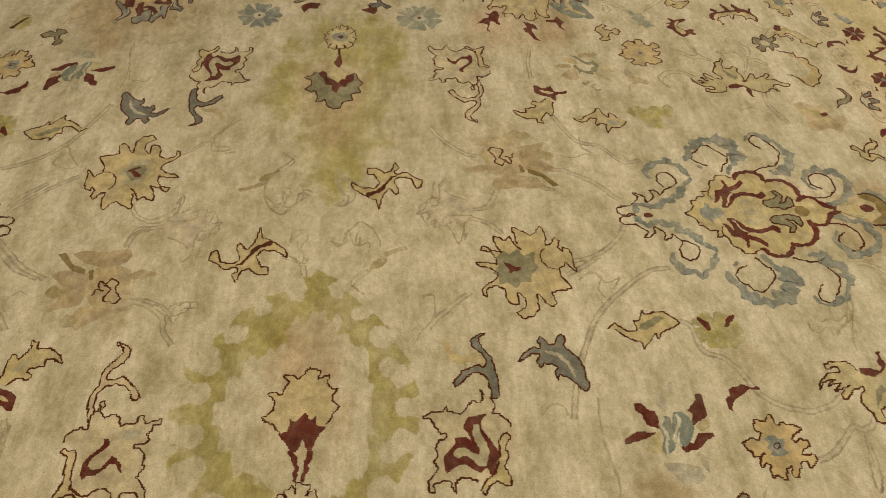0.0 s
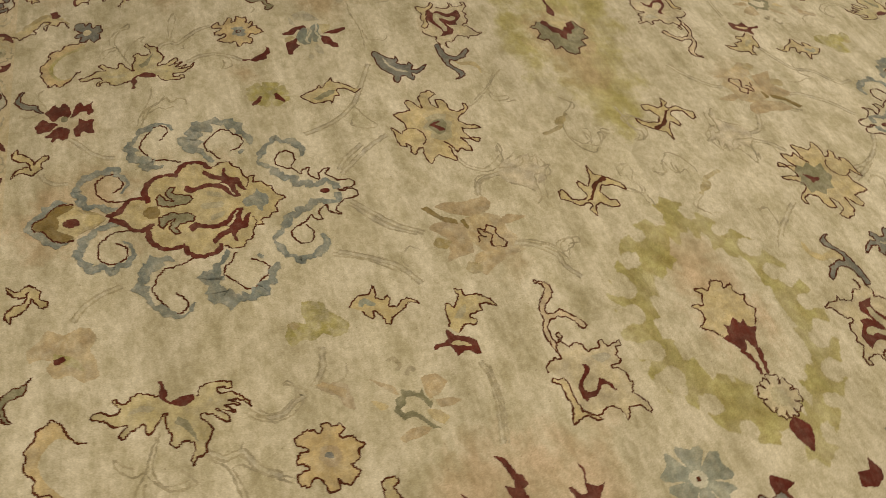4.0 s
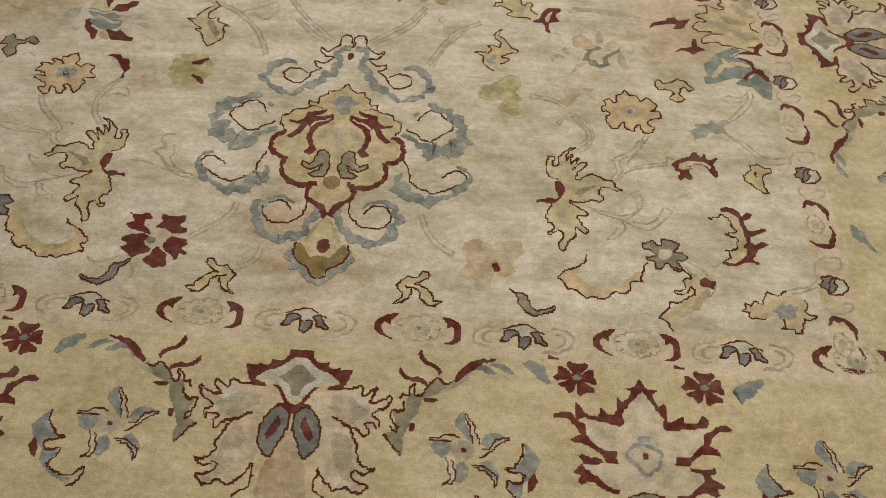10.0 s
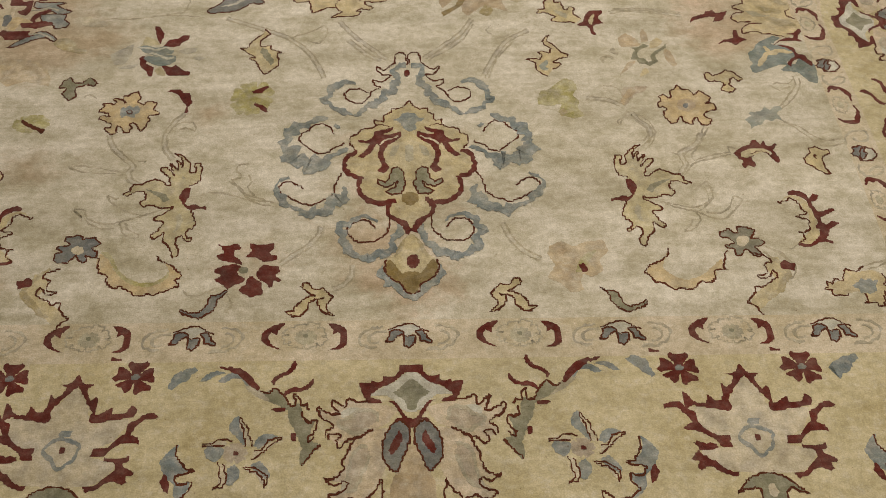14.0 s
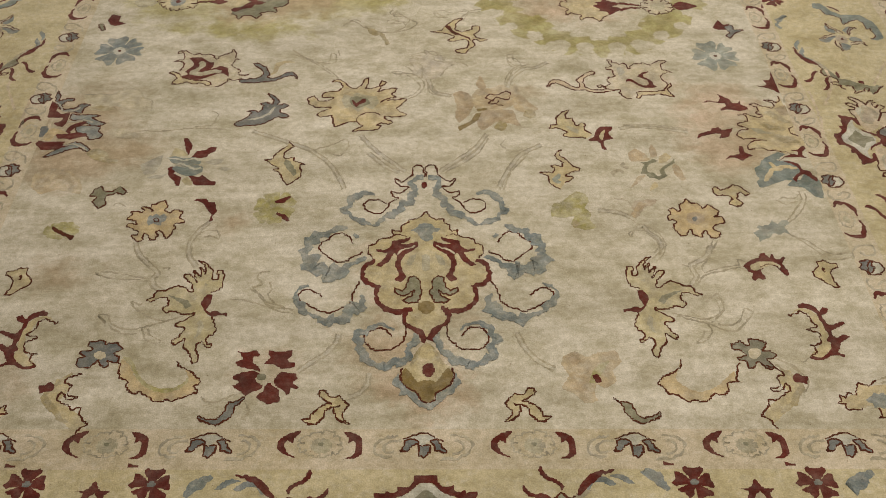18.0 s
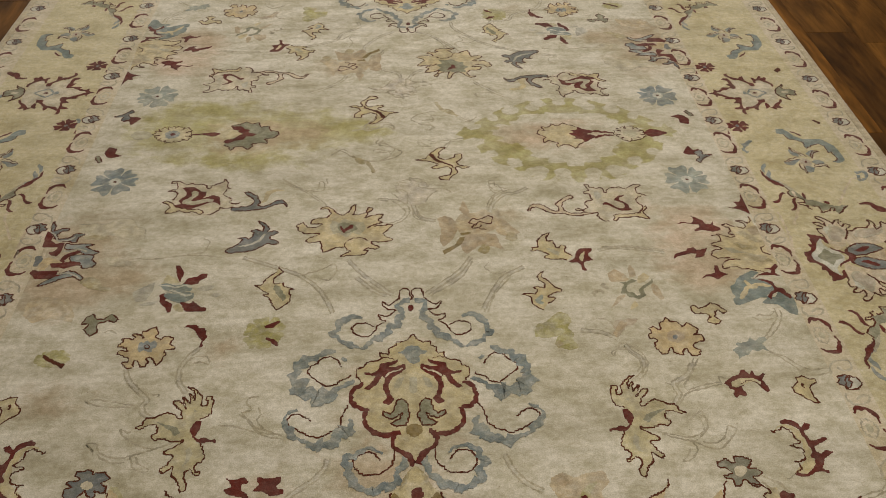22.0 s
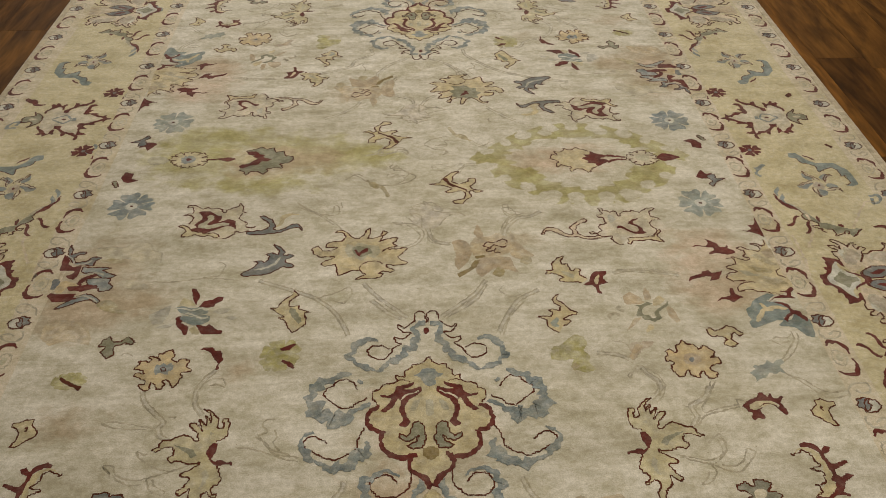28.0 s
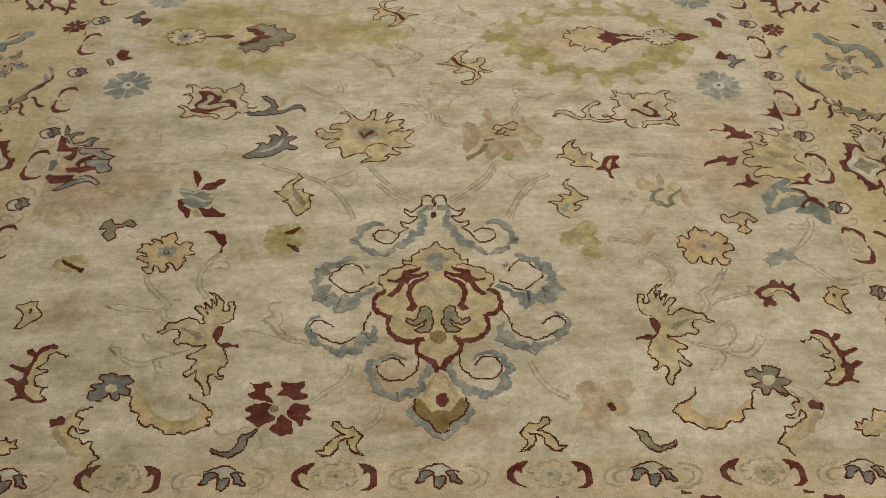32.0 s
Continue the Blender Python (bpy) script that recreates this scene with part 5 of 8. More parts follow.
BORDER_FLOWER = [
    ("rosette", "pinktan", [(-0.2, 0), (2.2, -0.1), (-0.5, -1.8)], (5, 0.35)),
    ("fill", "bluegrey", [(-1.1, 6.2), (-0.4, 6.8), (0.1, 6.2), (0.3, 4.9), (0.9, 3.6), (1.6, 2.3), (1, 1.3), (0.3, 2), (-0.5, 3.1), (-1.5, 3.9), (-1.7, 5)]),
    ("fill", "sand", [(-0.1, 6.4), (0.5, 5.8), (1.1, 4.4), (1.8, 2.9), (2.3, 1.3), (1.4, 1.3), (0.9, 3.2), (0.1, 4.7)]),
    ("line", "umber", [(-0.1, 6.7), (0.1, 5.1), (0.8, 3.6), (1.3, 2.1), (1.4, 1.2)], 0.62),
    ("line", "umber", [(0.1, 6.7), (0.8, 5.4), (1.7, 3.7), (2.4, 2.1), (2.3, 1.1)], 0.62),
    ("fill", "bluegrey", [(2.6, 1.3), (3.4, 2.7), (4.7, 3.4), (6.2, 3.1), (6.9, 2.6), (5.2, 1.9), (3.7, 0.7)]),
    ("fill", "sand", [(2.8, 0.2), (4.2, 0.5), (5.6, 1.7), (7.1, 2.3), (5.9, 1.1), (4.5, 0), (2.8, -1)]),
    ("line", "umber", [(2.9, 0.4), (4.2, 0.6), (5, 1.8), (6.5, 2.3), (7.4, 2.6)], 0.62),
    ("line", "umber", [(2.5, -1), (3.9, -0.6), (4.8, 0.3), (5.7, 1.3), (7.4, 2.5)], 0.62),
    ("fill", "bluegrey", [(2.5, -2), (4.1, -1.4), (5.3, -2.7), (6, -4), (5.2, -4.6), (4, -3.8), (3, -2.8)]),
    ("fill", "sand", [(1.5, -2.3), (2.9, -3), (4.4, -3.8), (5.3, -4.8), (4.8, -5.6), (3.6, -3.8), (2.1, -3.1)]),
    ("line", "umber", [(1.1, -2.3), (2.3, -3.1), (3.6, -3.4), (4.6, -4.4), (5, -5.9)], 0.62),
    ("line", "umber", [(1.9, -2.2), (3.2, -2.6), (4.4, -3.4), (5.3, -4.2), (5.7, -4.9), (5, -5.9)], 0.62),
    ("fill", "bluegrey", [(-1.2, -2.6), (0, -1.9), (0.9, -3.3), (0.6, -4.4), (-0.5, -5.6), (-1.4, -5.1)]),
    ("fill", "sand", [(-2.7, -1.7), (-1.9, -1.7), (-1.4, -3.5), (-1.5, -5.3), (-2.5, -5.2), (-2.5, -3.7)]),
    ("line", "umber", [(-2.8, -1.5), (-2.8, -2.9), (-2.4, -3.9), (-1.9, -4.7), (-2.4, -5.6), (-3.2, -5.6)], 0.62),
    ("line", "umber", [(-2.1, -1.5), (-1.5, -2.7), (-1.4, -3.9), (-1.2, -5.1), (-1.9, -5.8), (-3.2, -5.8)], 0.62),
    ("fill", "bluegrey", [(-5.5, 0.5), (-5, 1.3), (-3.3, 1.2), (-2.1, 0.8), (-2.5, -0.7), (-3.4, -1.4), (-4.9, -0.7)]),
    ("fill", "sand", [(-5.5, 1.7), (-3.9, 2.2), (-2, 2.3), (-1.9, 1.5), (-3.8, 1.4)]),
    ("line", "umber", [(-5.7, 1.6), (-4.1, 2.1), (-2.7, 2.5), (-0.9, 2.2)], 0.62),
    ("line", "umber", [(-5.7, 1.5), (-3.9, 1.3), (-1.9, 1.5)], 0.62),
    ("fill", "maroon", [(-0.6, 0.4), (0.4, 0.2), (0.3, -0.3), (-0.6, -0.3)]),
]
BORDER_CRESCENT = [
    ("fill", "bluegrey", [(9.8, 1.9), (10.8, 1.2), (11.8, 0.2), (12.6, -1.2), (11.9, -2.8), (11, -4), (9.7, -5.1), (9.6, -6.8), (8.7, -7.9), (7.1, -9), (5.7, -9.8), (4.1, -10.5), (3.9, -9.4), (5.8, -9.1), (7.5, -8), (8.2, -7.1), (7.3, -5.9), (7.1, -4.7), (8.4, -4.8), (9.6, -4.5), (9.8, -3.5), (8.1, -3), (6.8, -2.8), (8.5, -2.2), (9.7, -0.9), (10, 0.7)]),
    ("line", "umber", [(9.8, 1.8), (9.9, 0.3), (9, -1.3), (8.1, -2.4), (6.7, -2.8), (8.3, -3.4), (9.9, -3.5), (9.4, -4.7), (8, -5), (7, -4.9), (7.1, -6.1), (8.3, -7.3), (6.9, -8.4), (5.2, -9.1), (3.9, -9), (2.8, -8), (2.2, -7.5), (2.2, -9.1), (3, -10.1), (4.2, -10.9)], 0.85),
    ("fill", "maroon", [(11.4, -3.1), (12.1, -4.4), (11.4, -5.8), (10.4, -6.6), (10.4, -4.9)]),
]
SIDE_CRESCENT = [
    ("fill", "tealgrey", [(17.7, 3.1), (17.7, 1), (15.7, -0.5), (13.8, -1.2), (11.9, -3.4), (11.8, -6.9), (11.7, -9), (9.8, -10.4), (8, -11.8), (6.2, -12.1), (2.6, -12.4), (0.3, -12.1), (-0.8, -10), (-0.2, -8.2), (0.9, -10.3), (3.3, -9.9), (5, -9.9), (4.5, -8.6), (7.5, -8.8), (9.3, -7.4), (8.2, -4.8), (7, -2.6), (10.1, -2.7), (11.3, -1.1), (12, 0.8), (14.5, 1.7), (15.2, 3.6)]),
    ("line", "umber", [(14.5, 1.7), (12, 0.8), (11.3, -1.1), (10.1, -2.7), (7, -2.6), (8.2, -4.8), (9.3, -7.4), (7.5, -8.8), (4.5, -8.6), (5, -9.9), (3.3, -9.9), (0.9, -10.3), (-0.2, -8.2)], 0.6),
    ("band", "maroon", [(16.3, -0.7), (15, -2.4), (13.4, -3.6)], (0.4, 0.9, 0.4)),
]
BORDER_STAR = [
    ("fill", "sand", [(0.1, 11.3), (1, 10.5), (2.7, 7.6), (3.4, 5.1), (4, 4.5), (7.2, 4.9), (10.3, 4.9), (8.3, 1.2), (5.4, 0), (5, -1.6), (9.3, -2.7), (8.9, -4), (6.3, -6.2), (0.3, -6.6), (-6.5, -5.7), (-9.9, -3.3), (-10.2, -2.1), (-5.1, -1.7), (-4.7, 0.4), (-7.7, 0.5), (-9.7, 2.9), (-12.7, 6), (-8.2, 5.6), (-4.2, 4.9), (-3.2, 7), (-1.4, 9.4)]),
    ("fill", "maroon", [(0.1, 13.7), (0.7, 12.7), (0.7, 11.6), (-0.4, 11.4), (-0.8, 10.4), (-1.3, 9.7), (-2.5, 8.9), (-2.9, 8.1), (-3.8, 6.7), (-3.5, 5.7), (-3.7, 4.7), (-4.7, 5), (-6.1, 5.5), (-8.1, 5.8), (-9.1, 6.1), (-11.5, 5.8), (-11.4, 8.7), (-10.5, 8.1), (-9.9, 7), (-9.3, 6.4), (-7.5, 6.2), (-7.1, 8), (-6.2, 7.2), (-5.6, 6.7), (-4.8, 6.8), (-4.3, 7.9), (-4.1, 10.1), (-3.3, 9.2), (-2.3, 10), (-1.6, 11.3), (-3.2, 11.9), (-1.6, 12), (-0.7, 12.5), (-0.5, 13.4)]),
    ("fill", "maroon", [(0.6, 12.5), (1.3, 11.9), (3.1, 11.7), (2.1, 11), (2.2, 10.1), (2.9, 8.7), (3.9, 9.5), (4.4, 8.4), (4.2, 7), (4.3, 5.9), (5.3, 6.4), (7, 7.3), (7, 6), (9.4, 6.3), (10.3, 7.7), (11.2, 6.9), (10.9, 5.4), (8.3, 5.2), (6.7, 5), (4.3, 4.6), (3.5, 5.1), (3.9, 6.5), (3.2, 7.6), (2.4, 8.7), (1.6, 9.6), (1, 10.7), (0.2, 11.6)]),
    ("fill", "maroon", [(-15.1, 6.3), (-13.8, 6.8), (-12.6, 6.7), (-11.7, 5.7), (-9.9, 4.8), (-9.7, 2.9), (-8.9, 1.9), (-7.8, 1), (-7.2, 0.3), (-4.7, 0.4), (-4.9, -0.9), (-4.6, -1.8), (-6.8, -1.6), (-6.9, -0.8), (-7.8, 0), (-9.1, 0.8), (-10.5, 1.4), (-12, 1.5), (-12.4, 1.9), (-11.3, 2.7), (-10.5, 2.7), (-10.8, 3.8), (-11.9, 4.6), (-12.7, 5.7), (-14, 6), (-15.1, 5.5)]),
    ("fill", "maroon", [(15, 4.8), (14.3, 6.1), (12.7, 5.9), (11.7, 5.1), (10.1, 4.1), (9.9, 2.5), (8.6, 1.2), (7.8, 0.2), (5.2, 0), (4.8, -1.4), (7.1, -1.5), (7.5, -0.8), (9.2, 0.6), (11.3, 0.8), (12.5, 0.5), (12.3, 1.7), (10.9, 2.2), (11.5, 3.5), (12.7, 4.8), (14.1, 5.3)]),
    ("fill", "maroon", [(-11.2, -0.7), (-10.3, -1.1), (-7.5, -1.3), (-7.1, -1.8), (-8.7, -2.2), (-10.5, -2.2), (-9.9, -3.3), (-8.1, -4.1), (-6.5, -5.8), (-4.6, -6.4), (-5, -6.9), (-6.6, -6.4), (-8.4, -5.3), (-9.5, -5), (-10.9, -5.7), (-11.3, -5), (-10.8, -4), (-12.2, -3.7), (-11.3, -2.7), (-10.4, -2)]),
    ("fill", "maroon", [(7.3, -1.8), (9.5, -2), (11.4, -1.5), (11.4, -2.3), (10.3, -2.8), (10.7, -3.3), (12.6, -4.4), (12.2, -4.9), (11.3, -4.6), (11.6, -6.1), (10.8, -6.4), (9.5, -5.8), (8.1, -6), (6.6, -7.2), (5.1, -7.1), (4.5, -6.6), (6.8, -6.2), (8.6, -4.5), (9.5, -3.8), (8.9, -2.5), (7.4, -2.3)]),
    ("line", "maroon", [(0.1, 11.6), (-1.2, 10.2), (-2.9, 8.4), (-3.7, 6.7), (-3.6, 5.2), (-6.1, 5.6), (-9.1, 6.1), (-11.5, 5.9)], 0.75),
    ("line", "maroon", [(0.6, 11.9), (1.6, 10.2), (3, 8.2), (4, 6.4), (3.9, 4.9), (6.7, 5.3), (9.4, 5.6), (11, 6.0)], 0.75),
    ("line", "maroon", [(-14.8, 6), (-12.6, 6.2), (-11.3, 4.8), (-10.2, 3.2), (-9.6, 2.0), (-8, 0.6), (-6.8, -0.3)], 0.75),
    ("line", "maroon", [(14.7, 5.4), (12.6, 5.3), (11, 3.6), (10.2, 2), (8.6, 0.8), (7.2, -0.4)], 0.75),
    ("line", "maroon", [(-11.5, -3.2), (-10.2, -3.6), (-9, -4.6), (-6.6, -6.1), (-4.8, -6.6)], 0.75),
    ("line", "maroon", [(12.4, -4.6), (10.3, -4.4), (9.6, -4.9), (8.2, -5.6), (6.6, -6.7), (5, -6.9)], 0.75),
    ("line", "maroon", [(-10.9, -0.9), (-9.2, -1.5), (-7.4, -1.6)], 0.75),
    ("line", "maroon", [(7.3, -2), (9.5, -2.3), (11.4, -2)], 0.75),
]
STAR_HEART = [
    ("line", "bluegrey", [(-0.2, 2), (-1.7, 1.3), (-3, 0.1), (-1.6, -1.8), (0, -3.4), (1.6, -2.2), (2.8, -0.2), (1.9, 1.2), (-0.2, 2)], 0.65),
    ("fill", "bluegrey", [(-0.9, 3.4), (1.1, 3.3), (0.8, 2.3), (-1.1, 2.2)]),
    ("fill", "maroon", [(-0.3, 0.5), (0.4, 0.2), (0.7, -0.2), (-0.2, -1), (-0.6, -0.1)]),
    ("edged", "sage", [(-5.6, -9.6), (-4.1, -8.2), (-2.8, -7), (-0.7, -6.5), (1.7, -6.7), (3.5, -7.6), (4.6, -8.8), (6.1, -10), (4.5, -9.6), (3.6, -9), (2.6, -9.5), (2.3, -11.4), (1, -12.5), (-0.4, -12.2), (-1.4, -12.4), (-2, -11.7), (-1.5, -9.5), (-2.5, -8.8), (-4, -9)]),
    ("fill", "sand", [(-0.2, -8.4), (0.6, -8.1), (1.2, -9.7), (0.3, -10.6), (-0.5, -9.8)]),
]
ornament("stem_flower", (-0.601, 0.01), [
    ("open", "sage", [(4.9, -4.8), (6.4, -5.9), (7.3, -7.8), (8.4, -5.8), (10.9, -5.9), (12.3, -7.2), (13.8, -5.5), (12.8, -4.7), (15.7, -3.9), (17.9, -4.2), (17.7, -2.7), (16.7, -2.1), (19.6, -1.1), (20.8, 0.4), (20.6, 2.1), (18.3, 2.6), (17.8, 3.7), (17.4, 5.3), (15, 4.8), (14.1, 7.3), (12.1, 6.6), (10.2, 7.9), (8.2, 6.5), (5.9, 5.8), (6.6, 4.3)]),
    ("fill", "straw", [(4.9, -2.3), (2.4, -0.3), (3, 2.1), (5.6, 4.3), (8.1, 2.9), (9.5, 1.1), (7.5, -1)]),
    ("fill", "maroon", [(5.9, -4), (4.4, -3), (5.4, -1.7), (7.5, -1.6), (8.5, 0.2), (10, 1.2), (8.1, 2.3), (8.6, 3.2), (6.6, 3.4), (6.4, 5.4), (9.1, 5.3), (10.1, 3.8), (11.6, 3.3), (11.5, 1.8), (14.2, 1), (12.9, -0.2), (11, -0.3), (10.4, -2.1), (8, -2.5)]),
    ("rosette", "straw", [(-11.3, 1.2), (-5.5, 1.4), (-11.2, 6)], (11, 0.36)),
    ("outline_rosette", "umber", [(-11.3, 1.2), (-5.3, 1.4), (-11.2, 6.2)], (11, 0.36, 0.7)),
    ("rosette", "bluegrey", [(-11.6, 1.2), (-9.1, 1.3), (-11.6, 3.6)], (7, 0.4)),
    ("fill", "maroon", [(-11.6, 0.4), (-12.4, 1.4), (-11.6, 2.2), (-10.5, 1.4)]),
    ("fill", "maroon", [(-2.3, 1), (-3.4, 1.5), (0.9, 2.2), (3.2, 1.2), (0.8, -0.1)]),
    ("line", "maroon", [(-5.5, 1.3), (-2.8, 1.2)], 0.5),
    ("rosette", "palesage", [(-20.8, 1.1), (-17.3, 1.2), (-20.8, 3.7)], (5, 0.3)),
], "blue-eyed wool flower with a sage and maroon palmette")
ornament("dragon_flower", (0.501, -0.347), [
    ("fill", "sand", [(3.8, -7.8), (2.4, -4.7), (1.7, 5.4), (7.1, 6.8), (12.5, 6.1), (14.4, 3.9), (13.4, -4.4), (8, -5.1)]),
    ("open", "sand", [(4.5, -8.3), (3.2, -8.2), (2.3, -7.2), (1.8, -5.7), (2.2, -4.7), (-0.2, -4.8), (-1.6, -4.7), (-1.6, -3.8), (-2.4, -3.2), (-3.4, -3.8), (-3.7, -2.9), (-2.6, -2.6), (-1.7, -3.2), (-0.1, -2.1), (-1, -0.8), (-0.3, 0.5), (1.6, 1.1), (1.1, 2.6), (1, 4.1), (-0.2, 4.1), (-0.5, 5), (0.9, 5.3), (1.4, 5.6), (0.8, 6.7), (0.6, 8.2), (1.7, 8.4), (1.8, 6.8)]),
    ("open", "sand", [(1.8, 6.8), (2.9, 6.9), (3.6, 6), (4.6, 6.8), (5.6, 5.8), (5.5, 4.5), (6.5, 4.4), (6.2, 5.5), (7.7, 6.5), (9.2, 6.3), (10, 6.9), (11.6, 6), (12, 5.8), (13.2, 7), (14.6, 7.9), (16.1, 8), (16.7, 7.3), (14.9, 6.4), (14.6, 3.9), (15.8, 3.6), (17.1, 2.5), (15.2, 2.3), (14, 1.1), (13.9, -0.3), (15, -1.9), (14.8, -3.3), (13.3, -4.9)]),
    ("edged", "goldpale", [(6.5, -8.4), (5.8, -7.7), (6.5, -6.8), (6.1, -6), (7.5, -5.3), (9.6, -5.4), (12.3, -5.2), (13.5, -5.1), (14.3, -4.2), (14.8, -3), (16.1, -1.9), (15.9, -2.9), (14.8, -4.5), (14.9, -5.6), (15.4, -6.8), (16, -7.6), (14.9, -7.7), (13.7, -6.9), (11.7, -6.5), (9.4, -7), (7.3, -7)]),
    ("fill", "palegrey", [(2.8, 1.2), (2.4, 4.3), (3.7, 5.2), (4.6, 2.7)]),
    ("fill", "maroon", [(4.1, -1.3), (4.2, -0.3), (5.6, -0.1), (6.8, -1.3), (8, -2.6), (9.5, -2.9), (10.3, -2), (10, -0.8), (8.6, 0.3), (7.6, 0.8), (7.9, 1.5), (9.1, 2.6), (11, 3.2), (10.6, 2.6), (9.4, 1.9), (9.1, 1), (10.3, -0.1), (11.2, -1.3), (11.3, -2.7), (12.1, -3.3), (11.4, -3.8), (8.8, -3.9), (7.9, -3.4), (6.5, -2.1), (5.5, -1.2)]),
    ("edged", "creamtan", [(0.7, -5), (-1.2, -5.3), (-2.7, -5.8), (-4.9, -5.7), (-6.5, -5.1), (-8, -4.6), (-9.8, -4.7), (-11.5, -4), (-13, -2.6), (-14.7, -1.6), (-16.1, -1.9), (-16.3, -3.4), (-17.2, -3.1), (-16.6, -1.7), (-15.7, -0.6), (-13.8, -0.3), (-12.1, -1.4), (-10.9, -2.7), (-9.4, -3.7), (-8.4, -3.3), (-8.5, -1.9), (-9.2, -0.5), (-7.9, 0.8), (-6.8, 1.8), (-5.7, 2.9), (-4.2, 3.5), (-3.9, 2.1), (-5.6, 1.4), (-7, 0.1), (-7.4, -1.5), (-6.9, -3.5), (-5.5, -4.6), (-3.1, -4.8), (-1.6, -4.3)]),
], "cream wool dragon flower with a pale tail", twin=True)
ornament("tulip_leaf", (0.398, -0.55), [
    ("open", "gold", [(0.9, -3.3), (-0.6, -2.9), (-2.6, -2.8), (-4.3, -2.6), (-4.7, -1.8), (-3.5, -1.1), (-4.7, -0.1), (-6.2, 0.7), (-8, 0.2), (-7.5, 1.2), (-7.8, 1.9), (-5.8, 2), (-6.1, 3.6), (-5.5, 5.1), (-4.2, 6.7), (-2.2, 7.6), (-2.7, 6.7), (-3.3, 5.6), (-3.2, 4.3), (-1.9, 4.5), (-1.5, 3.6), (-1.4, 2.2), (-0.7, 1.4), (0.2, 2.5), (1.5, 2.1), (0.8, 0.9), (0.9, -0.1), (1.8, -1.1), (2.7, -1.9)]),
    ("fill", "palesage", [(-1.2, -1.7), (-2.9, -0.1), (-4, 1.6), (-2.2, 1.1), (-0.6, -0.5)]),
    ("line", "straw", [(-4.6, 1.1), (-5.2, 3.2), (-4.6, 5.7)], 0.5),
    ("line", "straw", [(-3.7, 1.6), (-4.3, 3.6), (-4.1, 5.7)], 0.5),
    ("fill", "maroon", [(5.4, -7.6), (4.3, -7.2), (4.2, -5.7), (3.5, -4.3), (2.1, -4.5), (1.2, -3.9), (2.4, -3.1), (3.1, -2.7), (3.3, -1.3), (3.9, -0.1), (5, 1), (8, 1), (7.7, -0.3), (6.9, -0.9), (6.8, -2.1), (7.7, -3.6), (5.9, -3.9), (5.1, -4.5), (5, -6)]),
    ("fill", "straw", [(4.7, -4.1), (4.1, -2.9), (4.8, -1.3), (6.1, 0), (5.6, -1.6), (5.2, -3.1)]),
], "gold-green wool leaf with a maroon tip", twin=True)
ornament("bird_leaf", (0.328, -0.692), [
    ("open", "goldpale", [(-0.5, -6.7), (-1.8, -6), (-3, -4.4), (-3, -2.6), (-3.8, -1.8), (-4.9, -1.3), (-3.2, -1), (-1.6, -1.5), (-1.4, 0.2), (-2, 1.1), (-0.8, 1.4), (0.7, 0.7), (1.1, 2.3), (-0.1, 3.3), (-0.7, 4.7), (0.2, 6.2), (1.2, 6.8), (0.4, 5), (1.5, 3.8), (2.5, 2.6), (3.3, 0.8), (4.9, 0.3), (4.7, -0.5), (3.1, -1), (1.2, -2.3), (3.1, -2.8), (2.1, -3.9), (0.7, -4.8)]),
    ("band", "palebluesage", [(-0.2, -4.7), (-1, -3.5), (-0.3, -1.8)], (0.9, 1.6, 0.7)),
], "small gold and sage wool leaf", twin=True)
ornament("olive_patch", (0.342, -0.83), [
    ("fill", "olive", [(-4.9, -1.8), (-5, 0), (-4.2, 2.3), (-2.4, 2.7), (-0.4, 4.5), (1.6, 6.2), (3.7, 5.3), (4.2, 3), (3, 0.9), (4.3, -0.9), (3.6, -2.9), (4.9, -5.2), (2.6, -6.1), (-0.1, -5.1), (-0.7, -4), (0.3, -1.6), (-2.1, -2.2)]),
    ("fill", "olivetan", [(-0.1, -5.5), (-0.7, -4.3), (0.4, -2.9), (1.3, -4.2)]),
], "faded olive wool blossom", twin=True)
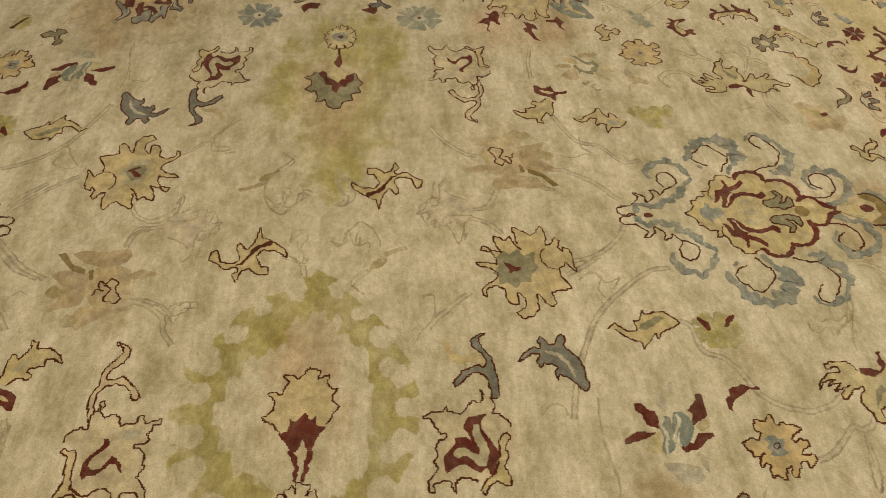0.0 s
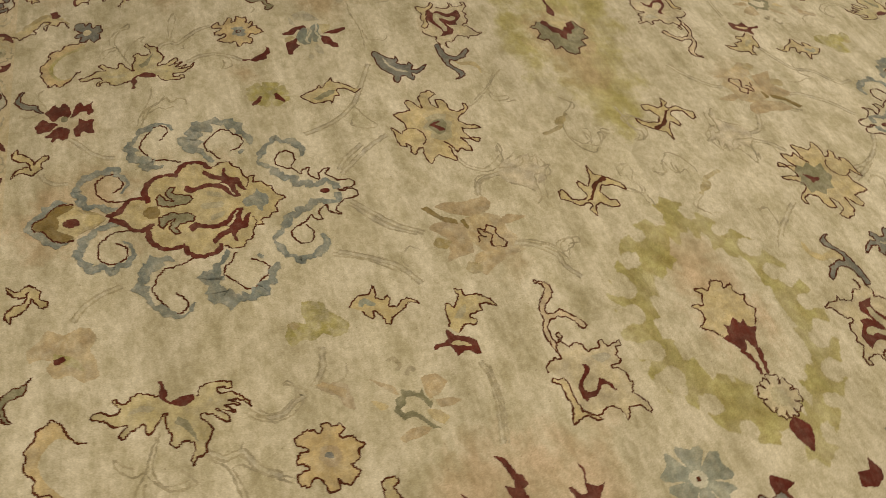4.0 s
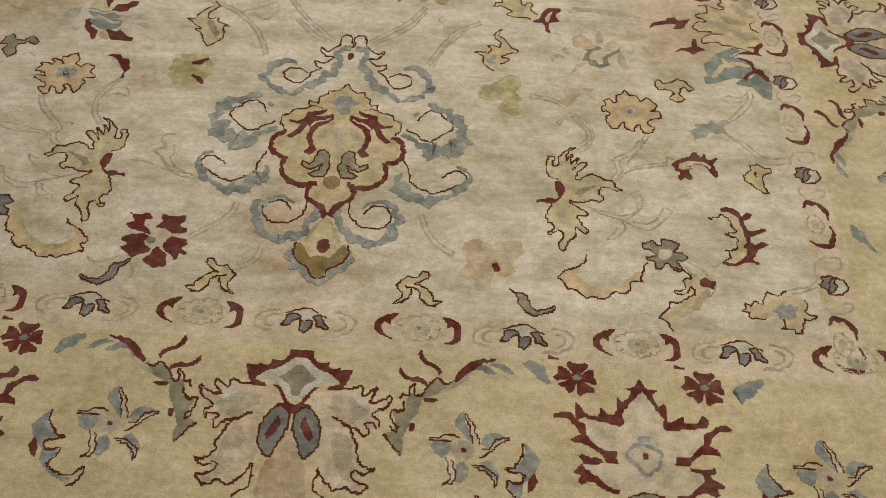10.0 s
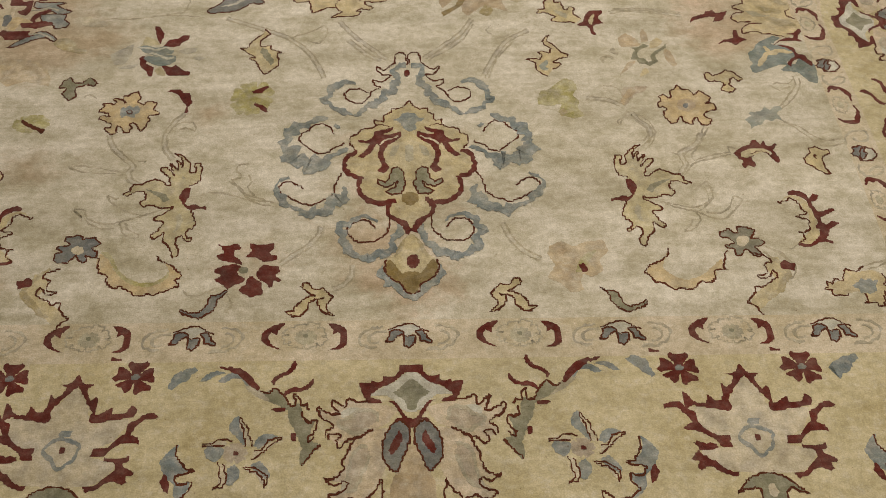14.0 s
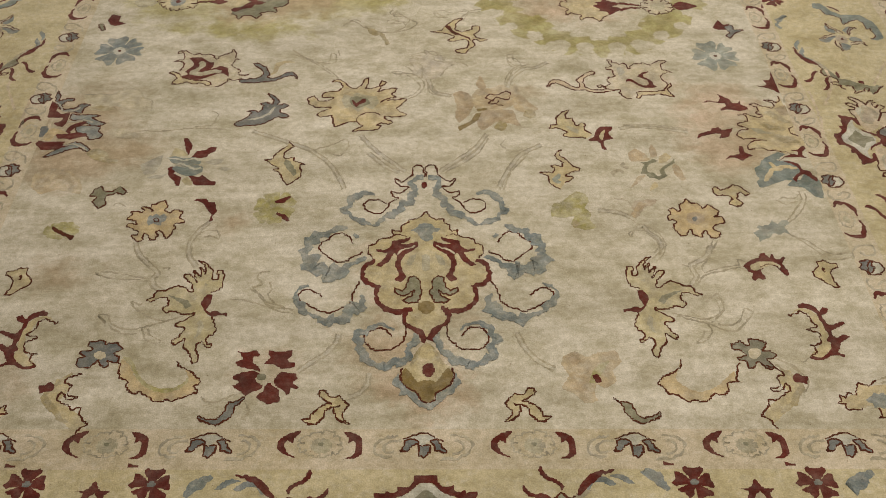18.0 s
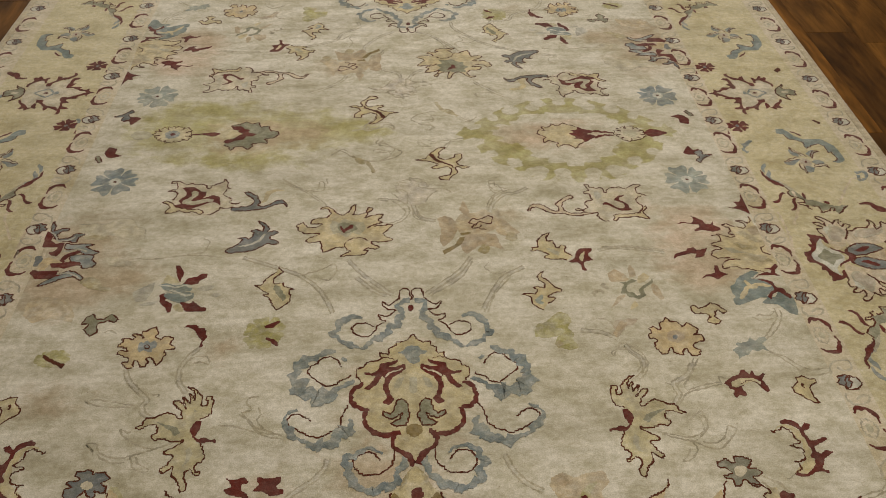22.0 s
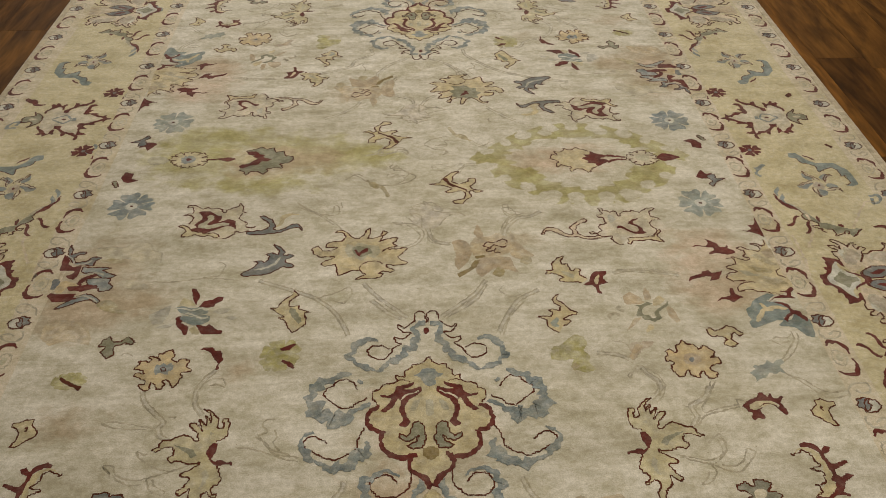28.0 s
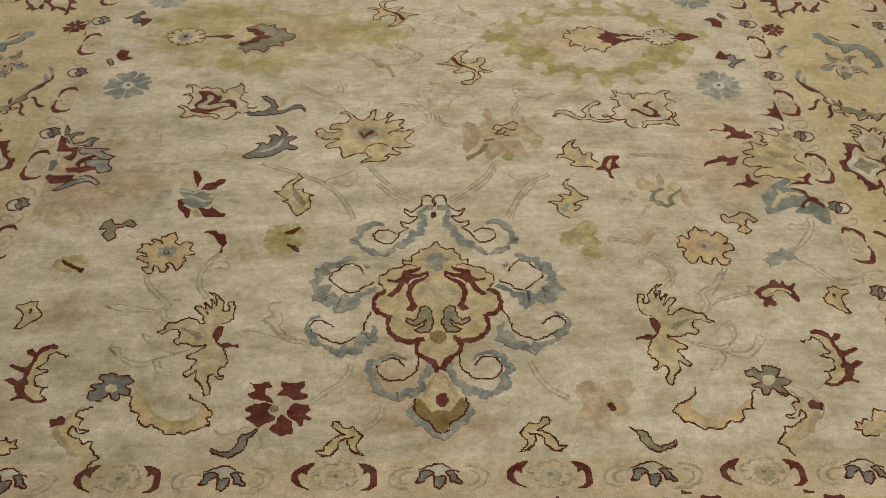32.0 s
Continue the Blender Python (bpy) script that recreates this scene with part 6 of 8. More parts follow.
ornament("faded_lily", (0.539, -0.732), [
    ("fill", "tan", [(-5.1, -2.7), (-4, -1), (-2.7, 1.2), (-0.7, 1.7), (-1.7, 0.2), (-3.7, -1.7)]),
    ("fill", "tan", [(-3.5, 6.4), (-3.6, 9.5), (-1.6, 11), (0.4, 9.1), (1.2, 6.9), (-1, 6.4)]),
    ("fill", "tan", [(1.5, 7.8), (1.9, 11.1), (2.5, 12.7), (3.4, 10.7), (3.3, 8.3)]),
    ("fill", "goldpale", [(-0.6, -3.6), (0, -2), (1.2, -0.5), (1.8, -2.1)]),
    ("fill", "goldpale", [(3.2, 5.7), (3.7, 7.9), (5.5, 9.4), (6.7, 8), (5.4, 6.3)]),
    ("fill", "tan", [(7.7, -0.3), (6.5, 1.6), (6.1, 4), (6.9, 5.5), (8, 4.5), (8.4, 2.1), (8.7, 0.2)]),
    ("fill", "sage", [(2.2, 0), (1.2, 0.8), (-0.1, 0.9), (-0.4, 2.1), (-1.8, 2.2), (-1.1, 3.9), (-0.2, 5.5), (-1.2, 6), (0.7, 6.3), (2.1, 7.2), (3.2, 6.6), (1.7, 5.8), (0.8, 5.4), (0, 4), (0.1, 2.7), (1.6, 2.3), (2.1, 1.2), (3.2, 1.7), (2.9, 3.3), (4.4, 4.8), (6.6, 6.4), (7.4, 7.4), (7.1, 5.9), (5.2, 4.5), (4, 3.2), (4.5, 1.4)]),
    ("line", "vine", [(-8.1, 1.4), (-8.7, 2.5), (-7.2, 3.3), (-5.9, 2.7)], 0.8),
    ("line", "vine", [(-4.4, 4.3), (-5.9, 5), (-5.1, 5.9)], 0.8),
    ("fill", "tan", [(-5.9, -12.6), (-6.1, -10.9), (-5.2, -9.4), (-3.9, -7.3), (-2.2, -7.7), (-3, -9.1), (-4.6, -10.3)]),
], "faded sage and tan wool lily", twin=True)
ornament("sprig", (0.696, -1.324), [
    ("fill", "gold", [(0.7, 5.4), (2.4, 5.9), (2.8, 4), (3.5, 2.2), (2.3, -0.3), (-0.2, -2.7), (-2.7, -5), (-4, -5.9), (-5.5, -4.5), (-3.7, -2.1), (-2.2, -1.1), (0.9, 1), (-0.1, 2.1), (-0.4, 3.8)]),
    ("band", "olivetan", [(-0.2, 7), (1.7, 5.3), (3.9, 2), (1.1, -1.2), (-1.9, -3.8)], (0.5, 0.8, 1.3, 1.3, 0.6)),
    ("line", "umber", [(-2.2, 7), (-0.8, 6.4), (0.8, 5.6), (0.9, 4.8), (-0.7, 4.4), (-0.4, 3.1), (-0.5, 2.1), (-2.7, 1.7), (-1.3, 1.1), (-0.2, 1.5), (0.8, 2.9), (1.3, 1.3), (-0.2, 0.3), (-2.1, -0.9), (-3.6, -0.6), (-3.7, -2.1), (-5.8, -4.2), (-4.5, -5.4), (-3.7, -7)], 0.8),
    ("fill", "maroon", [(2.5, 4.3), (3.6, 5.2), (4.3, 4.5), (5.7, 4.4), (4.9, 2.6), (3.5, 3), (2.4, 3.1)]),
], "gold wool sprig with a maroon bud", twin=True, pair=True)
ornament("square_flower", (0.328, -1.276), [
    ("fill", "tansoft", [(-5.1, 4.9), (-2.7, 6), (-0.6, 4.6), (1.8, 5.6), (5.5, 6), (6.2, 3.4), (4.3, 1.4), (4.5, -1.1), (2.3, -2.6), (0.7, -1.7), (-0.1, -3.6), (0.3, -5.4), (-2.1, -5.9), (-4, -3.9), (-6.3, -2.4), (-4.6, 0.3), (-5.8, 3)]),
    ("fill", "tan", [(-4.5, 4.4), (-2.4, 5.1), (-1.5, 3.3), (-3.4, 2.8)]),
    ("fill", "tan", [(-4.6, -1.6), (-2.1, -0.9), (-1.1, -3.2), (-3.3, -3.6)]),
    ("fill", "olive", [(-0.8, -1.4), (0.3, 1.5), (2.3, 3.2), (4, 3.7), (2.2, 1.1), (0.5, -1.4)]),
    ("fill", "maroon", [(0, 0.4), (1.2, 0.6), (1.5, -0.4), (1.7, -1.2), (0.5, -1.3)]),
], "faded tan wool flower with a maroon dot", twin=True)
ornament("curled_leaf", (0.404, -1.351), [
    ("edged", "sage", [(-4.3, 2.9), (-3, 1.7), (-1.9, 1.9), (-0.9, 1.2), (-0.4, -0.5), (0.7, -1.7), (2.7, -1.3), (4.3, -0.5), (3.9, -1.6), (2.1, -2.2), (0.3, -2.9), (-0.7, -2.4), (-1.8, -1.4), (-2.5, -0.2), (-2.7, 1)]),
], "grey-green wool curled leaf", twin=True)
ornament("daisy", (-0.604, -0.851), [
    ("edged", "goldorange", [(0.7, 6.3), (1.6, 4.7), (1.4, 3.2), (2.6, 2.3), (3.2, 3.2), (5.4, 2.9), (5.2, 1.6), (4.8, 1), (6.1, 0.2), (6.5, -0.6), (5.4, -0.9), (4.5, -0.7), (4, -1.6), (4.8, -2.3), (4, -3.2), (4, -4.2), (3.2, -5.5), (2.3, -4.1), (1.2, -3), (0.3, -3.5), (1.3, -4.4), (0.6, -5.8), (-0.3, -5.9), (-1, -4.5), (-1.9, -3.7), (-2.3, -4.5), (-1.8, -5.8), (-2.7, -6.3), (-4.2, -5.2), (-4.7, -4.2), (-3.3, -4.3), (-3.2, -3.1), (-4.2, -2.9), (-5.1, -2.2), (-6.2, -1.8), (-6.2, -0.9), (-5.2, -0.8), (-4.2, -1.3), (-4.9, 0), (-6.6, 0.4), (-6.5, 1.1), (-5.8, 2), (-6.4, 2.8), (-5.4, 3), (-3.9, 2.5), (-3.5, 3.3), (-4.2, 4.1), (-3.9, 4.5), (-2.4, 3.9), (-1.4, 2.9), (-2.2, 4.1), (-2.3, 5), (-1.2, 5), (-0.6, 5.8)]),
    ("fill", "bluegrey", [(-2.3, 0.9), (-1.7, 1.7), (-1.1, 1.4), (-0.5, 2.3), (0.4, 1.5), (1.2, 2.2), (2, 1.3), (1.9, -0.1), (1.1, -0.7), (1.5, -1.6), (0.4, -1.3), (-0.7, -0.8), (-1.5, -1.6), (-2, -0.7)]),
    ("line", "umber", [(-0.8, 0.4), (-0.3, 0.9), (0.4, 0.4), (0.4, -0.4), (-0.3, -0.5), (-0.8, 0.3)], 0.5),
], "gold-orange wool daisy with a blue-grey eye", twin=True)
ornament("daisy", (0.622, -0.856), [
    ("edged", "goldorange", [(-1.8, 4.9), (-0.9, 6.1), (0, 4.6), (1.3, 4.7), (1.9, 4), (2.3, 2.9), (3.7, 4.2), (4.3, 3.7), (5.1, 2.8), (6, 2), (5.3, 1), (4.2, 0.2), (5.8, 0.5), (6.5, -0.2), (6.4, -1.5), (5.2, -1.9), (4, -2.4), (3.1, -3), (3.7, -3.9), (4.6, -4.5), (4.1, -5.8), (2.3, -6.2), (1.8, -5), (1.4, -3.8), (0.6, -4.6), (0.2, -5.7), (-0.6, -5.6), (-1.6, -4.9), (-1.5, -3.5), (-2.5, -3.8), (-2.9, -5.1), (-4.4, -5.5), (-5, -4.6), (-5.7, -3), (-5.4, -2), (-4.4, -1.2), (-5.2, -0.5), (-6.5, -0.7), (-6.4, 0.6), (-5.5, 1.3), (-5.7, 2.6), (-4.5, 3.1), (-3.6, 2.1), (-3, 2.7), (-3, 4.1)]),
    ("fill", "tan", [(-1.8, 1.2), (0.2, 1.9), (1.9, 0.8), (1.9, -0.8), (0.1, -2.1), (-1.9, -1.4)]),
    ("fill", "slate", [(-0.6, 0.2), (0.3, 0.6), (0.4, -0.4), (-0.3, -1.1), (-0.9, -0.6)]),
], "gold-orange wool daisy with a dark toothed outline", twin=True)
ornament("carnation", (-0.31, -1.267), [
    ("fill", "maroon", [(-6.3, 6.1), (-5.1, 5.7), (-4.1, 5.8), (-2.6, 6.3), (-1.7, 5.2), (-1.9, 4.6), (-2.7, 4.8), (-3.1, 4.2), (-2.8, 3.3), (-1.7, 2.3), (-1, 1.1), (-1.6, 1.3), (-3.7, 1.9), (-5.2, 2.2), (-6.3, 3.1), (-6.3, 3.6), (-4.9, 4), (-5.4, 5.1)]),
    ("fill", "maroon", [(-0.2, 6.2), (1, 5.9), (3, 5.9), (4.7, 6.1), (4.7, 4.8), (4, 4.1), (4, 3.5), (5.3, 3.1), (5.4, 2.1), (4.1, 1.9), (2.9, 1.7), (1.8, 2.6), (0.5, 2.8), (-0.7, 3), (-0.3, 3.5), (0.5, 4.5), (-0.1, 5.1)]),
    ("fill", "maroon", [(-4.6, 1.2), (-2.1, 1.3), (-1.2, 0.7), (-1.9, -0.3), (-1.8, -1.1), (-0.2, -2), (-0.6, -2.8), (-2.1, -3.3), (-3.5, -4.2), (-4.4, -3.3), (-5.7, -2.6), (-6.2, -1.9), (-5.2, -1.5), (-5.1, -0.9), (-6.3, -0.5), (-6.5, 0.2), (-5.4, 0.7)]),
    ("fill", "maroon", [(2.9, 1.1), (5, 0.7), (6, 0.5), (6.2, -0.7), (5.4, -1.1), (5.8, -1.9), (6.6, -2.5), (6.2, -2.9), (5.2, -2.6), (5.1, -3.5), (4.5, -4.3), (3.8, -3.1), (2.2, -2.2), (1.7, -1), (2, -0.1)]),
    ("fill", "maroon", [(0.8, -1.4), (1.7, -2.1), (2.8, -2.9), (3.2, -4.9), (3.1, -5.8), (2, -5.8), (1.1, -6.3), (0.3, -5.6), (-0.3, -5.5), (-1.3, -4.5), (-0.9, -3.8), (-0.2, -3.4), (0, -2.2)]),
    ("fill", "sage", [(-1.8, 0.3), (-0.8, 0.7), (0.1, 0.4), (0.1, -0.5), (-0.9, -0.9), (-1.6, -0.5)]),
], "deep maroon wool carnation with a cream eye", twin=True)
ornament("comb_leaf", (0.812, -1.172), [
    ("fill", "gold", [(-5.3, 3.6), (-3.9, 4.9), (-2.4, 5.1), (-1.3, 4.3), (-0.8, 2.2), (-0.1, 1.1), (-0.3, -0.6), (-1, -3.3), (-2.7, -4.9), (-4.2, -6.2), (-3.2, -6.7), (-1.8, -6.6), (0.5, -4.7), (0.9, -3), (0.4, -2.6), (1.1, -1.3), (0.9, 0.1), (0.8, 1.8), (0.4, 2.8), (0.3, 4.1), (-0.6, 5.1), (-2.2, 5.7), (-3.7, 5.4)]),
    ("fill", "maroon", [(-3.1, 6.4), (-1.8, 7.1), (0.3, 6.4), (0.9, 5.5), (1.2, 4.8), (2.1, 6), (3.3, 5.5), (2.5, 4.3), (1.4, 3.9), (1.5, 2.5), (2.1, 1.3), (3.7, 1.7), (5, 2.2), (5.6, 1.7), (4, 0.8), (2.1, -0.1), (1.9, -1.3), (2.9, -1.9), (4, -1), (5.6, -1.5), (4.6, -2.2), (3.2, -3), (2.5, -4.4), (1.7, -5.3), (2.9, -6), (2.7, -6.6), (1.2, -6), (0, -6.3), (-1.6, -7.1), (-3.3, -7.1), (-4.4, -6.7), (-3.6, -6.2), (-1.8, -6.6), (0.5, -4.7), (1.1, -3), (0.4, -2.6), (1.1, -1.3), (1, 0.1), (0.9, 1.8), (0.5, 2.7), (0.5, 3.9), (-0.1, 4.9), (-1.6, 5.7), (-2.8, 5.6)]),
    ("line", "umber", [(-5.5, 4.2), (-5.2, 3.4), (-4.6, 4.3), (-3, 4.9), (-1.7, 4.1), (-1.4, 2.3), (-0.1, 1.2), (-1.2, 0.8), (-2.8, 0.3), (-1.5, -0.2), (-0.4, -0.6), (-0.9, -3), (-2.4, -3.6), (-3.7, -3.4), (-2.5, -4.1), (-2.4, -4.9), (-3.5, -5.9), (-4.4, -6.5)], 0.8),
], "maroon wool comb leaf with gold belly", twin=True, pair=True)
ornament("tulip_ring", (0.744, -1.002), [
    ("fill", "straw", [(-3.9, -0.1), (-1.8, 1.3), (0.1, 1.6), (2.4, 1.2), (3, -0.2), (1.4, 0.5), (-0.6, -0.3), (-2.3, -1), (-3.5, -1)]),
    ("fill", "maroon", [(-5, 0.1), (-3.5, 1.5), (-2.1, 2.2), (-0.9, 2.6), (-0.3, 3.7), (0.7, 3.9), (1.5, 2.5), (2.3, 3.7), (2.6, 3.3), (2.7, 2.1), (3.5, 2), (4.7, 2.9), (4.9, 2.3), (3.9, 1), (4.4, -0.6), (4.6, -2.1), (4.1, -2.8), (3.4, -2), (2.7, -0.8), (3.5, 0), (2.4, 1.2), (0.1, 1.6), (-1.4, 1.4), (-3.1, 0.5), (-3.6, -0.7), (-2.3, -1), (-0.3, -0.3), (-1.4, -1.2), (-0.7, -3.1), (-1.4, -3.7), (-2.5, -3.1), (-3.3, -4), (-3.9, -3), (-3.2, -1.7), (-4.2, -1.4), (-4.3, -0.7)]),
    ("line", "umber", [(-1.2, -0.1), (0.5, 0.8), (1.9, 0.5), (2.9, -0.5)], 0.5),
], "ragged maroon wool tulip with a straw heart", twin=True)
ornament("small_leaf", (0.872, -1.024), [
    ("edged", "gold", [(-3, 0.4), (-1.1, 2.3), (-1.3, 3.5), (0.3, 3.8), (1.6, 2.8), (2.8, 3), (3, 2), (1.4, 1.1), (0.8, 0), (0.8, -1.7), (1.5, -3.7), (0.6, -3.7), (-0.8, -2.6), (-2, -1.4), (-3, -0.5)]),
    ("band", "umber", [(-0.2, 1.8), (-0.6, 1), (-0.2, 0.4)], (0.6, 0.7, 0.5)),
], "small angular gold wool leaf", twin=True, pair=True)
ornament("feather_leaf", (0.789, -0.898), [
    ("fill", "palebluesage", [(-4.5, -0.4), (-3.1, 0.4), (-3.2, 1.6), (-1.9, 1.6), (-0.3, 2), (0.7, 3.2), (1.6, 2.1), (2.8, 3.2), (4.1, 3.4), (4.5, 2.4), (2.9, 1.2), (3.4, -0.1), (3.6, -1.1), (2.5, -0.5), (1.2, -1.2), (0, -0.6), (-1.2, -2), (-2.9, -2.6), (-4, -3.4), (-3.7, -2), (-4.4, -1)]),
], "teal-grey feathered wool leaf", twin=True)
ornament("star_leaf", (0.724, -0.786), [
    ("edged", "gold", [(-4.4, 2.2), (-3.3, 3.1), (-2.3, 1.8), (-0.5, 2.6), (0.9, 3.5), (2.4, 3), (3.5, 1.6), (4.5, 0.7), (3.2, 0), (2.3, 1.1), (1.2, 0.5), (1, -1.3), (2, -2.5), (0.3, -3.5), (-1.1, -2.9), (-1, -1.8), (-0.1, -1.2), (-1.1, 0), (-2.3, 0.2), (-3.7, -0.1), (-4.2, 1.1)]),
], "small gold wool star leaf", twin=True)
ornament("star_leaf", (-0.732, -0.776), [
    ("edged", "sage", [(-4, 0.5), (-3.8, 2.3), (-2.2, 3.6), (-1.1, 1.9), (0.8, 1.9), (2.2, 3.6), (4, 1.6), (3.3, 0.6), (1.7, 1.6), (1.2, 1), (-0.1, 0.5), (-0.6, -0.3), (0.2, -2.2), (-1.2, -3.5), (-3.2, -1.4), (-2.3, 0.2)]),
], "small grey-green wool star leaf", twin=True)
ornament("small_rosette", (0.661, -1.228), [
    ("edged", "sagedark", [(-4.1, 2.4), (-2.2, 3.2), (-1.3, 2.1), (-0.6, 2.3), (-0.4, 3.4), (1, 3.6), (2.8, 2.9), (2.6, 1.9), (1.7, 0.9), (2.9, 0.9), (4.2, -0.1), (3.6, -0.9), (2.2, -1.1), (2.3, -1.7), (3.1, -2.8), (2.7, -3.5), (1.4, -3.3), (0.6, -2), (0, -1.7), (-0.8, -2.9), (-1.7, -3.4), (-2.2, -2.6), (-2.1, -1.6), (-3.6, -1.4), (-3.7, -0.7), (-1.8, -0.3), (-2.2, 0.6), (-3.2, 1), (-4.2, 1.3)]),
    ("fill", "sand", [(-1, 1), (0.5, 1.6), (1.5, 0.9), (0.9, -0.4), (-0.4, -1.2), (-1.4, -0.6)]),
], "grey-green six-petalled wool rosette", twin=True)
ornament("small_rosette", (-0.643, -1.209), [
    ("edged", "slate", [(-3.1, 2.7), (-2.4, 3), (-1.2, 2.8), (-0.5, 3.4), (0.5, 2.6), (0.4, 2), (1.1, 2.6), (2.9, 2.5), (3.6, 1.6), (4.3, 1.1), (3.5, 0.5), (2.6, 0.2), (3.8, -0.9), (3.9, -2.1), (2.8, -2.1), (1.7, -1.5), (2.1, -2.7), (1.6, -3.4), (0.6, -2.7), (0, -1.4), (-0.4, -2), (-1.6, -3.2), (-3.1, -3.3), (-4.2, -2.5), (-4.3, -1), (-3.1, -0.7), (-4.3, 0.2), (-3.7, 0.8), (-2.2, 0.8), (-1.7, 1.2), (-2.7, 1.8)]),
    ("fill", "sand", [(-1.3, 0.1), (-0.2, 0.7), (1, 0.1), (1.1, -1), (0, -1.5), (-1, -0.9)]),
], "slate blue six-petalled wool rosette", twin=True)
ornament("crescent", (0.542, -1.288), [
    ("fill", "goldorange", [(-3.3, 4.7), (-3.9, 3.1), (-5.7, 2), (-7.5, 1), (-8.6, -0.5), (-7.7, -1.8), (-7.1, -2.9), (-5.3, -3.2), (-3.9, -4.7), (-2, -4.1), (-0.2, -4.8), (1.7, -2.8), (3.5, -3.3), (4.9, -1.8), (5, -0.3), (6.8, -0.3), (6.9, 0.9), (6.8, 2.2), (4.9, 0.7), (3.2, -0.8), (1.4, -1.9), (-0.9, -2.5), (-2.9, -1.9), (-4.3, -0.8), (-5.2, 0.6), (-4.3, 2.5)]),
    ("line", "umber", [(-3.3, 4.7), (-3.9, 3.1), (-5.7, 2), (-7.5, 1), (-8.6, -0.5), (-7.7, -1.8), (-7.1, -2.9), (-5.3, -3.2), (-3.9, -4.7), (-2, -4.1), (-0.2, -4.8), (1.7, -2.8), (3.5, -3.3), (4.9, -1.8), (5, -0.3), (6.8, -0.3), (6.9, 0.9), (8, 3.8), (8.6, 4.1)], 0.8),
], "gold wool crescent leaf with a scalloped dark edge", twin=True)
ornament("crescent", (-0.518, -1.269), [
    ("fill", "goldorange", [(4.9, 2.2), (6.3, 1.4), (7.4, 0.1), (8.5, -0.9), (7.2, -1.9), (8, -3.1), (6.5, -3.6), (5.2, -4.5), (3.8, -4.9), (2.3, -4.7), (0.2, -5.2), (-1.7, -3.7), (-2.8, -3), (-4.2, -3.4), (-5.4, -2.2), (-5.7, -0.7), (-7.6, 0.5), (-8.2, 2), (-8.2, 3.9), (-7.9, 4.8), (-6.1, 3.2), (-4.7, 0.8), (-2.6, -1.4), (0, -2.8), (2.5, -2.9), (4.8, -1.9), (6, -0.1)]),
    ("fill", "olive", [(-8, 5.2), (-6.4, 4.9), (-5.1, 3.2), (-3.9, 1), (-2.1, -0.8), (0.4, -2.1), (3.3, -2.1), (5.1, -1), (5.7, 0.2), (6.1, -0.7), (4.8, -2.2), (2.5, -3.1), (0.1, -2.9), (-2.3, -1.7), (-4.4, 0.4), (-5.8, 2.9)]),
    ("line", "umber", [(3, 3.9), (3.4, 3), (4.9, 2.2), (6.3, 1.4), (7.4, 0.1), (8.5, -0.9), (7.2, -1.9), (8, -3.1), (6.5, -3.6), (5.2, -4.5), (3.8, -4.9), (2.3, -4.7), (0.2, -5.2), (-1.7, -3.7), (-2.8, -3), (-4.2, -3.4), (-5.4, -2.2), (-5.7, -0.7), (-7.6, 0.5), (-8.2, 2), (-8.2, 3.9), (-8.6, 4.2)], 0.8),
], "gold and olive wool crescent leaf", twin=True)
ornament("corner_flower", (0.863, -1.338), [
    ("fill", "goldpale", [(0.4, 3.3), (-1.1, 3.8), (-1.5, 4.3), (-2.4, 3), (-2.8, 1.7), (-4, 1.4), (-5.3, 0.7), (-6, 1.1), (-6.8, -0.3), (-5.9, -1.1), (-4.7, -1.9), (-2.7, -1.5), (-0.9, -0.9), (0.2, -1.7), (0.4, -2.8), (-0.2, -3.5), (1.9, -3.4), (2.4, -4.4), (3.4, -3.9), (3.8, -2.6), (4.5, -1.2), (5.5, -1.3), (6.8, -0.6), (5.8, -0.4), (4.7, 0.5), (5.6, 1.7), (5, 2.9), (3.3, 3.7)]),
    ("line", "umber", [(1.9, 4.6), (0.4, 3.3), (-1.1, 3.8), (-1.5, 4.4), (-2.4, 3), (-2.8, 1.7), (-4, 1.4), (-4.1, 2), (-5.3, 0.7), (-6.3, 1.3), (-6.2, 0.5), (-7, -0.3), (-5.5, -0.4), (-5.9, -1.3), (-4.8, -2), (-2.7, -1.5)], 0.8),
    ("line", "umber", [(5, 3), (5.7, 1.7), (4.7, 0.5), (5.8, -0.4), (7, -0.6), (5.5, -1.4), (4.5, -1.2), (3.8, -2.6), (3.4, -4.1), (2.3, -4.5), (1.8, -3.5), (-0.4, -3.7), (0.4, -2.8), (0.3, -1.6)], 0.8),
    ("fill", "bluegrey", [(-1.6, 0.3), (0, 1.2), (0.5, 2), (1.2, 1.5), (2.4, 1.8), (2.7, 1.2), (3.9, 1.4), (3, 0.2), (2.9, -1), (1.3, -1.7), (0.6, -1.3), (-0.5, -1.5), (-0.5, -0.6), (-1.2, -0.2)]),
], "gold wool blossom with a blue-grey heart", twin=True, pair=True)
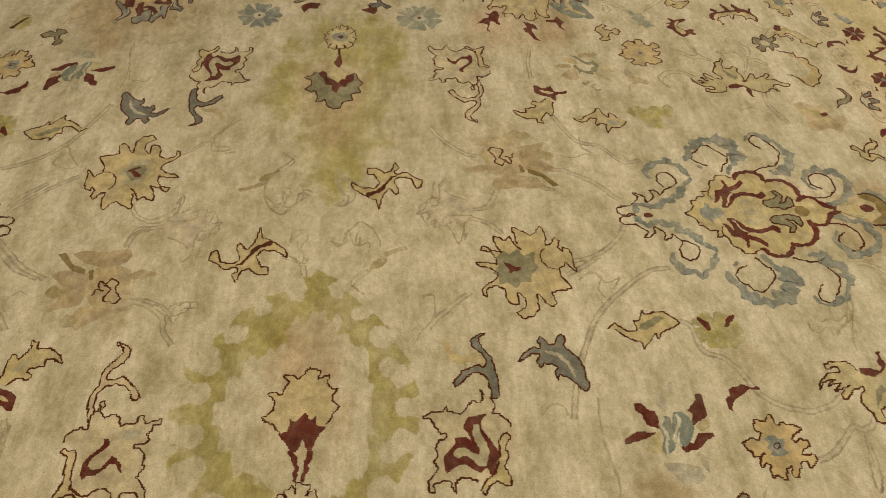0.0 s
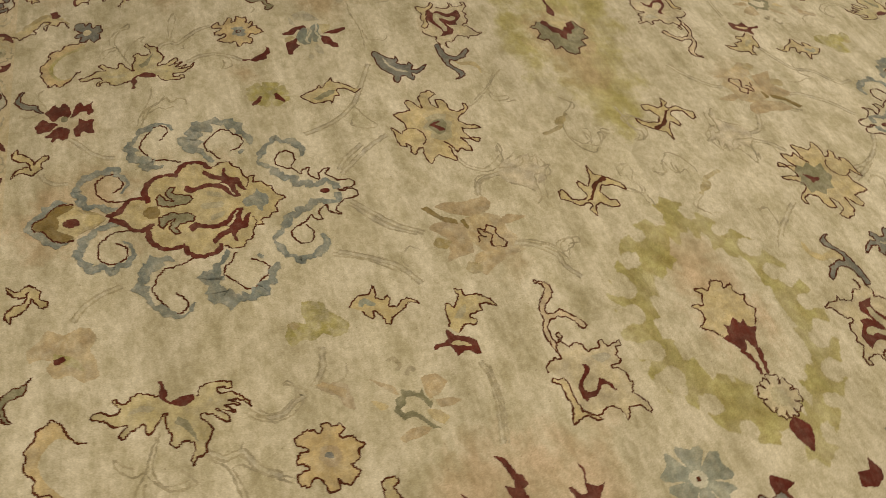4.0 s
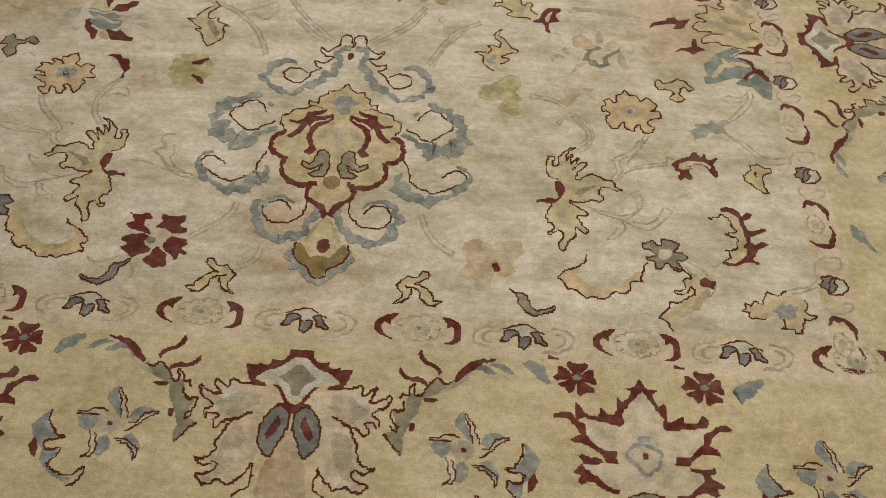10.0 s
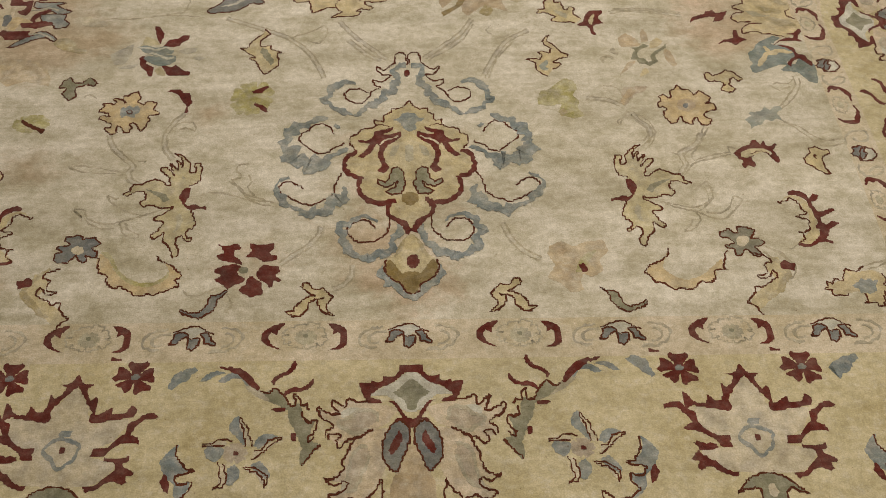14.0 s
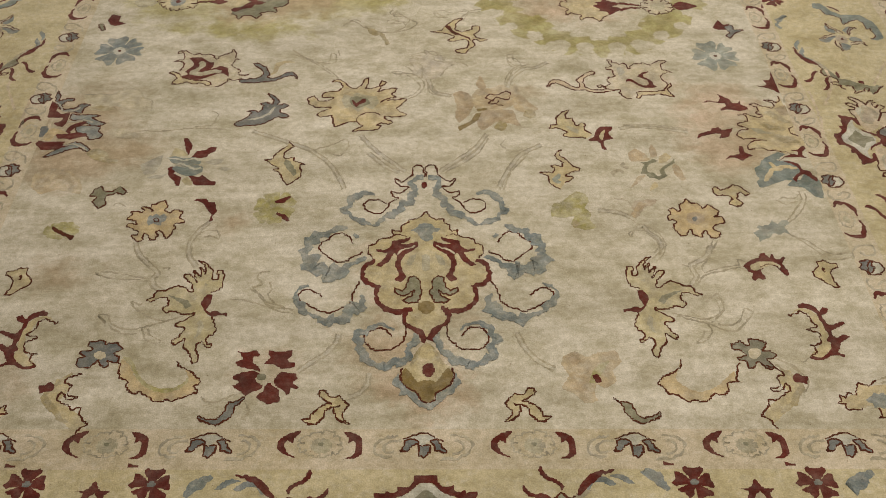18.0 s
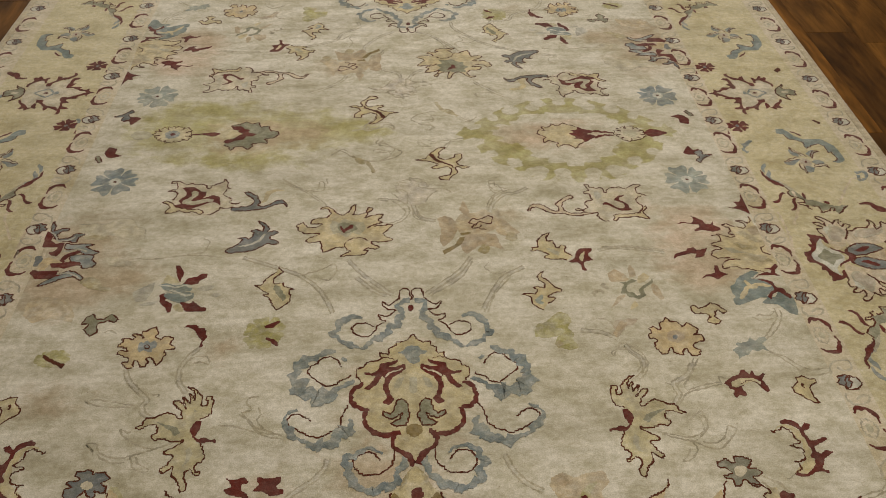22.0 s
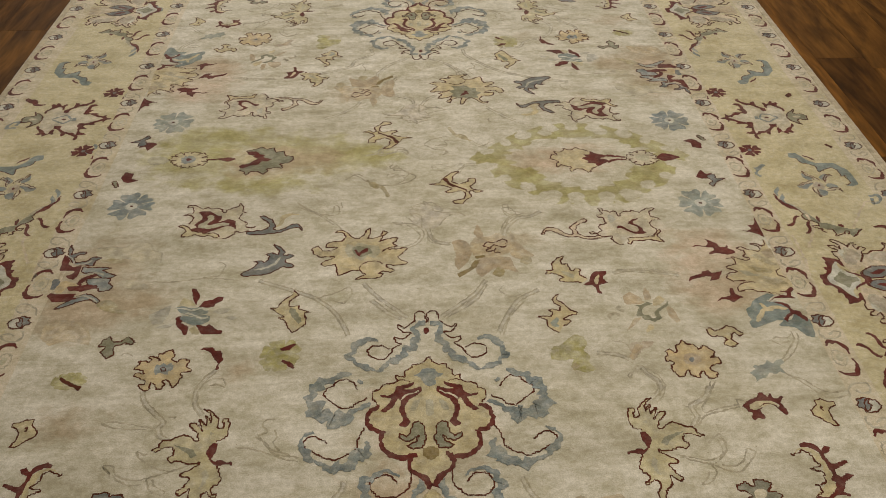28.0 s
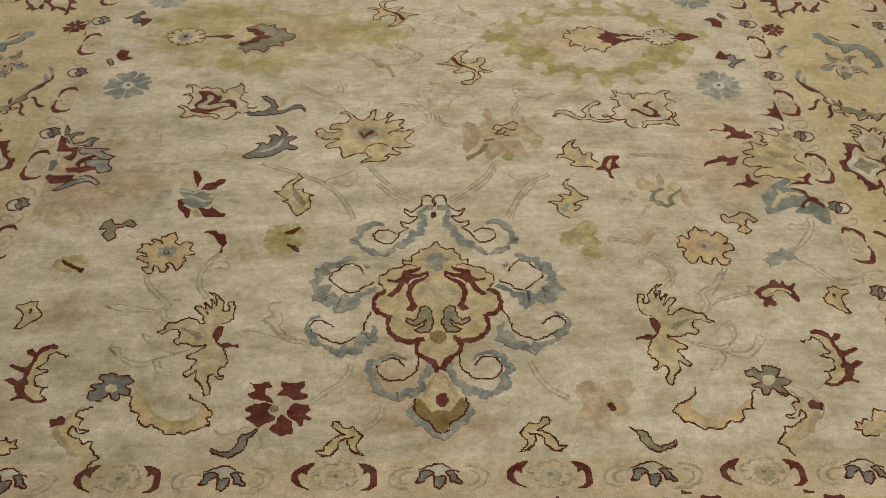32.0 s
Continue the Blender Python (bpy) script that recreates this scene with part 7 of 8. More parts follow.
ornament("fan_palmette", (0.816, -0.555), [
    ("fill", "goldpale", [(12.1, 13.4), (10.6, 10.4), (9.7, 9.1), (6.7, 9.2), (5, 8.9), (5.7, 5.4), (0.8, 5.7), (1.1, 3.4), (-1.7, 1.6), (0.8, 0.4), (-2.9, -2.3), (-1.5, -3.3), (1.7, -3.2), (4.3, -3.7), (1.7, -3.9), (-1.4, -6.4), (-0.8, -7.4), (4.1, -7.5), (8.8, -8.9), (13.2, -6.1), (13, 2), (12.3, 9.5)]),
    ("fill", "olivetan", [(3.8, 2.1), (5.3, 3), (7, 1.6), (8.9, 1.4), (10.2, 0.4), (9.3, -0.7), (7.4, -0.2), (6.1, -0.2)]),
    ("fill", "olivetan", [(5.2, -2), (7.3, -1.7), (8.9, -2.3), (11, -3.1), (12.6, -4.8), (10.6, -5.1), (8.5, -5), (7, -4.4)]),
    ("fill", "tan", [(9.7, 8.3), (12.6, 9.6), (12.5, 6.4), (11.3, 5.2), (10.1, 6.1)]),
    ("fill", "olivetan", [(6.1, 6.7), (7.9, 7.3), (9.3, 6.2), (11, 4.4), (12.2, 2.5), (10.4, 2.7), (7.9, 4.6)]),
    ("fill", "palesage", [(1.3, 0.6), (3.4, 0.5), (5.1, -0.9), (7.2, -1.3), (5.2, -1.6), (2.5, -1.3)]),
    ("line", "umber", [(12.1, 13.4), (11.7, 11.3), (10.6, 10.4), (9.5, 11.8), (7.4, 11.5), (9.6, 10.6), (9.7, 9.1), (8.7, 8.3), (6.7, 9.2), (4.8, 10.3), (3.1, 9.9), (5, 8.9), (4.9, 7.5), (4, 6.5), (5.7, 5.4), (4.1, 4.7), (1.9, 5.8), (-0.8, 5.7), (1.1, 6), (1.1, 3.4), (-2, 2.5), (-1.7, 1.6), (0.8, 0.4), (-2.3, -0.5), (-2.9, -2.3), (-1.5, -3.3), (1.7, -3.2)], 0.7),
    ("line", "umber", [(4.3, -4.1), (1.7, -3.8), (-0.3, -4.8), (-1.4, -6.4), (-0.8, -7.4), (2, -6.7), (4.1, -7.5), (6.7, -8.1), (8.8, -8.9)], 0.7),
    ("fill", "tealgrey", [(-1.4, -13.8), (0, -12.9), (0.9, -11.2), (3.3, -9.5), (5.7, -8.4), (7.3, -9), (5.9, -10.1), (5, -11.5), (6.5, -11.7), (8.5, -11.8), (9.9, -13.1), (9.3, -15.3), (6.9, -17.1), (6.7, -17.9), (8.5, -17.9), (10.1, -15.8), (11.9, -16.9), (12.9, -18), (12.8, -21.2), (12.1, -24.1), (10.3, -23.6), (9.2, -21.7), (8.2, -20.4), (6.2, -20.3), (4.7, -19.8), (6.5, -18.2), (5, -18), (3.6, -18.5), (-0.7, -20.3), (-1.9, -20.4), (-2.3, -18.6), (-1.3, -17.6), (-1.7, -16)]),
    ("band", "goldpale", [(-0.2, -18.3), (1.4, -16.2), (3.2, -14.5), (5.6, -13.6), (7.7, -13.8), (8.8, -13.9)], (0.5, 1.3, 1.5, 1.4, 1.2, 0.5)),
    ("band", "goldpale", [(3.6, -14.1), (3.1, -12.8), (2.4, -12.1)], (1.0, 1.1, 0.5)),
    ("line", "palegrey", [(4.4, -10.9), (6, -11.2), (8.3, -11.8), (9.4, -12.9)], 0.5),
    ("fill", "maroon", [(-8.7, 10.8), (-7.1, 11.6), (-4.8, 10.9), (-4.3, 11.5), (-3.6, 12.7), (-4.2, 14.2), (-2.9, 13.2), (-1.4, 12), (-1.1, 10.7), (0.4, 10.4), (1.4, 11.7), (1, 9.9), (2.5, 8.8), (2.4, 7.9), (0.2, 7.3), (-2.6, 8), (-4.7, 7.5), (-4.5, 8.3), (-3, 9.1), (-2.8, 10.3), (-4.5, 10.6), (-6.8, 11.1)]),
    ("fill", "maroon", [(-13.1, -3.2), (-12.3, -1.4), (-9, -0.2), (-8.8, 0.6), (-6.7, 1), (-6.3, -0.1), (-3.2, 0.7), (-4.3, -1.2), (-5.2, -2.6), (-7.5, -3.1), (-6.7, -1.5), (-8, -1.2), (-11.6, -2.3)]),
    ("fill", "maroon", [(-7.8, -10.8), (-6.5, -9.5), (-4, -8.9), (-3.7, -7.4), (-3.3, -6), (-2.5, -6.2), (-2.5, -8.4), (-0.8, -9.4), (-2.3, -10.2), (-3.7, -11.3), (-4.9, -10.3), (-6.3, -10.1)]),
    ("fill", "maroon", [(7.4, 17.5), (9.1, 17.4), (10.2, 18.2), (9.6, 19.9), (11.2, 19.9), (12.2, 21.8), (12.7, 24.1), (12.8, 19.4), (12.7, 14.4), (11.4, 15.7), (9.5, 16.7)]),
    ("fill", "maroon", [(5, -11.6), (6.9, -10.2), (8.9, -10.2), (10.9, -10.2), (12.5, -10.4), (11.5, -9.6), (11.7, -8.3), (12.9, -7.2), (12.7, -5.9), (10.8, -7.5), (9.2, -7.7), (10.8, -8.2), (10.4, -9.2), (8.8, -9.1), (6.9, -9.9)]),
    ("fill", "maroon", [(6.2, -11.6), (8.3, -11.8), (9.7, -12.8), (9.9, -14.5), (11.5, -15), (11.9, -16.5), (12.8, -17.3), (12.2, -18.7), (11, -17.3), (9.8, -16), (8.2, -17.1), (7.3, -18.8), (6.7, -17.8), (7.9, -16.3), (9.1, -15.5), (9, -13.7), (8.1, -12.7)]),
    ("line", "umber", [(12.3, 1.1), (10.9, 0.4), (10.9, -1.3), (12.5, -2.5)], 0.6),
], "gold fan palmette with maroon and teal wool sprays beside the border", twin=True)
ornament("flame_palmette", (-0.876, -0.512), [
    ("edged", "slate", [(-7.6, 12.6), (-6.3, 10.2), (-6.3, 8.3), (-4.6, 9.2), (-2.7, 9.4), (-2.3, 8.5), (-4.1, 8.3), (-5, 6.9), (-4.1, 5), (-1.5, 5.5), (-0.2, 7.3), (2.3, 6.8), (0.8, 5.5), (0.8, 3.5), (-1.8, 4.1), (-3, 4.1), (-5, 5.1), (-6.5, 7.4), (-7.3, 9.2)]),
    ("edged", "bluegrey", [(-1.5, 3.2), (0.6, 2.7), (3.8, 2.9), (6, 2.5), (3.8, 1.8), (5.9, 0.4), (7.9, -0.5), (6.6, -1.3), (4.3, -1.3), (1.4, 0.9), (-0.2, 0.5), (-1.6, 1.4)]),
    ("edged", "bluegrey", [(0.6, -1.7), (3.7, -1.3), (6.7, -1.8), (6.5, -3.1), (8, -4.8), (7.5, -6.1), (5, -6.5), (3.9, -4.4), (1.5, -3.9)]),
    ("edged", "bluegrey", [(-0.1, -8.6), (1.8, -7.3), (3.6, -7.8), (6.2, -9.9), (5.9, -11), (3.5, -9.5), (0.9, -10.3), (-2.5, -12.3), (-4.6, -12.7), (-2.4, -10.7)]),
    ("fill", "goldorange", [(-6.1, -3.4), (-4.7, -2.1), (-1.5, -3.5), (-0.5, -5.2), (-3.5, -4.5), (-4.3, -6.9), (-6.1, -6.4)]),
    ("fill", "maroon", [(-7.9, 8.3), (-6.7, 7.4), (-5.7, 5.5), (-6, 4.6), (-4.2, 3.2), (-2.2, 3.7), (-2, 0.5), (-2.6, -1.7), (-4.4, -1.2), (-5.2, -0.3), (-3.6, 0.5), (-3.6, 1.9), (-7.3, 1.9), (-7.7, 4.2)]),
    ("fill", "maroon", [(-0.9, -1.5), (0.6, -0.4), (2.8, 0.5), (2.7, -0.7), (0.9, -1.7), (-0.3, -3.5), (0.2, -4.5), (-1.5, -3.5)]),
    ("fill", "maroon", [(-3.5, -4.5), (-0.7, -4.3), (1.5, -3.9), (3.9, -4.4), (4.2, -5.2), (2.5, -5.6), (0.5, -6.5), (-0.8, -6), (-2.8, -5.9)]),
    ("fill", "maroon", [(-7.6, -8.1), (-7.1, -6.8), (-5, -7.3), (-0.5, -7.1), (-0.8, -8.2), (1, -8.6), (-1.5, -9.8), (-3.6, -10.2), (-5.6, -10.2), (-6.5, -9)]),
    ("fill", "slate", [(-7.8, -1.7), (-6.4, -1.5), (-5.7, -3), (-6.6, -5.6), (-7.6, -5.1)]),
    ("line", "palegrey", [(-6.8, 8.1), (-5, 5.7), (-3.7, 4.4), (-1.3, 4.6), (0, 5.9)], 0.45),
    ("line", "palegrey", [(-0.7, -8.4), (1.5, -8.2), (3.3, -8.8), (5.7, -10.3)], 0.45),
    ("line", "palegrey", [(-1.9, 0.1), (-0.2, 0.2), (2.3, 0.7), (4.5, 0)], 0.45),
], "blue-grey and maroon wool flame palmette beside the border", twin=True)
ornament("blue_flower", (-0.832, -0.215), [
    ("rosette", "bluegrey", [(0, 0), (7.2, 0), (0, 6.8)], (6, 0.66)),
    ("rosette", "cream", [(0, 0), (1.9, 0), (0, 1.8)], (6, 0.3)),
    ("rosette", "umber", [(0, 0), (0.6, 0), (0, 0.5)], (5, 0.2)),
], "blue-grey six-petalled wool flower", twin=True)
ornament("blue_flower", (0.809, -0.248), [
    ("rosette", "palebluesage", [(0, 0), (7.2, 0), (0, 7)], (6, 0.66)),
    ("rosette", "cream", [(0, 0), (1.9, 0), (0, 1.8)], (6, 0.3)),
    ("rosette", "umber", [(0, 0), (0.6, 0), (0, 0.5)], (5, 0.2)),
], "pale blue-green six-petalled wool flower", twin=True)
ornament("lily", (-0.557, -0.657), [
    ("fill", "goldsage", [(-6.2, 0.9), (-5.3, 2.7), (-5.1, 4.9), (-2.5, 3.6), (-1.3, 1.8), (-4, 1.6)]),
    ("fill", "goldsage", [(-1.4, -6.4), (-0.3, -5.4), (1.1, -6.8), (1.2, -8.2), (-0.4, -8)]),
    ("fill", "palegrey", [(2.9, -0.4), (5.1, 0.7), (7.5, 0.7), (7, -0.6), (5.3, -1.3)]),
    ("fill", "palegrey", [(6.7, -2.6), (8.1, -1.9), (9.8, -2.8), (8.3, -3.5)]),
    ("fill", "palegrey", [(-9.8, -5.5), (-7.6, -4.7), (-5.3, -4.5), (-6.8, -5.9)]),
    ("fill", "maroon", [(-3.5, 8.4), (-2.3, 8.1), (-1, 5.8), (-1.1, 3.1), (-1.1, 2.1), (-2.2, 3.6)]),
    ("fill", "maroon", [(-0.4, 1.4), (0.5, 3.6), (2.6, 3.9), (3.6, 5.1), (5.1, 4.9), (5, 3.6), (3.6, 2.7), (3.2, 1.4), (1.4, 1.2)]),
    ("fill", "maroon", [(-0.1, -4.7), (2.4, -5.5), (3.2, -4.7), (4.5, -6), (5.5, -6.8), (6.8, -7.1), (6.6, -8.2), (4.5, -8.1), (1.9, -8.1), (0.8, -6.4)]),
    ("fill", "maroon", [(-5.4, -2.3), (-4.3, -1.7), (-3.5, -3), (-3.6, -4.2), (-1.7, -5.5), (-1.6, -8.2), (-2.4, -8.4), (-3.2, -6.8), (-4.7, -5.1)]),
    ("fill", "tealgrey", [(-6, 1.4), (-4.3, 1.8), (-2.1, 0.9), (0.2, 1.4), (2.2, 0.1), (1.8, -1.2), (-0.6, -0.8), (2.8, -1.9), (3, -3.4), (1.7, -4.7), (-0.6, -5.1), (-3.1, -3.8), (-4.5, -2.5), (-3.7, -1.7), (-1, -2.1), (-4.8, -0.4)]),
    ("line", "cream", [(-6.2, 1.4), (-4.1, 0.7), (-1.7, 0.5), (0.3, 1), (2.1, 0.1)], 0.55),
    ("line", "cream", [(-4.3, -1.8), (-2.8, -1.1), (-1.1, -1.6), (1.1, -2.8), (2.5, -2.3)], 0.55),
], "maroon and blue-grey wool lily", twin=True)
ornament("hook", (-0.502, -0.819), [
    ("fill", "maroon", [(-3.1, 2.8), (-2.1, 3.6), (-0.1, 3.6), (0.6, 2.5), (2.1, 2.4), (2.6, 0.4), (3.1, -0.4), (2.3, -1.6), (2.3, -3.6), (1.5, -3.6), (1.9, -1.6), (0.4, 0.4), (-0.4, 2), (-2, 2.8)]),
], "maroon wool hook", twin=True)
ornament("faded_petal", (-0.787, -0.522), [
    ("fill", "goldfaint", [(-9.2, 11.9), (-5.3, 12.1), (-2.2, 11.8), (0.9, 13.9), (4.7, 13.4), (6.2, 10.5), (8.6, 9.1), (9, 5.4), (6.5, 5), (2.6, 6.4), (-0.6, 7.3), (-3.7, 5.5), (-6.2, 6), (-8.5, 9.2)]),
    ("line", "sagefaint", [(-9.2, 11.9), (-5.3, 12.2), (-2.2, 11.8), (0.9, 14.1), (4.6, 13.6), (6.4, 10.5), (8.7, 9.1), (9.2, 5.4)], 0.45),
    ("fill", "olivetan", [(-6.6, 6.5), (-4.1, 7.4), (-1.1, 6.9), (0.3, 6.2), (-2.5, 5.3)]),
    ("fill", "goldfaint", [(0.9, -1.7), (3.7, -1.3), (5.8, -2.6), (8.8, -3.5), (8.5, -4.8), (5.2, -5.2), (2.8, -4.7)]),
    ("fill", "olivetan", [(-3.2, -10.6), (-2.4, -9.1), (-0.3, -8.7), (1.8, -10.2), (2.9, -12.3), (5.2, -12.9), (5, -14.2), (2.1, -13.7), (-1, -12.6)]),
], "faded gold and tan wool leaf spray", twin=True)
ornament("faded_petal", (-0.861, -0.722), [
    ("fill", "tansoft", [(-6.1, 2.7), (-4.3, 3.8), (-1.6, 4.4), (1.9, 3.4), (4.7, 1), (6.2, -2.1), (6.1, -4.4), (0.9, -2.9), (-3, -4.3), (-5.9, -1.6)]),
    ("line", "creamtan", [(-3.6, -0.5), (-2.2, 2.2), (0.5, 2.6), (3.5, 0.6), (4.7, -2.1)], 0.9),
    ("line", "creamtan", [(-1.5, -2.1), (-0.5, 0.2), (1.4, 0.2), (3.1, -2.1)], 0.7),
], "faded pink-tan wool petal", twin=True)
ornament("faded_petal", (-0.656, -0.668), [
    ("fill", "palegrey", [(-2.4, -0.2), (-0.1, 1.8), (2.4, 3.4), (2.5, 0.2), (1.5, -3), (-0.7, -3.4)]),
], "faded pink-tan wool petal", twin=True)
ornament("ghost_lotus", (0.023, -0.28), [
    ("fill", "blushfaint", [(-4.5, -1.4), (-5.7, 0.8), (-6, 2.4), (-3.8, 2.5), (-5.4, 4.2), (-2.8, 3.9), (-1.1, 3.4), (-1.8, 6.5), (0.2, 4.4), (2.7, 3.8), (3.3, 1.4), (0.9, 2.9), (0.9, 1.7), (4.9, 0.9), (8.9, 0.2), (10, -1), (6.5, 0.2), (3.9, -1.9), (2.4, -5.3), (0.2, -6.6), (-2.7, -6.1), (-5.2, -4.1)]),
    ("line", "vine", [(-3, -6), (-5.6, -4), (-10, -4), (-7.8, -4.7)], 0.4),
    ("line", "vine", [(-4.5, -1.4), (-5.7, 0.8), (-3.5, 0.3), (-2.3, -1.3), (-2.5, -6.1)], 0.4),
    ("line", "vine", [(-6, 2.4), (-3.4, 2.4), (-5.4, 4.2), (-1.5, 3.7), (-1.8, 6.5), (0.2, 4.4), (2.9, 3.8), (3.5, 1.4)], 0.4),
    ("line", "vine", [(0.9, 2.9), (1, 1.7), (4.9, 0.9), (7.4, 1), (8.9, 0.2), (10, -1)], 0.4),
    ("line", "vine", [(2.4, -5.3), (4, -2.2), (6.1, -0.1)], 0.4),
], "very faint pinkish wool lotus", twin=True)
GUARD_BUD = [
    ("fill", "cream", [(-3.8, 1.2), (-2.3, 2.1), (-0.6, 2.4), (1.2, 2.3), (2.6, 1.5), (3.7, 0.9), (2.7, 1.1), (1.2, 1), (-0.1, -0.2), (-1, 0.3), (-1.1, 1.2), (-2.5, 1.3)]),
    ("edged", "slate", [(-3.6, 1), (-2.5, 1.4), (-1.1, 1.2), (-1, 0.4), (-2.1, -0.1), (-3.2, -1.1), (-4.4, -1.2), (-3.7, -0.3)]),
    ("edged", "slate", [(-1, 0.2), (-0.1, -0.3), (1, 0.2), (1.4, -0.9), (0, -2.7), (-0.7, -2), (-1, -1)]),
    ("edged", "slate", [(1.2, 1), (2.7, 1.1), (3.1, 0.6), (3.7, -0.4), (4.6, -1.5), (3.4, -1.3), (2.3, -1.1), (2, -0.1)]),
    ("line", "umber", [(-3.9, 1.3), (-2.3, 2.2), (-0.6, 2.5), (1.2, 2.4), (2.6, 1.6), (3.9, 1)], 0.7),
    ("line", "sagefaint", [(-4.7, 2.2), (-6.8, 1.9), (-8.7, 0.8), (-9.2, -1.2), (-7.9, -2.1), (-5.9, -2.3)], 0.5),
    ("line", "sagefaint", [(-4.4, 1.3), (-6.3, 1), (-7.4, -0.1), (-7.2, -1.2), (-5.6, -1.4)], 0.5),
    ("line", "sagefaint", [(5.4, 2.1), (8, 1.8), (9.3, 0), (8.4, -1.7), (6, -2.8), (3.4, -2.8)], 0.5),
    ("line", "sagefaint", [(6.1, 1), (7.5, 0.3), (7.3, -1.1), (5.5, -1.9)], 0.5),
]
knot_in("medallion", MEDALLION, [pose(0.004, -1.0, 0), pose(0.012, 0.998, 0, 0, 0, 180)], "large gold, maroon and blue-grey scrolled medallion", both=True)
def vine(points, double=False, twin=True):
    """A faint stem or tendril of the field, in centimetres on the rug, and its turned twin."""
    c = np.mean(points, 0)
    middle = spline(np.array(points) - c, False, 1.0, 0.4)
    side = sideways(middle)
    shapes = [("line", "vine", (middle + s * side).tolist(), 0.38) for s in ((0.5, -0.5) if double else (0,))]
    if double:
        shapes.insert(0, ("band", "stemfaint", middle.tolist(), 1.0))
    spots = [pose(c[0] / 100, c[1] / 100, 0), pose(-c[0] / 100, -c[1] / 100, 0, 0, 0, 180)][:2 if twin else 1]
    knot_in("vine", shapes, spots, "faint double vine stem" if double else "faint vine tendril", lift=-0.00016 + 0.8e-5 * (len(lifts) % 17))


vine([(-63.8, -91.4), (-62.1, -95.2), (-58.1, -99.3), (-57.1, -100.6), (-57.9, -102), (-57.1, -104.1), (-54.7, -105.5)], True)
vine([(-47.9, -85.1), (-50.3, -88.2), (-51.7, -92), (-51.2, -95.7), (-49.1, -98.6)], True, False)
vine([(-69.5, -99.7), (-64.6, -100.5), (-61.8, -101.3), (-58.5, -101.9)])
vine([(-69.2, -101.1), (-70.4, -100.3), (-67, -101.7), (-61.6, -102.1), (-58.3, -102.4)])
vine([(-56.3, -99.1), (-54.7, -98.9), (-55.1, -99.6)], False, False)
vine([(-50.7, -89.7), (-48.6, -88.2), (-46.1, -88.6), (-45.6, -90.7), (-47.3, -89.9), (-48.9, -90.1)], False, False)
vine([(-33.2, -100.3), (-35.1, -100.6), (-35.7, -102), (-34.2, -103.8), (-36.3, -104.5), (-35, -106.2), (-32.6, -109.3), (-28.8, -110.4)])
vine([(-32.9, -103.1), (-32.2, -105.2), (-32.9, -106.6), (-30.5, -109.4), (-27.2, -110.7)])
vine([(-68.3, -80.6), (-70.3, -79.4), (-71.2, -80.3)])
vine([(-61.1, -107.9), (-60.2, -109.6), (-57.9, -111.3), (-54.5, -112.9), (-52, -112.8), (-49.6, -111.7)])
vine([(-61.1, -107.9), (-59.1, -109), (-58.9, -108.5)])
vine([(-67.1, -111.2), (-65, -111.5), (-64.1, -113.5), (-61.3, -114.9), (-58.3, -114.9), (-55.9, -114.2), (-53, -113.2)])
vine([(-67.1, -111.5), (-65.8, -112.5), (-65.1, -113.5), (-67, -111.6)])
vine([(-64.6, -113.6), (-62.8, -115.2), (-60.5, -116.3), (-58.3, -116.1)])
vine([(-57.3, -114.9), (-56.3, -117.5), (-53.6, -118.8), (-53.1, -117.9), (-55.4, -116.6), (-56.1, -115)])
vine([(-40.7, -107.6), (-37.5, -108), (-33.1, -109.5), (-29.8, -111), (-27.1, -111.5)])
vine([(-36.8, -104.9), (-34.5, -106.7), (-32.7, -108.5), (-28.9, -109.9)])
vine([(-17.3, -116.7), (-17.8, -119), (-19.7, -121.5), (-22.6, -123.6), (-25, -125.7)], True)
vine([(-11, -126.1), (-11, -128.5), (-12.7, -130.7), (-14.7, -131.5)], True)
vine([(-42.8, -130.9), (-41.7, -132), (-39.7, -132.2), (-37, -130.7), (-34.8, -130.2)])
vine([(-34.4, -132), (-33.2, -134.4), (-34.5, -135.8), (-33.5, -136.1)])
vine([(46.5, -91.1), (47.7, -89), (50.6, -88.2), (52.7, -90), (53.7, -93.1), (52.9, -96.2), (50.7, -98.5)])
vine([(48.3, -89.3), (50.1, -89.5), (52.2, -92.3), (52.1, -95.4), (50, -97.7)])
vine([(46.5, -91.1), (46.1, -90.1), (47.4, -89.3)])
vine([(64.8, -92.1), (63.3, -94.8), (60.2, -98.2), (59, -100.1), (57, -99.7), (56.2, -99.3)])
vine([(65.6, -92.5), (62.2, -97.9), (60.5, -100.1), (60.7, -101.8), (63.9, -100.5), (68.9, -99.6)])
vine([(68.8, -100.2), (63.7, -101.5), (60.6, -102.4), (58, -105.3)])
vine([(58.4, -100.1), (58.9, -102.3), (56.9, -105.2)])
vine([(68.9, -99.5), (68.7, -98), (70.3, -98.7)])
vine([(88.6, -77.4), (88.4, -79.9), (86, -83.3), (82.6, -87)])
vine([(89.7, -78), (89.3, -80.4), (86.8, -84.2), (83.1, -87.4)])
vine([(82.7, -80.3), (84.3, -81.6), (87.1, -80.5)])
vine([(82.3, -80.3), (84.2, -79.3), (86.7, -79.7), (88.3, -78.2)])
vine([(82.5, -91.1), (85.8, -92.7), (87.6, -95.1), (90.5, -96.8), (94, -96.4)])
vine([(82, -90.4), (85.9, -94.3), (89.2, -98.2), (94.5, -97.7)])
vine([(44.5, -79.3), (47.5, -80.1), (49.4, -84.3)])
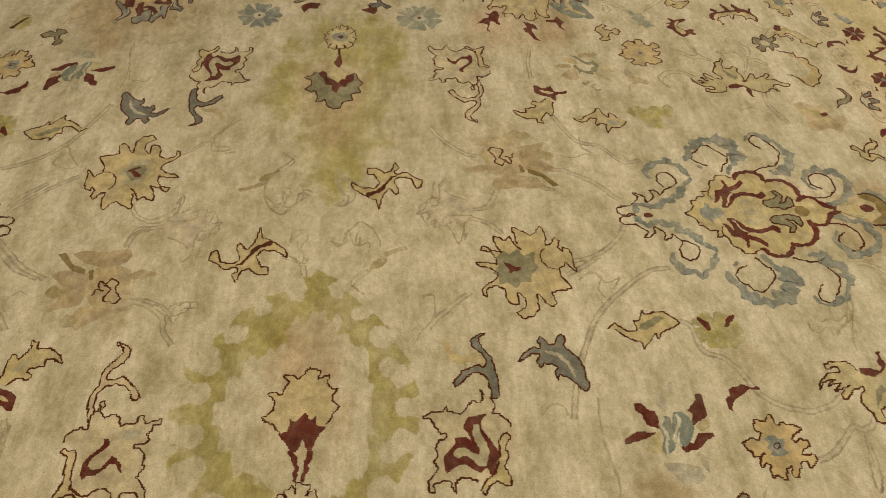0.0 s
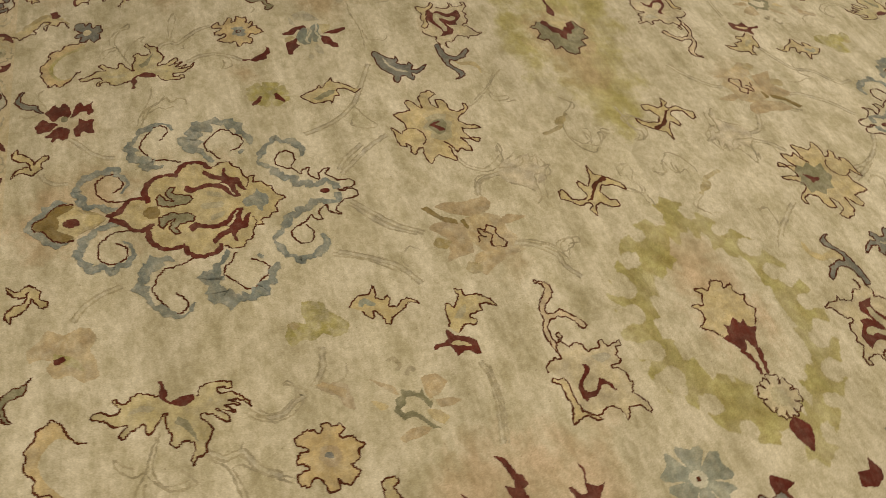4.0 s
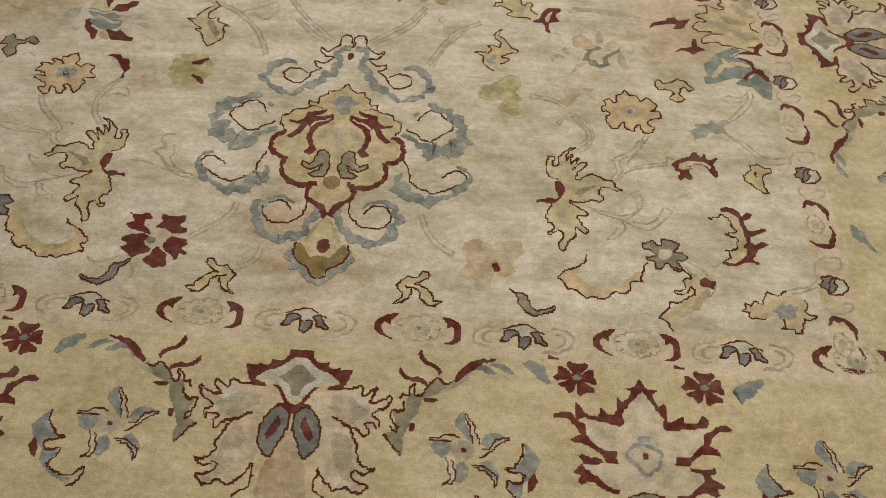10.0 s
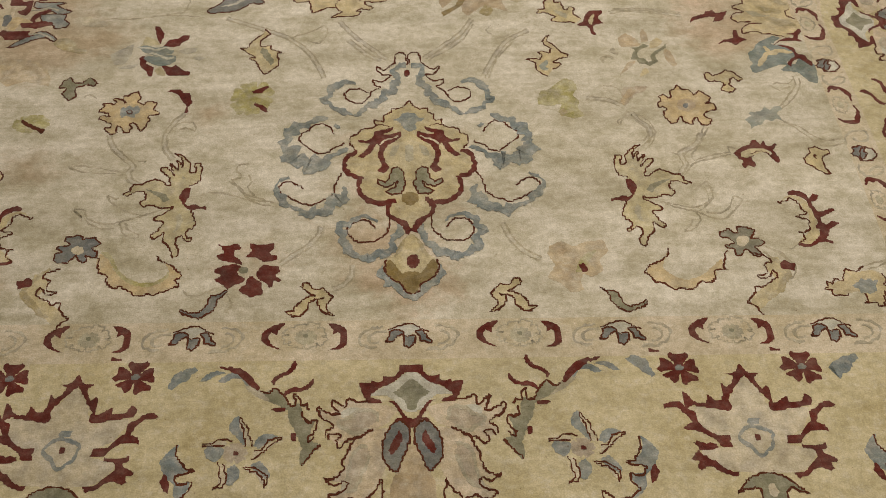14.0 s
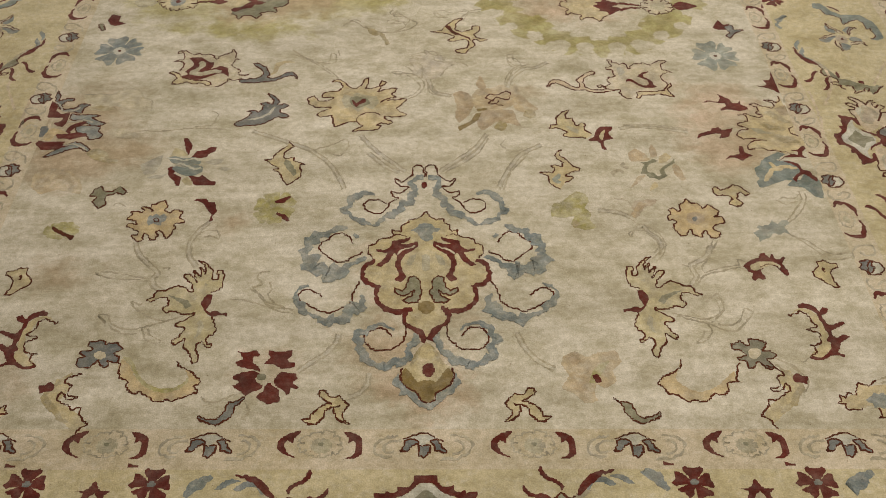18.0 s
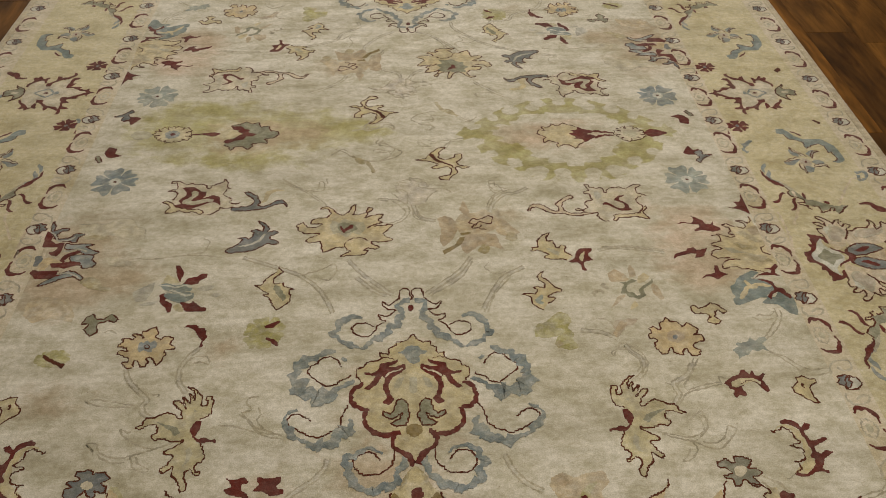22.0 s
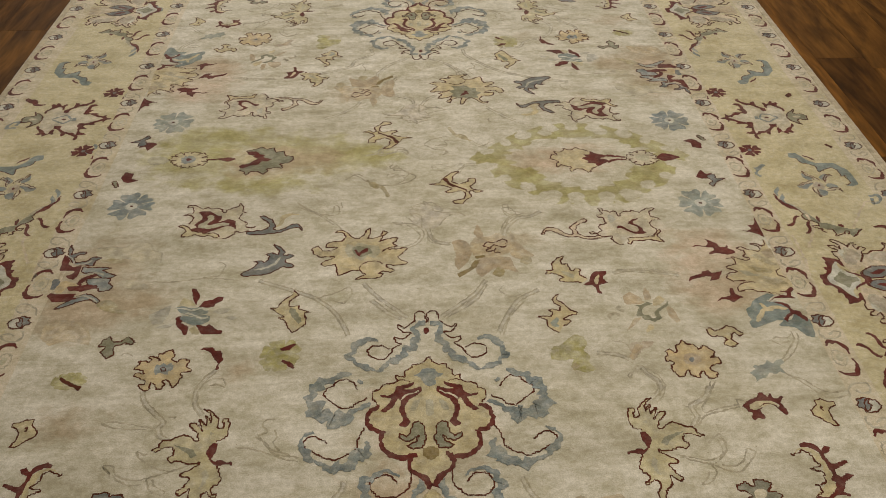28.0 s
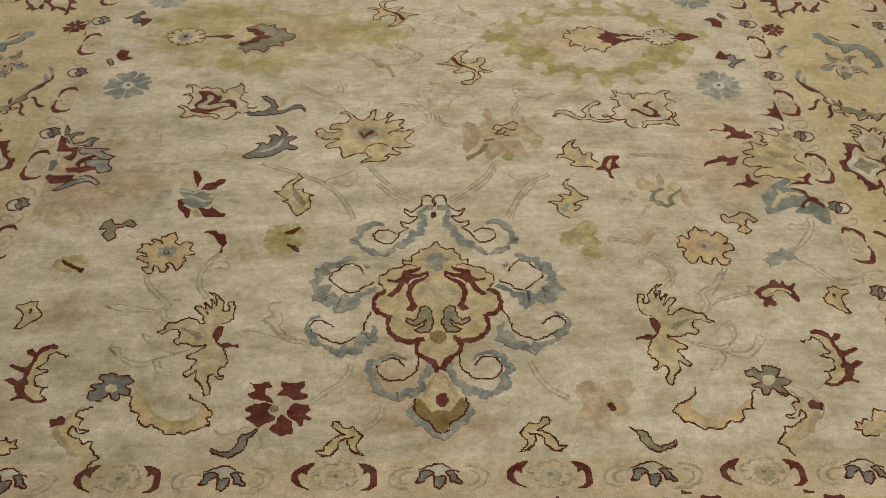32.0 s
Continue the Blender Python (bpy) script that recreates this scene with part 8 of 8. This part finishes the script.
vine([(59.2, -109.6), (62.2, -107.5), (62.5, -110.4)])
vine([(51.5, -112.4), (55.6, -113.5), (58.3, -114.1), (61.4, -112.7), (61.6, -110.5), (61.2, -108.3)])
vine([(52.3, -113), (56, -114.4), (59.3, -114.8), (62.5, -111.6), (62.6, -109.1), (61.2, -108.3)])
vine([(58.1, -114.9), (61.2, -116.7), (63.9, -117.1), (66.8, -114.4), (68.5, -112.4), (66.9, -111.4), (65.4, -114.1), (63.1, -115.7), (60.3, -115.3)])
vine([(58.1, -114.9), (58.8, -117.3), (56.7, -119.6), (55.1, -119.9), (56.4, -118.6), (57.4, -116.6)])
vine([(88.5, -129.2), (90.6, -128.5), (93.4, -127.7), (95, -125.5)])
vine([(89.1, -129.8), (91.5, -129.2), (94.1, -128)])
vine([(74.9, -125), (77.6, -123.4), (79.9, -123.1)])
vine([(69.7, -123.6), (72.5, -125.6), (75, -128.8), (73.8, -131.3), (70.8, -132.5), (69, -133)])
vine([(70.7, -124.2), (73.5, -126.2), (73.8, -129.4)])
vine([(-8.3, -31.6), (-6.1, -31.1), (-2.4, -34.6), (-0.6, -37.5), (-2.4, -40.8), (-6, -42.5)], False, False)
vine([(-4.7, -28.7), (-1.7, -32.3), (0.5, -36.9), (-1.7, -41.4), (-5.2, -43)], False, False)
vine([(1.2, -37.5), (1.9, -40.3), (4.7, -41.4), (7.5, -41.7)], False, False)
vine([(2.3, -36.9), (3.3, -39.8), (7.6, -40.9)], False, False)
vine([(-15.6, -56.7), (-12.4, -61.2), (-9, -65.1), (-4.3, -69.7)], True, False)
vine([(16, -56.4), (13, -61.4), (8.9, -65.3), (4.2, -69.5)], True, False)
vine([(-42.5, -54.9), (-34.6, -58.5), (-28.4, -61.5), (-23.4, -65.9), (-20.5, -70.6), (-18.6, -75.4)], True, False)
vine([(29.2, -60.6), (23.5, -64.4), (19.7, -71), (17.9, -75.1)], True, False)
vine([(-27, -62), (-22.5, -60.1), (-19.2, -58.1), (-18.3, -60.6), (-20.2, -64), (-22.9, -63)], False, False)
vine([(20.6, -58.5), (19.1, -60.5), (22.3, -63), (24.4, -62)], False, False)
vine([(50.5, -53.4), (57.5, -53.2), (66.8, -55.1)])
vine([(51.1, -54.3), (57.3, -54.1), (66, -55.6)])
vine([(-12.9, -13.1), (-8.2, -13.2), (-4.8, -10.2), (-6.4, -7.8), (-9.7, -7.5), (-10.2, -8.7)], False, False)
vine([(-4.8, -9.6), (-3.7, -7.3), (-6.2, -4.6), (-8.5, -4.5), (-9.4, -3.7), (-8.4, -2)], False, False)
vine([(-4.5, -5.9), (-7.1, -3.5)], False, False)
vine([(-21.4, -6.9), (-18.5, -8.7), (-16.6, -11)])
vine([(-22.6, -10), (-19.4, -7.2), (-17.5, -8.2)])
vine([(-16.7, 3.3), (-11.8, 3.9), (-8.9, 4), (-6.4, 6.1), (-4.1, 5.2), (-4.3, 3.3)], False, False)
vine([(-12.2, 4), (-7.7, 7.7), (-4.9, 6.7), (-3.7, 5.1)], False, False)
vine([(-14.2, 4.4), (-11, 8.1), (-9.9, 10.1)], False, False)
vine([(7.1, 2.5), (8.2, 5), (4.8, 6.1), (1.5, 8.8), (3.5, 11.5), (7.1, 13.1), (9.2, 13.3)])
vine([(4.2, 8.8), (6.7, 7.9), (8.9, 8.9), (5.9, 9)])
vine([(7.1, 2.8), (8.5, 4), (7.8, 5.7)])
vine([(7.3, -6.1), (4.7, -6), (3.6, -4.8), (4.1, -2.8), (5.1, -4.8), (8.6, -4.6), (11.2, -3), (13.4, -3.6), (11.7, -7.6)])
vine([(10.7, -7.1), (12.8, -4.2), (16.8, -3.2)])
vine([(22.1, -37.4), (23.1, -34.2), (24.4, -31.1), (27.5, -28.7), (29.6, -28.1)], False, False)
vine([(21.6, -37.1), (22.5, -33.6), (24.4, -30.2), (26.8, -28.3)], False, False)
vine([(27.5, -28.7), (24.7, -28.4), (23.4, -26.6), (23.3, -24), (24.9, -24), (25, -26.5), (28.9, -28)], False, False)
vine([(-11.2, 25.9), (-5.5, 25), (-2.9, 22.2), (2.7, 23.9), (1.2, 27.6), (-2.1, 32.7)])
vine([(-6.4, 25.2), (-3.4, 27.7), (-4.1, 31.3)], False, False)
vine([(23.2, 21.5), (22.7, 24.1)])
vine([(-36, -21.2), (-32.9, -24.2), (-28.3, -27.3), (-23, -33), (-22.2, -35.6)], False, False)
vine([(-35.5, -23.3), (-29.8, -26.8), (-24.5, -32.2)], False, False)
vine([(-28.8, -27.3), (-25.6, -26.6), (-24.9, -23), (-23.8, -23.5), (-23.6, -26.8), (-27.6, -27.9)], False, False)
vine([(-49, -54.2), (-57.3, -53.6), (-66.2, -54.8), (-70, -54.5)])
vine([(-57.3, -53.1), (-53, -52.4), (-52.2, -48.3), (-54, -47.2)], False, False)
vine([(-36, 56.9), (-29.9, 59.2), (-24.6, 62.2), (-22.9, 67), (-18.8, 70.2), (-16.7, 72.5), (-17.3, 76.3)], True, False)
vine([(-14.4, 54), (-14.3, 57), (-11.7, 61.1), (-8.9, 64.7), (-5.2, 67.3), (-3.9, 68.6)], True, False)
vine([(4.1, 68.3), (7.7, 66.2), (11.3, 62.8), (13.8, 58.9), (14.9, 53.7)], True, False)
vine([(-31.4, 25.7), (-27.5, 27.9), (-23.9, 30.7), (-20.9, 34), (-20, 36.6)], True, False)
vine([(-8.3, 40.6), (-5, 39.3), (-2.2, 37.3), (-1.6, 33), (-1.1, 29.4), (2.1, 25.7)], True, False)
vine([(-0.8, 29), (0.9, 33.5), (2.9, 37.6), (6.1, 40.4)], True, False)
vine([(-12.4, 47.8), (-11.5, 50.3), (-8.8, 51.8), (-7.7, 54.2)], False, False)
vine([(-12.1, 47.8), (-9.9, 49.7), (-7.5, 52), (-7.7, 54.2)], False, False)
vine([(-19.9, 57), (-18.7, 59.9), (-20, 63.2), (-19.4, 65.8)], False, False)
vine([(-26.5, 62.7), (-22.4, 62.8), (-20, 65.5)], False, False)
vine([(-10.6, 27.1), (-7.4, 28.3), (-5.3, 31.1), (-2.7, 30.6)], False, False)
vine([(2.6, 25.7), (3.6, 28.5), (6.5, 29.7), (8.9, 30.5), (4.7, 31.9), (1.7, 30.7)], False, False)
vine([(19.6, 55.6), (18.4, 58.8), (21.1, 61), (19.9, 63.9), (22.8, 62)], False, False)
vine([(-35.9, 106.5), (-37.1, 110.2), (-34.4, 113.4), (-33.1, 115.9)], False, False)
vine([(-44.3, 115.3), (-38.9, 114.5), (-34.4, 115.9), (-29.9, 117.7)], True, False)
vine([(17.3, 75.4), (18, 71.1), (20.2, 67.6), (23.1, 64.1), (27, 59.9), (31.5, 56.5), (36.3, 54.3), (40.8, 52.4), (47.7, 50.2), (53.6, 49)], True, False)
vine([(20.1, 55.2), (17.9, 58), (19.1, 60.1), (22.9, 58.9), (25.2, 60.2)], False, False)
vine([(31.8, 74), (32.9, 76), (39.1, 76.9), (41.2, 80.8), (44.6, 83.1), (48.4, 84.6), (50.9, 86.5), (52.9, 90.1), (53.6, 94.1), (52.3, 98.3), (50, 101.3)], True, False)
vine([(3.7, -5.2), (3.5, -3), (6, -2.5), (9, -3.9), (11.4, -2.3), (13.4, -2.7), (12.9, -4.2), (11.1, -6.5), (11.5, -8)], False, False)
vine([(14.3, -2.5), (17.7, -2.1)], False, False)
vine([(23.7, 21.9), (23.1, 24.3), (26.1, 24.6), (29.7, 23.8), (32.4, 21.6), (34.8, 20.4)], False, False)
vine([(31.8, 22.8), (29.8, 24.3), (27.7, 26.5), (24.9, 29.3), (22.6, 32.2)], True, False)
vine([(18.7, 52.8), (16.6, 56.5), (13.5, 60.7)], True, False)
vine([(7.2, 2.9), (8.7, 4), (7.4, 5.9), (4.5, 5.8)], False, False)
vine([(4.1, 6.6), (7.5, 7.2), (8.8, 8.9), (7.7, 10.8), (9.5, 11.2)], False, False)
vine([(52.4, 43.2), (50.2, 45.5), (50.9, 47.5), (52.8, 48)], False, False)
vine([(51.2, -96.4), (52.6, -94.2), (52.3, -91.7), (50.6, -89.9), (49.7, -87.8), (48.3, -88.5)], True, False)
vine([(48.3, -86), (45.1, -83.8), (40.2, -82.9)], True, False)
vine([(56.8, -105.5), (58.7, -102.5), (58.1, -99.7), (61.8, -97.4), (63.8, -94.1)], True, False)
vine([(49.5, -54.8), (53.5, -53.9), (60.6, -54.7), (66.6, -56.3)], True, False)
vine([(4.8, -69.8), (8.8, -67), (13.1, -63.2), (15.8, -57.7)], True, False)
vine([(18.3, -76.3), (20.1, -70.8), (24.4, -64.8)], True, False)
vine([(-5.9, -70), (-9.2, -67.8), (-13.3, -63.2)], True, False)
vine([(7.2, -41.6), (3, -39.6), (1.6, -35), (0.4, -27.6)], True, False)
vine([(21.9, -40.7), (23.4, -34.8), (27.1, -30.4), (30.4, -29.8), (34, -27.4)], True, False)
vine([(27.2, -29.8), (24.1, -29.2), (23.2, -25.5), (25.6, -25.8), (26.7, -28.3)], False, False)
vine([(18.8, -116.9), (20, -120.4), (22.5, -123.8), (25.6, -125.8)], True, False)

# ---- borders; each design is drawn with its foot to the outside ----
def round_border(name, shapes, spots, label, mirrored=False, squeeze=(1, 1), both=False, lift=0.0):
    """spots: (x, y, turn) on the south and east sides. North is the south side turned round; west mirrors the east, a little shifted."""
    spots = [(x, y - SHEAR * x * (t not in (90, -90)), t) for x, y, t in spots]
    south = [s for s in spots if s[2] != 90 and s[2] != -90]
    east = [s for s in spots if s[2] == 90 or s[2] == -90]
    if south:
        knot_in(name, shapes, [pose(x, y, 0, 0, 0, t) for x, y, t in south] + [pose(-x, -y, 0, 0, 0, t + 180) for x, y, t in south], label, both, mirrored, squeeze, lift)
    if east:
        knot_in(name, shapes, [pose(x, y, 0, 0, 0, t) for x, y, t in east], label, both, mirrored, squeeze, lift)
        knot_in(name, shapes, [pose(-x - 0.012, y + 0.055, 0, 0, 0, -t) for x, y, t in east], label, both, not mirrored, squeeze, lift)


EAST = 1.168
SIDE_PALMETTES, SIDE_STARS = (-0.592, 1.085), (0.222,)
palmettes = [(EAST, y, 90) for y in SIDE_PALMETTES]
round_border("border_palmette", PALMETTE, [(0, -1.6, 0), (1.17, -1.62, 45), (-1.17, -1.62, -45)], "cream and maroon border palmette with slate buds", both=True)
round_border("border_palmette", PALMETTE, palmettes, "cream and maroon border palmette with slate buds", both=True, squeeze=(1.0, 1.1))
for flipped in (False, True):
    round_border("wreath_leaf", WREATH, [(0, -1.6, 0)], "grey-green wreath leaf with maroon barbs", mirrored=flipped)
    round_border("wreath_leaf", WREATH, palmettes, "grey-green wreath leaf with maroon barbs", mirrored=flipped, squeeze=(1.12, 1.05))
flowers = [(0.290, -1.637, 0), (-0.295, -1.637, 0), (0.892, -1.638, 0), (-0.890, -1.640, 0), (1.188, -0.171, 90), (1.188, -1.0, 90), (1.178, 0.63, 90)]
round_border("border_flower", BORDER_FLOWER, flowers, "blue-grey five-petalled border flower")
for flipped, spots, design in ((False, (0, 3), BORDER_CRESCENT), (True, (1, 2), BORDER_CRESCENT), (False, (4,), SIDE_CRESCENT), (True, (5, 6), SIDE_CRESCENT)):
    round_border("border_crescent", design, [flowers[k] for k in spots], "blue-grey crescent leaf", mirrored=flipped)
south_stars, east_stars = [(0.590, -1.622, 0), (-0.586, -1.625, 0)], [(1.160, y, 90) for y in SIDE_STARS]
for spots, squeeze in ((south_stars, (1, 1)), (east_stars, (0.86, 1.12))):
    round_border("border_star", BORDER_STAR, spots, "large maroon wool star", squeeze=squeeze)
    round_border("star_heart", STAR_HEART, spots, "blue-grey diamond and grey-green cup inside the star", squeeze=squeeze, lift=0.0003)
round_border("red_flower", RED_FLOWER, [(0.481, -1.492, 0), (0.703, -1.493, 0), (-0.486, -1.495, 0), (-0.706, -1.495, 0)], "small maroon five-petalled flower")
round_border("red_flower", RED_FLOWER, [(1.043, 0.397, 90), (1.044, 0.027, 90)], "small maroon five-petalled flower", squeeze=(0.9, 1.1))

BUD_LABEL, CLASP_LABEL = "small slate and cream bud on the guard stripe", "pair of maroon clasps on the guard stripe"
round_border("guard_bud", GUARD_BUD, [(-0.004 + 0.392 * k, -1.419, 0) for k in range(-2, 3)] + [(0.392 * k, -1.83, 0) for k in range(-3, 4)], BUD_LABEL, squeeze=(0.97, 0.97))
round_border("clasp", CLASP, [(0.196 + 0.392 * k, -1.417, 0) for k in range(-3, 3)] + [(0.196 + 0.392 * k, -1.83, 0) for k in range(-3, 3)], CLASP_LABEL)
PITCH = 0.2665            # of the guard motifs along the long sides
round_border("guard_bud", SIDE_BUD, [(0.972, -1.272 + PITCH * k, 90) for k in range(10)] + [(1.378, -1.822 + PITCH * k, 90) for k in range(14)], BUD_LABEL)
round_border("clasp", SIDE_CLASP, [(0.972, -1.132 + PITCH * k, 90) for k in range(9)] + [(0.970, -1.400, 90)] + [(1.378, -1.688 + PITCH * k, 90) for k in range(13)], CLASP_LABEL)

# ---- wooden floor: planks along the length of the room ----
PLANK_WIDE = 0.185
planks = {}
chance = random.Random(5)
for row in range(int((x1 - x0) / PLANK_WIDE) + 1):
    left = x0 + row * PLANK_WIDE
    right = min(left + PLANK_WIDE - 0.0004, x1)
    if right - left < 0.02:
        continue
    y = y0 - chance.uniform(0, 1.2)
    near = -2.6 < left < 2.6
    while y < y1:
        long = chance.choice((0.9, 1.2, 1.5, 1.8) if near else (2.4, 3.6, 4.8))
        a, b = max(y, y0), min(y + long - 0.0004, y1)
        if b - a > 0.05:
            key = (round(right - left, 3), round(b - a, 3))
            if key not in planks:
                planks[key] = box("plank", -key[0] / 2, key[0] / 2, -key[1] / 2, key[1] / 2, -0.012, 0.0, PLANK, 0.0007)
            link("plank", planks[key], floor, pose((left + right) / 2, (a + b) / 2, FLOOR_Z - 0.0002))
        y += long
